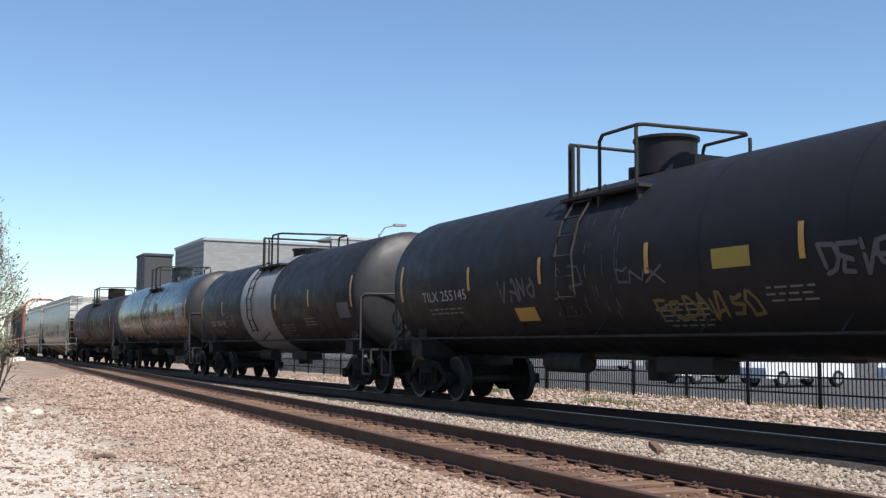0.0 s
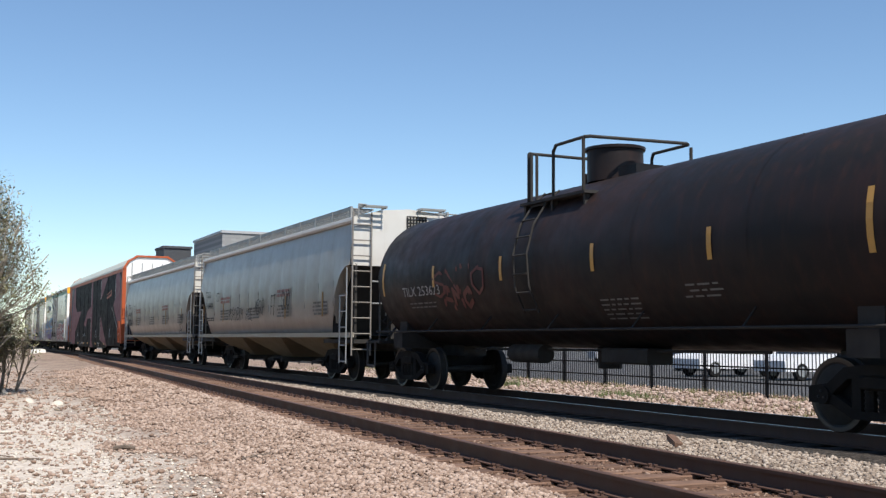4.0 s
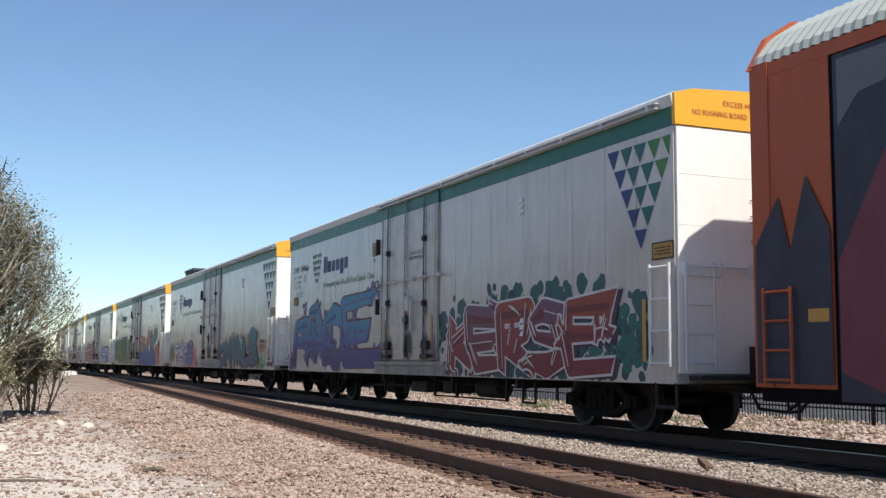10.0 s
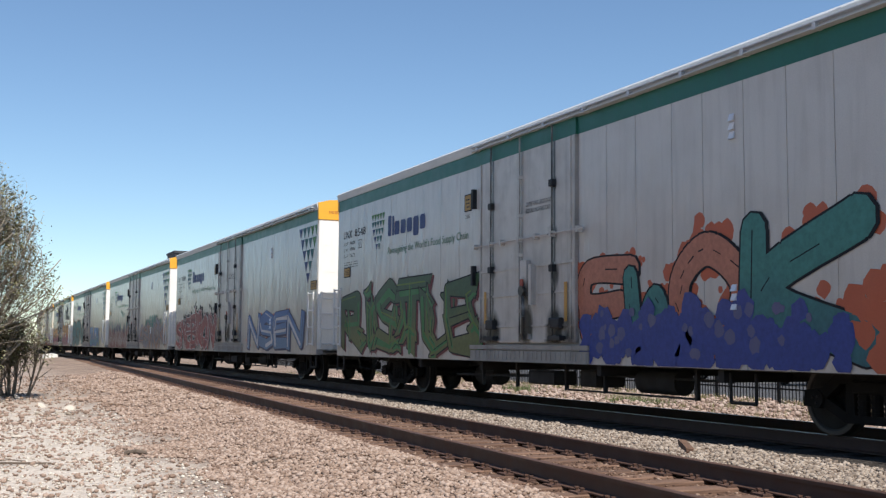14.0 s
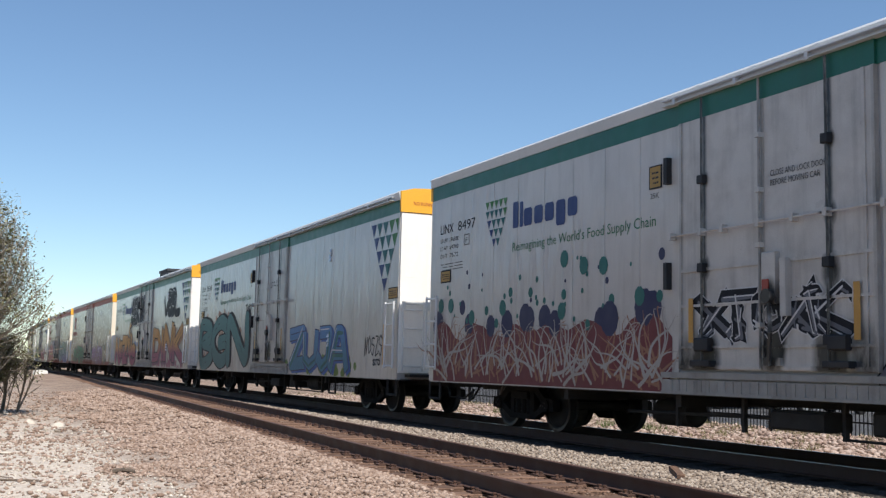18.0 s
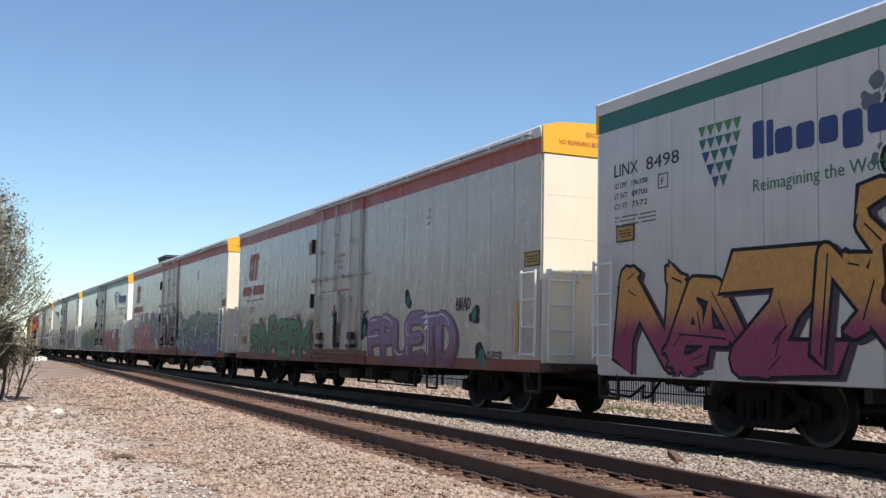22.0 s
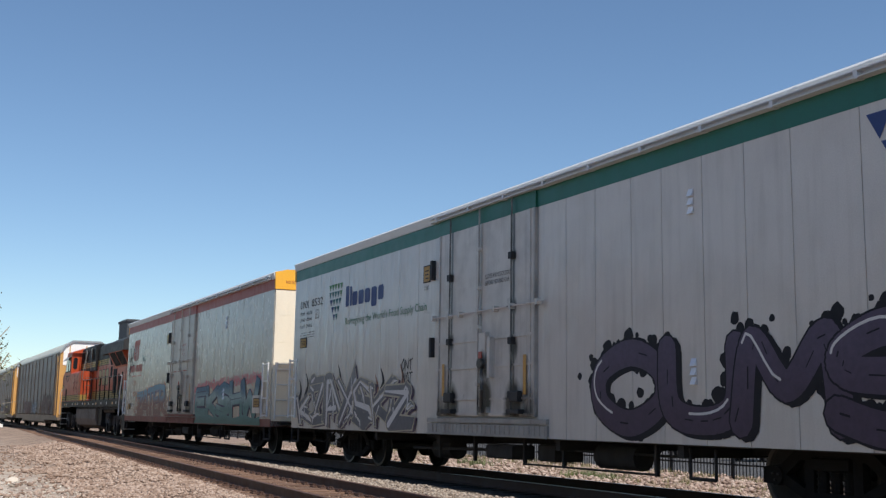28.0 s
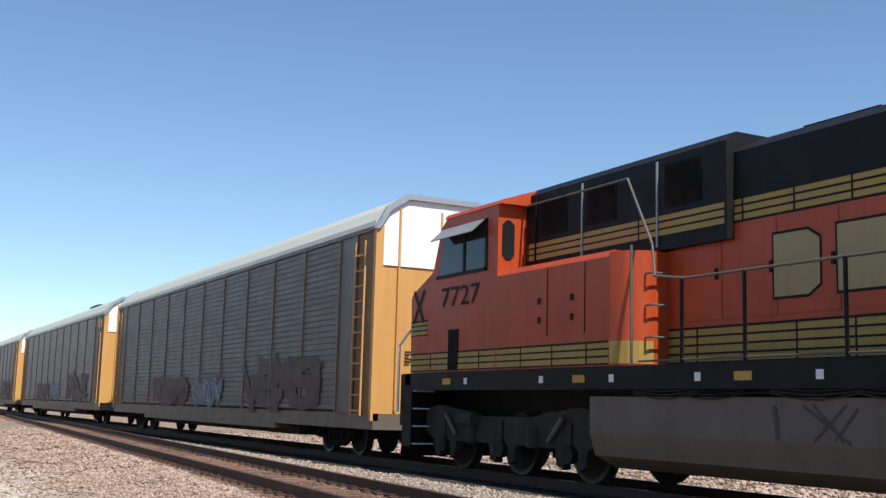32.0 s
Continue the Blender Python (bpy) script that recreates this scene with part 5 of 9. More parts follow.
graffiti(car, RH, SIDE, "ZATER", 12.9, 18.1, 1.0, 2.3, spray("cyan_orange_spray", (0.19, 0.075, 0.05), (0.14, 0.27, 0.34), 1.35, 2.0), BROWN, rng, ORSPRAY, None, (.8, .85, .92, .97, 1), .2, 0, "block", spray("rust_mauve_spray", (0.17, 0.06, 0.045), (0.10, 0.09, 0.14), 1.2, 2.0), None, .014, (-.09, -.07))
RUSTFOG = spray("rusty_orange_mist", (0.20, 0.07, 0.045), (0.34, 0.12, 0.07), .9, 1.9)
for i in range(7):
    fog(car, RH, SIDE - .0009 - .0001 * i, 12.5 + .85 * i, 13.6 + .85 * i, .84, 1.75 + .1 * (i % 3), RUSTFOG, 110, .055, rng)
for i in range(8):
    fog(car, RH, SIDE - .0016 - .0001 * i, .95 + .92 * i, 2.0 + .92 * i, 2.02 - .025 * i, 2.32 - .025 * i, PINK, 80, .05, rng, "pink mist behind the lettering")
loops = Sheet()
for cu, cz, ra, rb in ((20.15, 3.62, .22, .3), (19.75, 3.72, .28, .28), (19.35, 3.5, .3, .36), (19.9, 3.32, .2, .3), (20.25, 3.25, .16, .26), (19.98, 3.45, .1, .1)):
    stroke(loops, [(cu - RH + ra * math.cos(k * .5236), cz + rb * math.sin(k * .5236)) for k in range(13)], .022, SIDE - .008, 6)
part("tag", loops, INK, car, "black looped bubble tag")
scrawl(car, RH, SIDE, "OC", 19.9, 20.4, 2.72, 2.95, INK, rng, .025)
fog(car, RH, SIDE - .008, 16.9, 17.6, 3.2, 3.6, TEALSPRAY, 16, .05, rng)


# ---- tank cars ----
TANKL, TH = 16.3, 8.15
TR, TZ = 1.50, 2.43

RAILGREY = paint("worn_dark_handrail_paint", (0.045, 0.044, 0.045), 0.5, (0.12, 0.11, 0.10), 0.4)
CHALKPRINT = paint("dulled_small_print", (0.16, 0.16, 0.155), 0.6, (0.05, 0.05, 0.05), 0.5)
GREYINK = paint("greyed_lettering", (0.38, 0.38, 0.37), 0.6, (0.08, 0.08, 0.08), 0.4)


def tank_shell(y0, y1, seg=40):
    prof = [(y0 + .52 * (1 - math.cos(math.pi / 2 * i / 8)), max(.01, TR * math.sin(math.pi / 2 * i / 8))) for i in range(9)]
    prof += [(y0 + .52 + (y1 - y0 - 1.04) * k / 6, TR) for k in range(1, 7)]
    prof += [(y1 - p + y0, r) for p, r in reversed(prof[:8])]
    return Sheet().lathe(prof, seg, 'y', (0, 0, TZ))


def ring(y0, y1, r, seg=40):
    s = Sheet().lathe([(y0, r), (y1, r)], seg, 'y', (0, 0, TZ))
    s.f = s.f[:-2]
    return s


def on_shell(y, ang, out=0.0):
    """A point on the shell: ang degrees up from level on the near side."""
    a = radians(ang - 15)
    return (-(TR + out) * math.cos(a), y, TZ + (TR + out) * math.sin(a))


def shell_patch(s, y0, y1, a0, a1, out, n=4):
    """A patch that follows the shell's curve."""
    v, f = [], []
    for i in range(n + 1):
        a = a0 + (a1 - a0) * i / n
        v += [on_shell(y0, a, out), on_shell(y1, a, out)]
        if i:
            f.append((2 * i - 2, 2 * i - 1, 2 * i + 1, 2 * i))
    return s.add(v, f)


def shell_text(s, text, y, ang, height, width):
    v, f = word(text, height, width)
    k = 180 / math.pi / TR
    return s.add([on_shell(y - a, ang + b * k, .006) for a, b in v], f)


def shell_scrawl(s, text, y0, y1, a0, a1, w, rng):
    """A tag sprayed on the curved shell."""
    cell = (y1 - y0) / len(text)
    q = Sheet()
    k = math.pi / 180 * TR
    for i, ch in enumerate(text):
        for poly in STROKES.get(ch, STROKES["O"]):
            stroke(q, [(y1 - i * cell - cell * (.08 + .84 * a) + rng.uniform(-.06, .06), (a0 + (a1 - a0) * b) * k + rng.uniform(-.06, .06)) for a, b in poly], w, 0, 5)
    return s.add([on_shell(y, z / k, .007 - x) for x, y, z in q.v], q.f)


def tank_car(lead_mid, mat, label, number, mark, rng, band=None, ambers=(), text_at=(6.25, -1)):
    car = vehicle("tank_car", lead_mid - TH, TANKL, label, "tank car", "tank cars of the train", 6.91 / TANKL)
    def shell_mesh():
        me = tank_shell(-TH, TH).mesh("shell", mat, 35)
        me.materials.append(HEADBLACK)
        for pl in me.polygons:
            if abs(pl.center.y) > TH - .5:
                pl.material_index = 1
        return me
    part("shell", shared("shell%g" % TZ + mat.name, shell_mesh), None, car)
    for sg in (-1, 1):
        rim = ring(sg * (TH - .53) - .02, sg * (TH - .53) + .02, TR + .006)
        part("head_weld", shared("headweld%g%d" % (TZ, sg), lambda: rim.mesh("head_weld", mat, 60)), None, car)
    seams = Sheet()
    for y in (-5.2, -2.6, 0.6, 2.9, 5.4):
        r = ring(y, y + .025, TR + .004)
        seams.add(r.v, r.f)
    pieces("weld_seam", "seam%g" % TZ + mat.name, seams, mat, car, smooth=60)
    if band:
        part("paint_band", ring(band[0], band[1], TR + .007), GREYBAND, car, "grey painted band", smooth=60)
    # top platform, rails and manway
    x0 = -.2
    p = Sheet()
    zp = TZ + 1.14
    for x in (-.95, .95):
        p.box(x - .3, x + .3, -.95, 1.25, zp - .05, zp)
        for y in (-.85, .2, 1.15):
            p.box(x - .25, x + .25, y - .03, y + .03, zp - .3, zp - .04)
    plat = part("platform", shared("plat%g" % TZ, lambda: p.mesh("platform", UNDER)), None, car)
    zt = TZ + 2.07
    yr = -.36 if mark == "CRDX" else -.74
    for name, pts in (("handrail", [(-1.12, .27, zp), (-1.12, .27, zt - .1), (-1.12, .18, zt), (-1.12, yr + .1, zt), (-1.12, yr, zt), (-1.0, yr, zt + .02), (1.0, yr, zt + .06),
                                    (1.12, yr + .1, zt + .06), (1.12, .4, zt + .06), (1.12, .45, zt - .05), (1.12, .45, zp)]),
                      ("handrail", [(-1.12, 1.15, zp), (-1.12, 1.15, zt), (-.9, 1.15, zt), (1.1, 1.15, zt), (1.12, 1.15, zp)])):
        part(name, Sheet().tube(pts, .03, 8), UNDER, plat, smooth=40)
    for x, y in ((-1.12, yr + .02), (1.12, yr + .02), (-1.12, 1.05), (-.95, 1.15)):
        part("post", Sheet().cyl((x, y, zp), (x, y, zt), .03, 8), UNDER, plat, smooth=40)
    m = Sheet()
    dome = .12 if mark == "CRDX" else .52
    m.cyl((0, 0, TZ + TR - .05), (0, 0, TZ + TR + dome), .5, 22)
    m.cyl((0, 0, TZ + TR + dome), (0, 0, TZ + TR + dome + .05), .54, 22)
    m.box(-.35, .35, -1.15, -.62, TZ + TR - .05, TZ + TR + .12)
    m.cyl((0, .85, TZ + TR - .05), (0, .85, TZ + TR + .22), .12, 12)
    part("manway", shared("manway%g" % TZ + mark + mat.name, lambda: m.mesh("manway", mat, 40)), None, car)
    # side ladder that follows the shell
    ly = .85 if mark == "CRDX" else .4
    rails = Sheet()
    for y in (ly, ly + .5):
        rails.tube([on_shell(y, a, .1) for a in (-18, 0, 20, 40, 58, 70)], .02)
    lad = part("ladder", rails, UNDER, car, smooth=40)
    for a in range(-16, 70, 12):
        part("rung", Sheet().cyl(on_shell(ly, a, .1), on_shell(ly + .5, a, .1), .016, 6), UNDER, lad)
    # sill, bolsters, running rail
    s = Sheet()
    s.box(-.28, .28, -TH - .75, -TH + 2.6, .75, 1.1)
    s.box(-.28, .28, TH - 2.6, TH + .75, .75, 1.1)
    for y in (-6.91, 6.91):
        s.box(-1.3, 1.3, y - .25, y + .25, .92, 1.25)
        s.run([(-1.16, 1.2), (-.7, 1.2), (-.7, 1.4), (-1.16, 1.7)], y - .2, y + .2)
        s.run([(1.16, 1.2), (.7, 1.2), (.7, 1.4), (1.16, 1.7)], y - .2, y + .2)
    fr = new("underframe")
    fr.parent = car
    tagged(fr)
    pieces("sill_beam", "tankframe%g" % TZ, s, UNDER, fr)
    h = Sheet()
    h.tube([(-1.42, -TH + .2, 1.28), (-1.42, TH - .2, 1.28)], .022)
    for y in np.arange(-7.5, 7.6, 2.5):
        h.cyl((-1.42, y, 1.28), (-1.1, y, 1.65), .016, 5)
    part("side_rail", shared("siderail%g" % TZ, lambda: h.mesh("side_rail", UNDER, 40)), None, car)
    v = Sheet()
    v.cyl((0, .2, TZ - TR - .35), (0, .2, TZ - TR + .1), .22, 12)
    v.box(-.7, -.2, -1.9, -.6, .72, .98, .03)
    v.cyl((-.55, 1.5, .85), (-.55, 2.7, .85), .18, 12)
    v.tube([(-.5, -4.5, .95), (-.5, 4.5, .92)], .025)
    part("bottom_outlet", shared("outlet%g" % TZ, lambda: v.mesh("bottom_outlet", UNDER, 40)), None, fr)
    # end platforms with rails
    for sg in (-1, 1):
        e = Sheet()
        y0, y1 = sorted((sg * (TH - .35), sg * (TH + .45)))
        e.box(-1.4, 1.4, y0, y1, 1.02, 1.07)
        pf = part("end_platform", e, UNDER, car)
        ye = sg * (TH + .42)
        ym = sg * (TH - .3)
        for pts, w_ in (([(-1.38, ym, 1.05), (-1.38, ym, 2.28), (-1.3, ym + sg * .05, 2.36), (.2, ye, 2.36)], .024),
                        ([(-.35, ye, 1.05), (-.35, ye, 2.42), (-.25, ye, 2.5), (1.3, ye, 2.5), (1.38, ye, 2.42), (1.38, ye, .45)], .024),
                        ([(-1.4, ye - sg * .5, 1.05), (-1.4, ye - sg * .5, .48), (-1.4, ye, .48), (-1.4, ye, 1.05)], .024)):
            part("end_handrail", Sheet().tube(pts, w_), RAILGREY, pf, smooth=40)
        for x_ in (-.95, 0, .95):
            part("brace", Sheet().cyl((x_, ye - sg * .02, 1.05), (0, ye - sg * .06, 2.25), .03, 6), RAILGREY, pf, smooth=40)
    bw = Sheet()
    ye = TH + .35
    for i in range(14):
        t, t2 = math.tau * i / 14, math.tau * (i + 1) / 14
        bw.cyl((-.9 + .27 * math.cos(t), ye, 1.75 + .27 * math.sin(t)), (-.9 + .27 * math.cos(t2), ye, 1.75 + .27 * math.sin(t2)), .018, 5)
    bw.cyl((-.9, ye, 1.05), (-.9, ye, 1.75), .03, 6)
    for i in range(3):
        t = math.tau * i / 3
        bw.cyl((-.9, ye, 1.75), (-.9 + .27 * math.cos(t), ye, 1.75 + .27 * math.sin(t)), .014, 5)
    part("hand_wheel", shared("tankwheel%g" % TZ, lambda: bw.mesh("hand_wheel", UNDER, 40)), None, car)
    # marks
    a = Sheet()
    for y in ambers:
        lo_, hi_ = (1, 30) if abs(y) > 7 else (5, 22)
        shell_patch(a, y, y + .1, lo_, hi_, .008)
    pieces("amber_strip", "tankamber" + number, a, AMBER, car)
    t = Sheet()
    shell_text(t, mark, text_at[0], text_at[1], .21, .72)
    shell_text(t, number, text_at[0] - .85, text_at[1], .21, 1.1)
    fine = Sheet()
    for (y0, y1, a0, n) in ((text_at[0] - 1.7, text_at[0] - .2, text_at[1] - 7, 2), (-2.6, -1.5, -14, 5), (-4.6, -3.7, -8, 3)):
        for i in range(n):
            y = y0 + rng.uniform(0, .15)
            while y < y1 - .1:
                w = rng.uniform(.08, .3)
                shell_patch(fine, y, min(y1, y + w), a0 - i * 3.4, a0 - i * 3.4 + 1.1, .006, 1)
                y += w + .06
    part("small_print", fine, CHALKPRINT, car, kind="stuff")
    part("lettering", t, GREYINK, car)
    head = Sheet()
    for wd, a0, b0, w_ in ((mark, -.56, .36, .28), (number, -.18, .36, .37)):
        hv, hf = word(wd, .11, w_)
        head.add([(a0 + a, -TH + .52 * (1 - math.sqrt(max(0, 1 - ((a0 + a) ** 2 + (b0 + b) ** 2) / TR ** 2))) - .012, TZ + b0 + b) for a, b in hv], hf)
    for i in range(2):
        for a, b in ((-.40, -.22), (-.19, .08)):
            zz = .18 - .09 * i
            head.add([(q, -TH + .52 * (1 - math.sqrt(1 - (q * q + w * w) / TR ** 2)) - .012, TZ + w) for q, w in ((a, zz), (b, zz), (b, zz + .045), (a, zz + .045))], [(0, 1, 2, 3)])
    part("end_lettering", head, GREYINK, car)
    for y in (-6.91, 6.91):
        truck(car, y)
    coupler(car, -TH - .65, -1)
    coupler(car, TH + .65, 1)
    return car


CHALK = paint("grey_chalk_spray", (0.085, 0.085, 0.095), 0.6, (0.05, 0.05, 0.06), 0.5)
CHALKRED = paint("rust_red_spray", (0.14, 0.04, 0.03), 0.6, (0.1, 0.03, 0.03), 0.5)
CHALKGOLD = paint("gold_spray", (0.13, 0.095, 0.03), 0.6, (0.1, 0.07, 0.03), 0.5)
YELLOW = paint("yellow_placard", (0.34, 0.25, 0.04), 0.5, (0.25, 0.17, 0.05), 0.25)

rq = random.Random(61)
c = tank_car(14.2, BLACK, "black tank car with amber strips and faint graffiti", "255145", "TILX", rq, None, (1.48, 4.09, 7.23, -1.5, -4.55, -7.3))
part("placard", shell_patch(Sheet(), -3.6, -2.87, 4, 14, .008), YELLOW, c, "yellow hazard placard")
part("placard", shell_patch(Sheet(), 1.9, 2.6, -20, -10, .008), PLATE, c)
part("tag", shell_scrawl(shell_scrawl(Sheet(), "CNX", -1.8, -.6, 0, 9, .018, rq), "DEVER", -6.2, -4.75, -2, 10, .03, rq), CHALK, c, "grey sprayed tag")
part("tag", shell_scrawl(Sheet(), "FEDNASO", -3.6, -1.4, -22, -10, .028, rq), CHALKGOLD, c, "gold sprayed tag")
part("tag", shell_scrawl(Sheet(), "AR", .2, 1.3, -14, 14, .018, rq), CHALK, c, "pale sprayed scrawl")
part("tag", shell_scrawl(Sheet(), "WANO".replace("W", "V"), 1.7, 3.0, -4, 8, .03, rq), CHALK, c, "faint sprayed tag")
sc = Sheet()
for i in range(26):
    y, a = rq.uniform(-.75, .35), rq.uniform(-22, 42)
    shell_patch(sc, y, y + rq.uniform(.008, .02), a, a + rq.uniform(3, 12), .005 + .0003 * i, 3)
part("scuff", sc, CHALK, c, "pale scrapes beside the ladder", kind="stuff")
c = tank_car(32.0, BLACK, "black tank car with a grey band at the middle", "250104", "CRDX", rq, (-.95, 2.35), (7.48, 4.64, -1.42, -4.35, -7.5), (6.51, -10))
part("tag", shell_scrawl(Sheet(), "VESR", 3.2, 5.4, -12, 4, .025, rq), CHALK, c, "grey sprayed tag")
part("placard", shell_patch(Sheet(), -7.25, -6.45, -9, 6, .008), CHALK, c, "dim grey placard")
TZ, TR = 2.55, 1.52
c = tank_car(49.84, GLOSSBLACK, "glossy black tank car with a gold shield", "290465", "TCLX", rq, None, (-7.58, -4.42, -1.76, 1.84, 4.4, 7.45))
part("emblem", shell_patch(Sheet(), -2.0, -1.35, 14, 30, .008), CHALKGOLD, c, "gold shield placard")
part("tag", shell_scrawl(Sheet(), "SNANO", -5.6, -2.9, -20, 4, .022, rq), CHALK, c, "white outlined tag")
dd = Sheet()
for i in range(7):
    for j in range(5):
        shell_patch(dd, -7.0 + j * .27, -6.8 + j * .27 - rq.uniform(0, .05), 4 + i * 3, 5.8 + i * 3, .006, 1)
part("data_panel", dd, WHITE_INK, c)
TZ, TR = 2.46, 1.5
c = tank_car(67.66, BROWNTANK, "rust-streaked black tank car with a red tag", "253623", "TILX", rq, None, (7.3, 4.5, 1.5, -1.6, -4.5, -7.3))
part("tag", shell_scrawl(shell_scrawl(Sheet(), "SNNO", 2.2, 4.6, -2, 18, .03, rq), "AMC", 2.8, 4.2, -12, 2, .05, rq), CHALKRED, c, "red sprayed tag")


# ---- covered hoppers ----
HL = 16.9
WALKGREY = paint("grey_walkway_grating", (0.30, 0.30, 0.285), 0.5, (0.1, 0.085, 0.07), 0.3, metal=0.4)
HH = HL / 2


def hopper_side(y):
    """Half outline at a place along the car: a bulging side under an eave; the ends slope in below."""
    return [(1.30, 1.18), (1.47, 1.32), (1.57, 1.75), (1.60, 2.2), (1.59, 2.8), (1.54, 3.4), (1.47, 3.86), (1.42, 4.12)]


def covered_hopper(lead, number, label, rng):
    car = vehicle("covered_hopper", lead, HL, label, "hopper car", "covered hoppers of the train", .345)
    # shell of narrow sheets, slightly pillowed
    s = Sheet()
    n = 112
    cols = []
    for j in range(n + 1):
        y = -HH + .05 + (HL - .1) * j / n
        bulge = .022 * abs(math.sin(math.pi * j / 8)) ** .7
        e = min(1.0, (HH - abs(y)) / 1.3)
        ring_ = []
        for x, z in hopper_side(y):
            zz = z
            if z < 3.0:
                zz = max(z, 1.18 + (3.0 - 1.18) * math.sqrt(1 - e * e) * .98 if e < 1 else z)
            ring_.append((x + bulge * (1 if 1.5 < z < 3.7 else 0), zz))
        full = [(-x, y, z) for x, z in ring_] + [(x, y, z) for x, z in reversed(ring_)]
        cols.append(full)
    k = len(cols[0])
    for c in cols:
        s.v += c
    for j in range(n):
        s.f += [(j * k + i, j * k + i + 1, (j + 1) * k + i + 1, (j + 1) * k + i) for i in range(k - 1)]
    s.f += [tuple(range(k)), tuple(range(n * k, (n + 1) * k))]
    part("shell", shared("hopshell", lambda: s.mesh("shell", HOPGREY, 40)), None, car)
    sm = Sheet()
    for j in range(1, 14):
        y = -HH + HL * j / 14
        sm.box(-1.604, -1.57, y - .006, y + .006, 1.95, 2.6)
    pieces("panel_seam", "hopseam", sm, HOPGREY, car)
    r = Sheet()
    r.run([(-1.50, 4.04), (-1.535, 4.09), (-1.52, 4.17), (-1.41, 4.21), (-.8, 4.35), (0, 4.42), (.8, 4.35), (1.41, 4.21), (1.52, 4.17), (1.535, 4.09), (1.50, 4.04)], -HH, HH)
    part("roof", shared("hoproof", lambda: r.mesh("roof", HOPLIGHT)), None, car)
    e = Sheet()
    for sg in (-1, 1):
        y0, y1 = sorted((sg * HH, sg * (HH - .12)))
        e.run([(-1.5, 2.95), (1.5, 2.95), (1.53, 4.1), (.8, 4.37), (0, 4.44), (-.8, 4.37), (-1.53, 4.1)], y0, y1)
    pieces("end_wall", "hopend", e, HOPLIGHT, car)
    # roof walks and hatches
    w = Sheet()
    for x in (-1.05, 1.05):
        for i in range(5):
            xx = x - .3 + .15 * i
            w.box(xx - .012, xx + .012, -HH + .6, HH - .6, 4.42, 4.47)
        for y in np.arange(-HH + .6, HH - .5, .3):
            w.box(x - .31, x + .31, y - .01, y + .01, 4.43, 4.46)
    walkw = part("roof_walk", shared("hopwalk", lambda: w.mesh("roof_walk", WALKGREY)), None, car)
    b = Sheet()
    for x in (-1.36, 1.36):
        b.box(x - .012, x + .012, -HH + .6, HH - .6, 4.40, 4.50)
        for y in np.arange(-HH + .6, HH - .5, 1.43):
            b.box(x - .03, x + .03, y - .06, y + .06, 4.22, 4.50)
    def screen():
        q = Sheet()
        for x in (-1.36, 1.36):
            for y in np.arange(-HH + .6, HH - .6, .075):
                q.box(x - .004, x + .004, y - .006, y + .006, 4.24, 4.42)
            for z in (4.28, 4.34, 4.40):
                q.box(x - .005, x + .005, -HH + .6, HH - .6, z - .008, z + .008)
        return q.mesh("walk_screen", WALKGREY)
    part("walk_screen", shared("hopscreen", screen), None, walkw, "fine wire screen under the roof walk", kind="stuff")
    for sg in (-1, 1):
        q = Sheet()
        for i in range(7):
            for d in (-1, 1):
                x0_, z0_ = -.05 + .085 * i, 3.72
                q.box(x0_ - .016, x0_ + .016, sg * (HH + .03) - .012 - .004 * d, sg * (HH + .03) + .012, 3.72, 4.25)
        for i in range(7):
            q.box(-.07, .48, sg * (HH + .046) - .01, sg * (HH + .046) + .01, 3.72 + .085 * i, 3.75 + .085 * i)
        part("vent_lattice", q, UNDER, walkw, "dark lattice panel at the roof's end")
    part("walk_bracket", shared("hopbr", lambda: b.mesh("walk_bracket", WALKGREY)), None, walkw)
    for sg in (-1, 1):
        ew = Sheet()
        for i in range(4):
            y = sg * (HH + .05 + .09 * i)
            for a, b in ((-1.4, -.72), (.2, .9)):
                ew.box(a, b, y - .012, y + .012, 4.41, 4.45)
        for x in (-1.35, -.75, .25, .85):
            ew.box(x - .015, x + .015, min(sg * HH, sg * (HH + .34)), max(sg * HH, sg * (HH + .34)), 4.38, 4.41)
        ew.tube([(-1.5, sg * (HH + .34), 4.1), (-1.5, sg * (HH + .34), 4.45), (-1.3, sg * (HH + .34), 4.45)], .02)
        part("end_walk", ew, WALKGREY, walkw)
    h = Sheet()
    for i in range(6):
        y = -HH + 1.9 + (HL - 3.8) * i / 5
        h.box(-.42, .42, y - .9, y + .9, 4.38, 4.46, .02)
    pieces("hatch_cover", "hophatch", h, HOPLIGHT, car)
    # sill, slopes, outlets
    q = Sheet()
    q.box(-1.585, -1.45, -HH, HH, 1.15, 1.27)
    q.box(1.45, 1.585, -HH, HH, 1.15, 1.27)
    pieces("side_sill", "hopsill", q, HOPGREY, car)
    bays = [(-4.55, 1.95), (0, 2.05), (4.55, 1.95)]
    for yc, hw in bays:
        def bay(yc=yc, hw=hw):
            m = Sheet()
            m.add([(-1.45, yc - hw, 1.16), (1.45, yc - hw, 1.16), (1.45, yc + hw, 1.16), (-1.45, yc + hw, 1.16),
                   (-.55, yc - .55, .52), (.55, yc - .55, .52), (.55, yc + .55, .52), (-.55, yc + .55, .52)],
                  [(0, 4, 5, 1), (1, 5, 6, 2), (2, 6, 7, 3), (3, 7, 4, 0), (4, 7, 6, 5), (0, 1, 2, 3)])
            return m.mesh("hopper_bay", HOPDARK)
        bb = part("hopper_bay", shared("bay%g" % yc, bay), None, car)
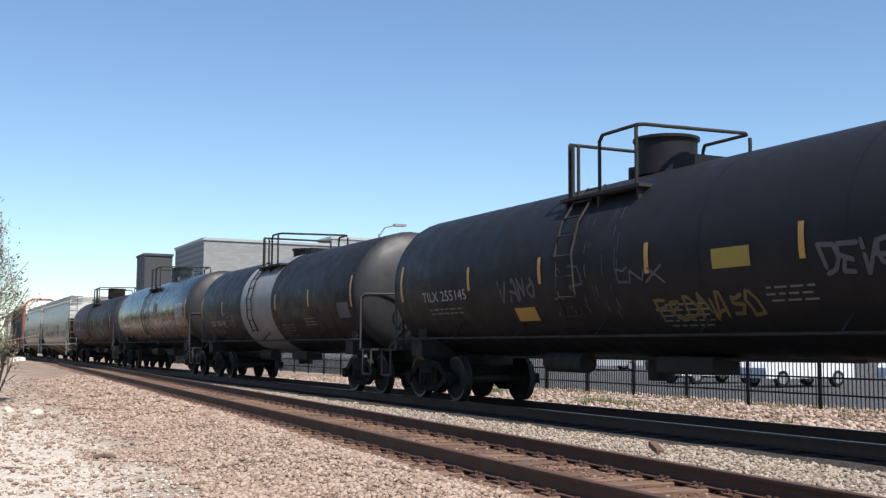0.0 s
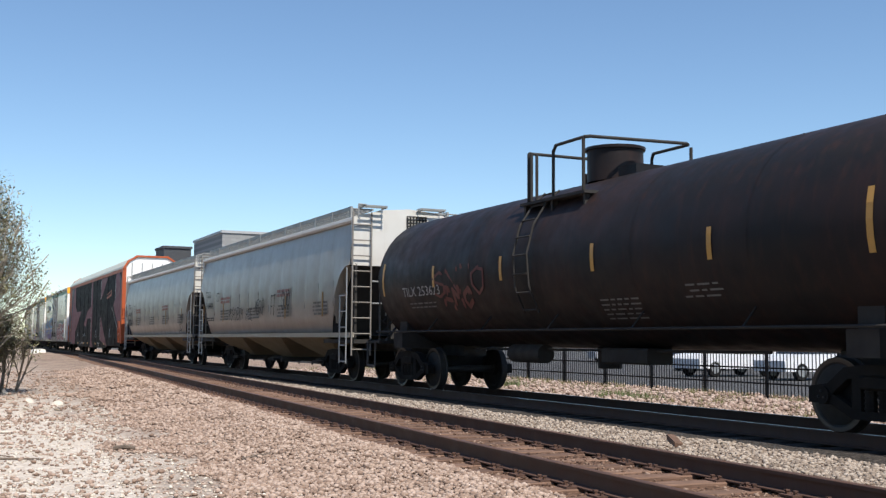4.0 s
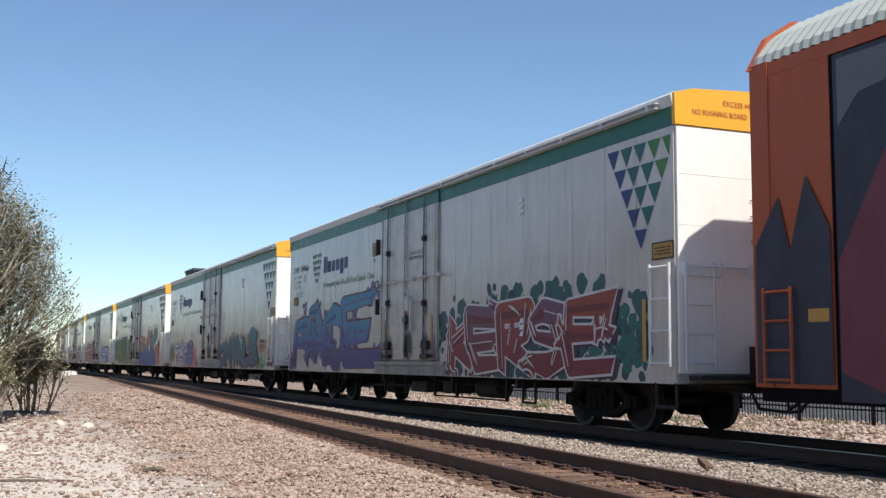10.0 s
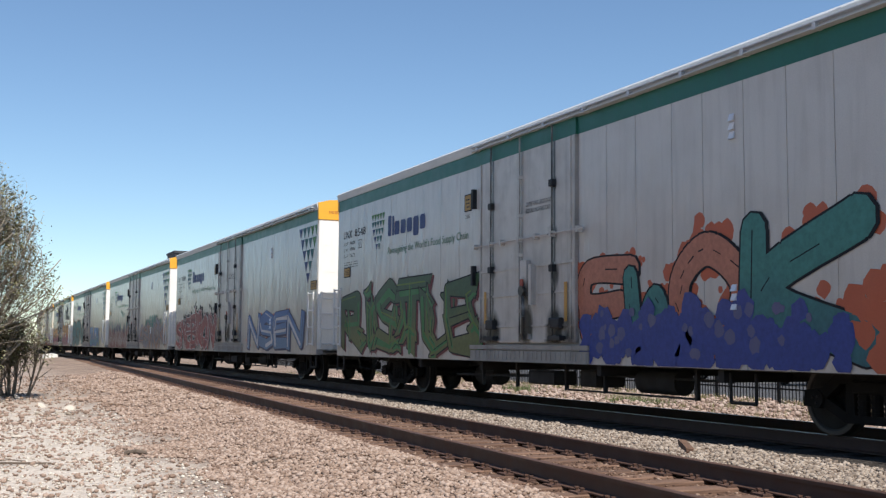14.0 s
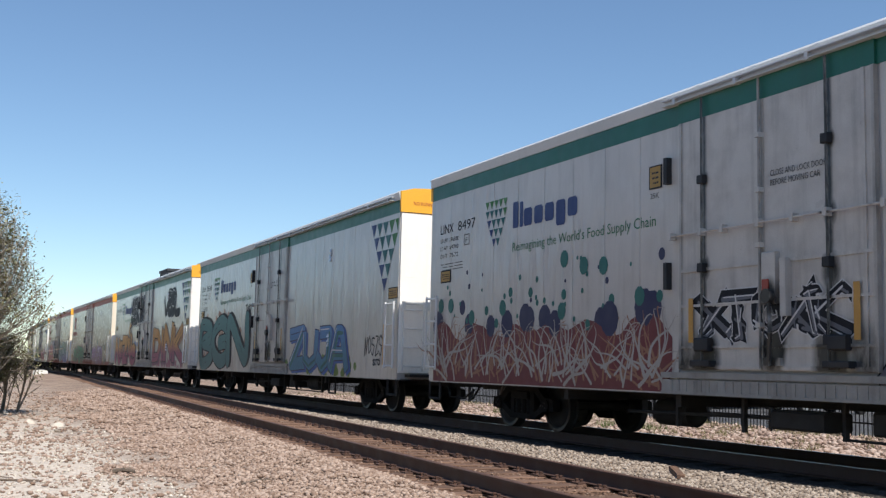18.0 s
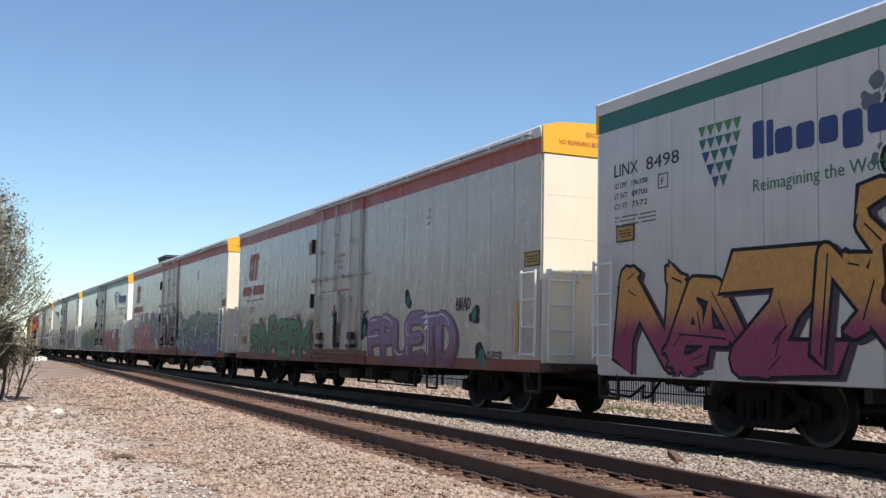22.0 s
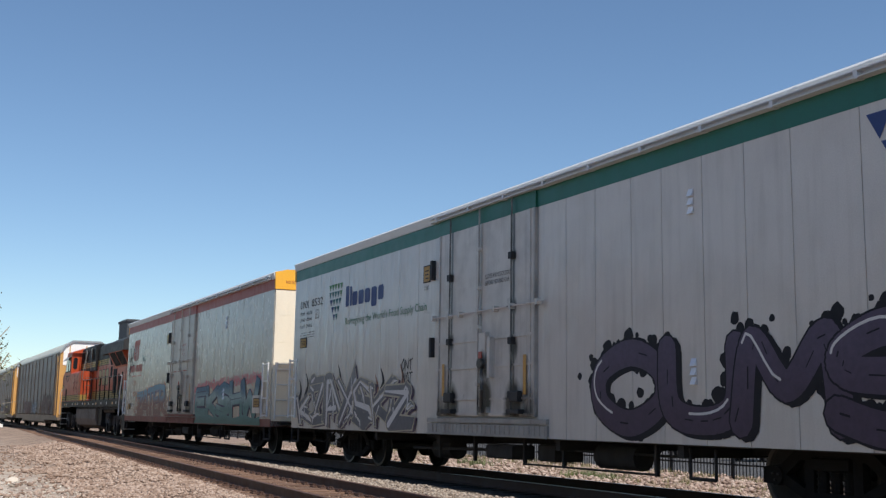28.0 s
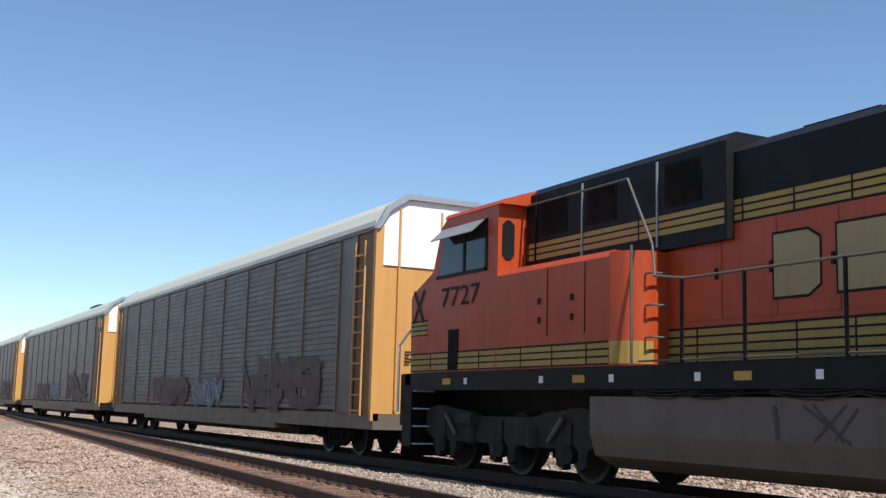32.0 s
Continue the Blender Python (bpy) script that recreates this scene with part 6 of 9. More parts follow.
        part("outlet_gate", shared("gate%g" % yc, lambda yc=yc: Sheet().box(-.95, .95, yc - .6, yc + .6, .40, .54).box(-1.15, -.95, yc - .3, yc + .3, .42, .5).mesh("outlet_gate", UNDER)), None, bb)
    # sloped end sheets and end frame
    sl = Sheet()
    for sg in (-1, 1):
        sl.add([(-1.4, sg * (HH - .15), 3.0), (1.4, sg * (HH - .15), 3.0), (1.4, sg * (HH - 1.4), 1.2), (-1.4, sg * (HH - 1.4), 1.2)], [(0, 1, 2, 3)])
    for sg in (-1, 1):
        # a black curved sheet stands in for the shade inside the end recess
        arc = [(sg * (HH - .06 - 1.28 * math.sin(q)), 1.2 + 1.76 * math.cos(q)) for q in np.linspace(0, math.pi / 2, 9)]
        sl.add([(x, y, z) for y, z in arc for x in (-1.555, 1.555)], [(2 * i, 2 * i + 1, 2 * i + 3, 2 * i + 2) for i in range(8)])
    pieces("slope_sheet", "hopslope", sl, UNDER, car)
    f = Sheet()
    f.box(-.25, .25, -HH - .3, HH + .3, .82, 1.12)
    for sg in (-1, 1):
        y0, y1 = sorted((sg * (HH - 2.2), sg * (HH + .1)))
        f.box(-1.5, 1.5, y0, y1, 1.0, 1.1)
        for x in (-1.45, 1.4):
            f.box(x, x + .06, min(sg * (HH - .06), sg * HH), max(sg * (HH - .06), sg * HH), 1.1, 3.0)
        f.run([(-.1, 1.1), (.1, 1.1), (.1, 2.9), (-.1, 2.9)], min(sg * (HH - .9), sg * (HH - 1.0)), max(sg * (HH - .9), sg * (HH - 1.0)))
    part("underframe", shared("hopframe", lambda: f.mesh("underframe", UNDER)), None, car)
    for sg in (-1, 1):
        ye = sg * (HH + .08)
        l = Sheet()
        for x in (-1.55, -1.05):
            l.cyl((x, ye, .7), (x, ye, 4.3), .022, 6)
        for i in range(10):
            l.cyl((-1.55, ye, .85 + .39 * i), (-1.05, ye, .85 + .39 * i), .017, 6)
        for x in (1.05, 1.55):
            l.cyl((x, ye, .7), (x, ye, 4.3), .022, 6)
        for i in range(10):
            l.cyl((1.05, ye, .85 + .39 * i), (1.55, ye, .85 + .39 * i), .017, 6)
        part("end_ladder", l, HOPRAIL, car, smooth=40)
        g = Sheet()
        g.tube([(-1.05, ye, 2.55), (1.05, ye, 2.55)], .02)
        g.tube([(-1.05, ye, 2.0), (.3, ye, 2.0)], .018)
        g.tube([(-1.63, sg * (HH - .1), .5), (-1.63, sg * (HH - .1), 2.9)], .018)
        g.tube([(-1.63, sg * (HH - .6), .5), (-1.63, sg * (HH - .6), 2.2)], .018)
        for z in (.55, .95, 1.4, 1.8, 2.2):
            g.tube([(-1.63, sg * (HH - .1), z), (-1.63, sg * (HH - .6), z)], .016)
        part("grab_iron", g, GALV, car, smooth=40)
    bw = Sheet()
    ye = -HH - .15
    for i in range(14):
        t, t2 = math.tau * i / 14, math.tau * (i + 1) / 14
        bw.cyl((-.45 + .24 * math.cos(t), ye, 2.1 + .24 * math.sin(t)), (-.45 + .24 * math.cos(t2), ye, 2.1 + .24 * math.sin(t2)), .022, 5)
    for i in range(5):
        t = math.tau * i / 5
        bw.cyl((-.45, ye, 2.1), (-.45 + .24 * math.cos(t), ye, 2.1 + .24 * math.sin(t)), .016, 5)
    bw.box(-.62, -.28, ye + .02, ye + .16, 1.7, 2.35)
    part("hand_wheel", shared("hopwheel", lambda: bw.mesh("hand_wheel", GALV, 40)), None, car)
    # marks
    x = -1.628
    t = Sheet()
    lettering(t, "TILX", 15.75 - HH, 2.62, .24, x, .75)
    lettering(t, number, 15.75 - HH, 2.2, .24, x, 1.15)
    bars(t, 14.4 - HH, 15.6 - HH, 1.75, 1.9, 2, x, rng)
    for a_, b_, c_, d_ in ((13.7, 13.72, 2.45, 2.75), (13.98, 14.0, 2.45, 2.75), (13.7, 14.0, 2.45, 2.47), (13.7, 14.0, 2.73, 2.75)):
        t.flat([(b_ - HH, c_), (b_ - HH, d_), (a_ - HH, d_), (a_ - HH, c_)], x)
    part("lettering", t, INK, car)
    rd = Sheet()
    for a in (5.0, 12.1):
        bars(rd, a - HH, a + 1.3 - HH, 2.35, 2.6, 2, x, rng, .3)
    part("red_print", rd, FADED_RED, car)
    bk = Sheet()
    for a in (1.6, 5.0, 8.2, 12.2):
        bars(bk, a - HH, a + 1.2 - HH, 1.75, 2.15, 4, x, rng)
    part("small_print", bk, FADED_INK, car)
    am = Sheet()
    for a in (1.9, 5.3, 12.9, 16.0):
        am.flat([(a + .12 - HH, 1.7), (a + .12 - HH, 2.35), (a - HH, 2.35), (a - HH, 1.7)], x - .006)
    pieces("amber_strip", "hopamber", am, RUSTAMBER, car)
    for y in (-5.83, 5.83):
        truck(car, y)
    coupler(car, -HH, -1)
    coupler(car, HH, 1)
    return car


rh = random.Random(91)
c = covered_hopper(77.05, "540404", "grey covered hopper with roof walks and black tags", rh)
scrawl(c, HH, -1.632, "POPDERM", 10.2, 12.1, 1.75, 2.1, INK, rh, .018)
scrawl(c, HH, -1.632, "HZE", 9.0, 9.85, 1.72, 2.05, INK, rh, .018)
scrawl(c, HH, -1.632, "MEGUP", 7.6, 8.7, 1.9, 2.3, INK, rh, .022)
scrawl(c, HH, -1.632, "FT", 6.4, 6.9, 1.85, 2.35, INK, rh, .022)
scrawl(c, HH, -1.632, "GUO", 4.9, 5.8, 2.0, 2.45, INK, rh, .022)
c = covered_hopper(95.39, "540435", "grey covered hopper with rusty amber marks", rh)
scrawl(c, HH, -1.632, "AZKENX", 14.75, 15.7, 1.78, 2.05, INK, rh, .03)
scrawl(c, HH, -1.632, "EBS", 1.62, 2.3, 1.42, 2.0, INK, rh, .024)


# ---- auto racks ----
AL = 25.65
AH = AL / 2
MAUVE = paint("mauve_sprayed_panel", (0.18, 0.040, 0.058), 0.55, (0.08, 0.025, 0.035), 0.4)
PANELBLACK = paint("matt_black_sprayed_panel", (0.0055, 0.0045, 0.008), 0.55, (0.012, 0.011, 0.013), 0.3)
PANELBLACK.node_tree.nodes["Principled BSDF"].inputs["Specular IOR Level"].default_value = 0.06
PALETAG = paint("pale_blue_tag_paint", (0.34, 0.42, 0.46), 0.6, (0.2, 0.24, 0.27), 0.3)
RACKORANGE = paint("orange_rack_paint", (0.42, 0.085, 0.022), 0.5, (0.15, 0.05, 0.03), 0.35)
RACKROOF = paint("pale_green_roof_sheet", (0.40, 0.42, 0.38), 0.5, (0.2, 0.19, 0.16), 0.25)
ZINC = paint("zinc_panel", (0.24, 0.24, 0.235), 0.5, (0.1, 0.09, 0.08), 0.4, metal=0.3)
RACKSIDE = paint("dusty_brown_perforated_panel", (0.14, 0.112, 0.092), 0.42, (0.22, 0.175, 0.14), 0.55, scale=0.7)
RACKDUST = paint("pale_dusty_tan_panel", (0.26, 0.205, 0.165), 0.42, (0.13, 0.105, 0.085), 0.5, scale=0.7)
RACKTAN = paint("rusty_tan_post", (0.27, 0.18, 0.12), 0.55, (0.13, 0.08, 0.05), 0.5)
# Darker copy of the rack yellow: the side's shade is in the colour.
RACKSHADED = paint("shaded_yellow_panel", (0.24, 0.125, 0.05), 0.55, (0.10, 0.06, 0.035), 0.5)
RACKYELLOW = paint("yellow_rack_paint", (0.60, 0.32, 0.095), 0.5, (0.30, 0.17, 0.07), 0.4)
RACKROSE = paint("dull_rose_overspray", (0.13, 0.065, 0.058), 0.6, (0.08, 0.055, 0.045), 0.6)
GRIMEBROWN = paint("grimy_brown_spray", (0.09, 0.072, 0.062), 0.6, (0.13, 0.10, 0.08), 0.6)
RACKBLUE = paint("pale_blue_overspray", (0.16, 0.22, 0.27), 0.6, (0.1, 0.1, 0.1), 0.5)


def rack_roof(h0, h1, mat):
    s = Sheet()
    n = 300
    prof = [(-1.58, h0), (-1.55, h0 + .12), (-1.30, h0 + (h1 - h0) * .55), (-.85, h1 - .05), (0, h1), (.85, h1 - .05), (1.30, h0 + (h1 - h0) * .55), (1.55, h0 + .12), (1.58, h0)]
    k = len(prof)
    for j in range(n + 1):
        y = -AH + .05 + (AL - .1) * j / n
        o = .014 if j % 2 else 0
        s.v += [(x * (1 + o * .6), y, z + o) for x, z in prof]
    for j in range(n):
        s.f += [(j * k + i, j * k + i + 1, (j + 1) * k + i + 1, (j + 1) * k + i) for i in range(k - 1)]
    s.f += [tuple(range(k)), tuple(range(n * k, (n + 1) * k))]
    return s.mesh("roof", mat)


def rack_end(h0, h1, mat, x0=-1.55):
    s = Sheet()
    s.run([(-1.5, .95), (1.5, .95), (1.5, h0), (1.25, h0 + (h1 - h0) * .55), (.82, h1 - .08), (0, h1 - .03), (-.82, h1 - .08), (-1.25, h0 + (h1 - h0) * .55), (-1.5, h0)], -.06, .06)
    return s.mesh("end_door", mat)


def rack_base(car, frame_mat, h0):
    f = Sheet()
    f.box(-1.5, 1.5, -AH, AH, .62, .95)
    f.box(-.35, .35, -AH - .5, AH + .5, .70, .95)
    f.box(-1.56, 1.56, -AH * .55, AH * .55, .50, .64)
    part("deck", f, frame_mat, car)
    for y in (-9.75, 9.75):
        truck(car, y)
    coupler(car, -AH - .25, -1)
    coupler(car, AH + .25, 1)


# the tagged rack
AL = 26.2
AH = AL / 2
BLUEGREY = paint("slate_blue_overspray", (0.030, 0.032, 0.050), 0.55, (0.06, 0.05, 0.06), 0.4)
h0, h1 = 4.98, 5.72
car = vehicle("auto_rack", 113.77, AL, "auto rack with black and mauve sprayed sides", "auto rack", "auto racks of the train", .38)
part("roof", rack_roof(h0, h1, RACKROOF), None, car)
rack_base(car, PANELBLACK, h0)
X = -1.56
posts = [0.35, 2.58, 5.6, 8.6, 10.7, 12.75, 15.0, 17.15, 19.5, 21.95, 24.75]
for a, b in zip(posts, posts[1:]):
    for sx in (-1, 1):
        p = Sheet().box(min(sx * 1.56, sx * 1.50), max(sx * 1.56, sx * 1.50), a + .02 - AH, b - .02 - AH, .64, 4.80)
        part("side_panel", p, PANELBLACK, car)
for a in posts:
    for sx in (-1, 1):
        part("side_post", Sheet().box(min(sx * 1.575, sx * 1.48), max(sx * 1.575, sx * 1.48), a - .03 - AH, a + .03 - AH, .64, 4.9), PANELBLACK, car)
part("top_rail", Sheet().box(-1.59, -1.5, -AH + .36, AH - .36, 4.80, 4.975).box(1.5, 1.59, -AH + .36, AH - .36, 4.80, 4.975), RACKORANGE, car)
for sg in (-1, 1):
    for sx in (-1, 1):
        part("corner_post", Sheet().box(min(sx * 1.60, sx * 1.40), max(sx * 1.60, sx * 1.40), min(sg * AH, sg * (AH - .34)), max(sg * AH, sg * (AH - .34)), .8, 5.0), RACKORANGE, car)
    part("roof_trim", Sheet().run([(-1.62, 4.95), (-1.34, 5.42), (-.87, 5.72), (.87, 5.72), (1.34, 5.42), (1.62, 4.95), (1.5, 4.95), (1.25, 5.36), (.82, 5.62), (-.82, 5.62), (-1.25, 5.36), (-1.5, 4.95)], sg * AH - .05, sg * AH + .05), RACKORANGE, car)
    d = part("end_door", rack_end(h0, h1, RACKORANGE), None, car, at=pose(0, sg * (AH - .12), 0))
    part("door_panel", Sheet().box(-1.45, -.95, sg * .07 - .02, sg * .07 + .02, 1.0, 4.2), ZINC, d)
    part("door_top", Sheet().run([(-1.45, 4.22), (1.45, 4.22), (1.45, 5.0), (1.2, 5.36), (.8, 5.6), (-.8, 5.6), (-1.2, 5.36), (-1.45, 5.0)], sg * .075 - .015, sg * .075 + .015), LITWHITE, d)
    for x in (-1.1, -.55, 0, .55, 1.1):
        part("door_rod", Sheet().cyl((x, sg * .12, 1.0), (x, sg * .12, 5.3), .03, 6), GALV, d)
    ladder(car, -1.66, sg * (AH - .75), sg * (AH - .25), .9, 2.0, 4, RACKORANGE)


def poly(name, pts, mat, out, label=""):
    return part(name, Sheet().flat([(u - .2 - AH, z) for u, z in pts], X - out), mat, car, label)


lab = "mauve part of a huge sprayed letter"
poly("mauve_shape", [(.6, 1.25), (.6, 3.2), (1.5, 4.78), (2.72, 4.78), (2.72, 3.4), (3.55, 3.0), (.9, 1.35)], MAUVE, .02, lab)
poly("slate_shape", [(.58, 1.0), (.58, 4.3), (1.3, 4.78), (1.6, 4.78), (1.5, 4.5)], BLUEGREY, .018, "slate-blue sprayed corner")
poly("mauve_shape", [(6.0, 4.76), (8.75, 4.76), (8.75, 3.45), (7.4, 4.1)], MAUVE, .02, lab)
poly("mauve_shape", [(5.7, .55), (8.75, .95), (8.75, 2.4), (7.2, 1.4)], MAUVE, .02, lab)
poly("mauve_shape", [(12.8, .55), (13.45, .55), (13.45, 4.76), (12.8, 4.76)], MAUVE, .02, lab)
poly("mauve_shape", [(13.4, 2.4), (13.4, 3.2), (15.3, 2.9), (17.2, 2.0), (16.0, 1.85), (15.2, 2.4)], MAUVE, .025, lab)
poly("mauve_shape", [(22.15, .66), (23.9, .66), (24.9, 1.0), (24.9, 2.3), (23.35, 4.78), (22.45, 4.78), (22.35, 3.42), (21.5, 2.98), (18.8, 2.95), (22.15, 1.55)], MAUVE, .02, lab)
poly("slate_shape", [(24.92, .66), (24.92, 4.78), (23.3, 4.78), (24.86, 2.3), (24.86, 1.0), (23.9, .66)], BLUEGREY, .018, "slate-blue sprayed corner")
poly("grey_scrub", [(24.85, 3.9), (24.85, 4.72), (23.9, 4.72), (24.1, 4.3), (24.5, 4.25)], GREYSPRAY, .024, "patch of grey paint roller marks")
for sx in (-1, 1):
    part("corner_panel", Sheet().box(min(sx * 1.585, sx * 1.49), max(sx * 1.585, sx * 1.49), 24.78 - AH, AH - .30, .8, 4.98), RACKORANGE, car, "orange corner panel with slate-blue overspray")
poly("slate_shape", [(25.0, .85), (26.35, .85), (26.35, 2.6), (25.9, 3.2), (25.7, 2.5), (25.4, 3.4), (25.0, 2.7)], BLUEGREY, .046, "slate-blue sprayed foot of the corner")
poly("emblem_trim", [(25.05, 1.6), (25.4, 1.6), (25.4, 1.76), (25.05, 1.76)], AMBER, .05)
poly("mauve_shape", [(12.0, .5), (13.6, .5), (13.3, .95), (12.8, .95)], MAUVE, .03, lab)
wl = Sheet()
for u, z0, z1 in ((2.85, 3.42, 4.62), (8.85, 3.5, 4.68), (8.85, 1.0, 2.4), (13.5, 3.3, 4.6), (13.5, 1.2, 2.5)):
    z = z0
    while z < z1:
        dz = rh.uniform(.15, .4)
        wl.flat([(u - AH - .2, z), (u - AH - .2, min(z1, z + dz)), (u - .09 - AH - .2, min(z1, z + dz - .02)), (u - .09 - AH - .2, z)], X - .03)
        z += dz + rh.uniform(.01, .08)
for i in range(12):
    a = 4.1 - 3.1 * i / 12
    z = 2.9 - 1.65 * i / 12
    wl.flat([(a - AH - .2, z), (a - .2 - AH - .2, z - .04), (a - .22 - AH - .2, z - .1), (a - .05 - AH - .2, z - .06)], X - .03)
pieces("white_edge", "rackedge", wl, WSPRAY, car)
scrawl(car, AH, X - .02, "ZODAZ", 20.0, 20.6, 1.22, 1.42, PALETAG, rh, .013)
scrawl(car, AH, X - .02, "ZKLENOTO", 16.0, 17.3, 1.2, 1.36, PALETAG, rh, .012)
scrawl(car, AH, X - .02, "NOR", 10.3, 10.8, 1.42, 1.62, PALETAG, rh, .012)
scrawl(car, AH, X - .02, "NOR", 4.3, 4.8, 1.42, 1.62, PALETAG, rh, .012)
scrawl(car, AH, X - .02, "ZKOZA", 10.25, 10.8, 1.15, 1.34, PALETAG, rh, .012)
scrawl(car, AH, X - .02, "ZKOZA", 4.25, 4.8, 1.15, 1.34, PALETAG, rh, .012)
lg = Sheet()
lg.flat([(6.05 - AH, 3.42), (6.0 - AH, 3.74), (4.15 - AH, 3.92), (4.15 - AH, 3.6), (4.7 - AH, 3.55)], X - .02)
em = part("emblem", lg, RACKORANGE, car, "orange company emblem as a plain shape")
for q in range(4):
    u = 5.9 - .42 * q
    k = Sheet()
    block_shape(k, u - AH, u - .34 - AH, 3.55 + .04 * q, 3.72 + .045 * q, X - .026, .3)
    part("emblem_piece", k, PANELBLACK, em)
cr = Sheet()
for pts in ([(1.0, 1.5), (2.2, 2.2), (3.2, 1.9), (3.9, 1.0)], [(2.2, 2.2), (3.0, 2.6)], [(2.2, 2.2), (1.5, 1.1), (.9, .95)], [(20.9, 1.9), (20.2, 1.3), (19.8, .8)]):
    stroke(cr, [(u - AH, z) for u, z in pts], .007, X - .02, 5)
part("scratch", cr, GREYSPRAY, car, "pale scratches in the black paint", kind="stuff")
tx = Sheet()
lettering(tx, "TTGX", 19.1 - AH, .68, .17, X - .02, .7)
lettering(tx, "694694", 18.1 - AH, .68, .17, X - .02, 1.1)
part("lettering", tx, WHITE_INK, car)
part("lettering", lettering(Sheet(), "TTX", 9.6 - AH, .55, .28, X - .035, .8), WHITE_INK, car)
pl = Sheet()
for u in (6.6, 10.6, 14.6, 16.6, 19.9):
    pl.box(X - .03, X, u - AH, u + .35 - AH, .68, .8)
pieces("amber_strip", "rackamber", pl, AMBER, car)

# the yellow-ended racks behind the engine
AL = 25.65
AH = AL / 2
H0, H1 = 4.86, 5.62
ROOF2 = rack_roof(H0, H1, RACKROOF)
END_Y = rack_end(H0, H1, RACKYELLOW)
edge_ = []
for i in range(28):
    z = 1.0 + .135 * i
    edge_ += [(-1.540, z), (-1.558, z + .02), (-1.554, z + .10), (-1.540, z + .125)]
slat = Sheet().run(edge_ + [(-1.51, edge_[-1][1]), (-1.51, 1.0)], 0, 2.19)
SLATS = [slat.mesh("perforated_panel", m) for m in (RACKSIDE, RACKDUST, RACKDUST)]
POST2 = Sheet().box(-1.585, -1.50, -.03, .03, .95, 4.86).mesh("side_post", RACKTAN)
for i in range(3):
    car = vehicle("auto_rack", 432.25 + 28.55 * i, AL, ("dusty brown auto rack with yellow ends", "pale dusty tan auto rack with yellow ends", "pale dusty tan auto rack with yellow ends")[i], "auto rack", "auto racks of the train", .38)
    part("roof", ROOF2, None, car)
    rack_base(car, RACKSIDE, H0)
    # Added black block that stands for the shade under the car between the trucks.
    part("low_sill", Sheet().box(-1.1, 1.1, -7.6, 7.6, .36, .56), UNDER, car)
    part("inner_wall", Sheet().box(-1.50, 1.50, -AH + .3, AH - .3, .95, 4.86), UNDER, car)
    part("top_rail", Sheet().box(-1.58, 1.58, -AH + .1, AH - .1, 4.78, 4.87), RACKSIDE, car)
    for j in range(10):
        u = 1.9 + 2.2 * j
        part("perforated_panel", SLATS[i], None, car, at=pose(0, u - AH, 0))
        part("side_post", POST2, None, car, at=pose(0, u - AH, 0))
    part("side_post", POST2, None, car, at=pose(0, 23.9 - AH, 0))
    for sg in (-1, 1):
        for sx in (-1, 1):
            y0, y1 = sorted((sg * AH, sg * (AH - .12)))
            part("corner_post", Sheet().box(min(sx * 1.56, sx * 1.38), max(sx * 1.56, sx * 1.38), y0, y1, .8, 4.88), RACKYELLOW, car)
            y0, y1 = sorted((sg * (AH - 1.0), sg * (AH - 1.9)))
            part("end_panel", Sheet().box(min(sx * 1.55, sx * 1.49), max(sx * 1.55, sx * 1.49), y0, y1, .95, 4.86), RACKSIDE, car)
            y0, y1 = sorted((sg * (AH - .14), sg * (AH - .98)))
            part("corner_panel", Sheet().box(min(sx * 1.52, sx * 1.47), max(sx * 1.52, sx * 1.47), y0, y1, .95, 4.86), RACKSHADED, car)
        d = part("end_door", END_Y, None, car, "yellow folding end door", at=pose(0, sg * (AH - .12), 0))
        part("door_top", Sheet().run([(-1.45, 4.05), (1.45, 4.05), (1.45, 4.86), (1.2, 5.24), (.8, 5.5), (-.8, 5.5), (-1.2, 5.24), (-1.45, 4.86)], sg * .075 - .015, sg * .075 + .015), LITWHITE, d)
        for x in (-1.0, 0, 1.0):
            part("door_rod", Sheet().cyl((x, sg * .1, 1.0), (x, sg * .1, 5.3), .03, 6), RACKYELLOW, d)
        part("roof_trim", Sheet().run([(-1.62, 4.8), (-1.34, 5.3), (-.87, 5.62), (.87, 5.62), (1.34, 5.3), (1.62, 4.8), (1.5, 4.8), (1.25, 5.22), (.82, 5.5), (-.82, 5.5), (-1.25, 5.22), (-1.5, 4.8)], sg * AH - .05, sg * AH + .05), GALV, car)
        la = Sheet()
        for u in (.45, .95):
            la.box(-1.62, -1.585, sg * (AH - u) - .02, sg * (AH - u) + .02, .9, 4.6)
        for k in range(11):
            la.cyl((-1.6, sg * (AH - .45), 1.0 + .33 * k), (-1.6, sg * (AH - .95), 1.0 + .33 * k), .02, 6)
        part("ladder", la, RACKYELLOW, car)
    graffiti(car, AH, -1.575, ("SNODY", "KAZE", "OMNE")[i], 10.6, 13.4, 1.05, 1.75, RACKBLUE, GRIMEBROWN, rh, RACKBLUE, WSPRAY, None, .4, 0, "sharp", RACKBLUE, None, .014)
    graffiti(car, AH, -1.575, ("RUSTO", "BRAM", "TEKN")[i], 14.2, 18.6, 1.0, 1.9, RACKROSE, GRIMEBROWN, rh, None, None, None, .4, 0, "sharp", RACKROSE, GRIMEBROWN, .012)
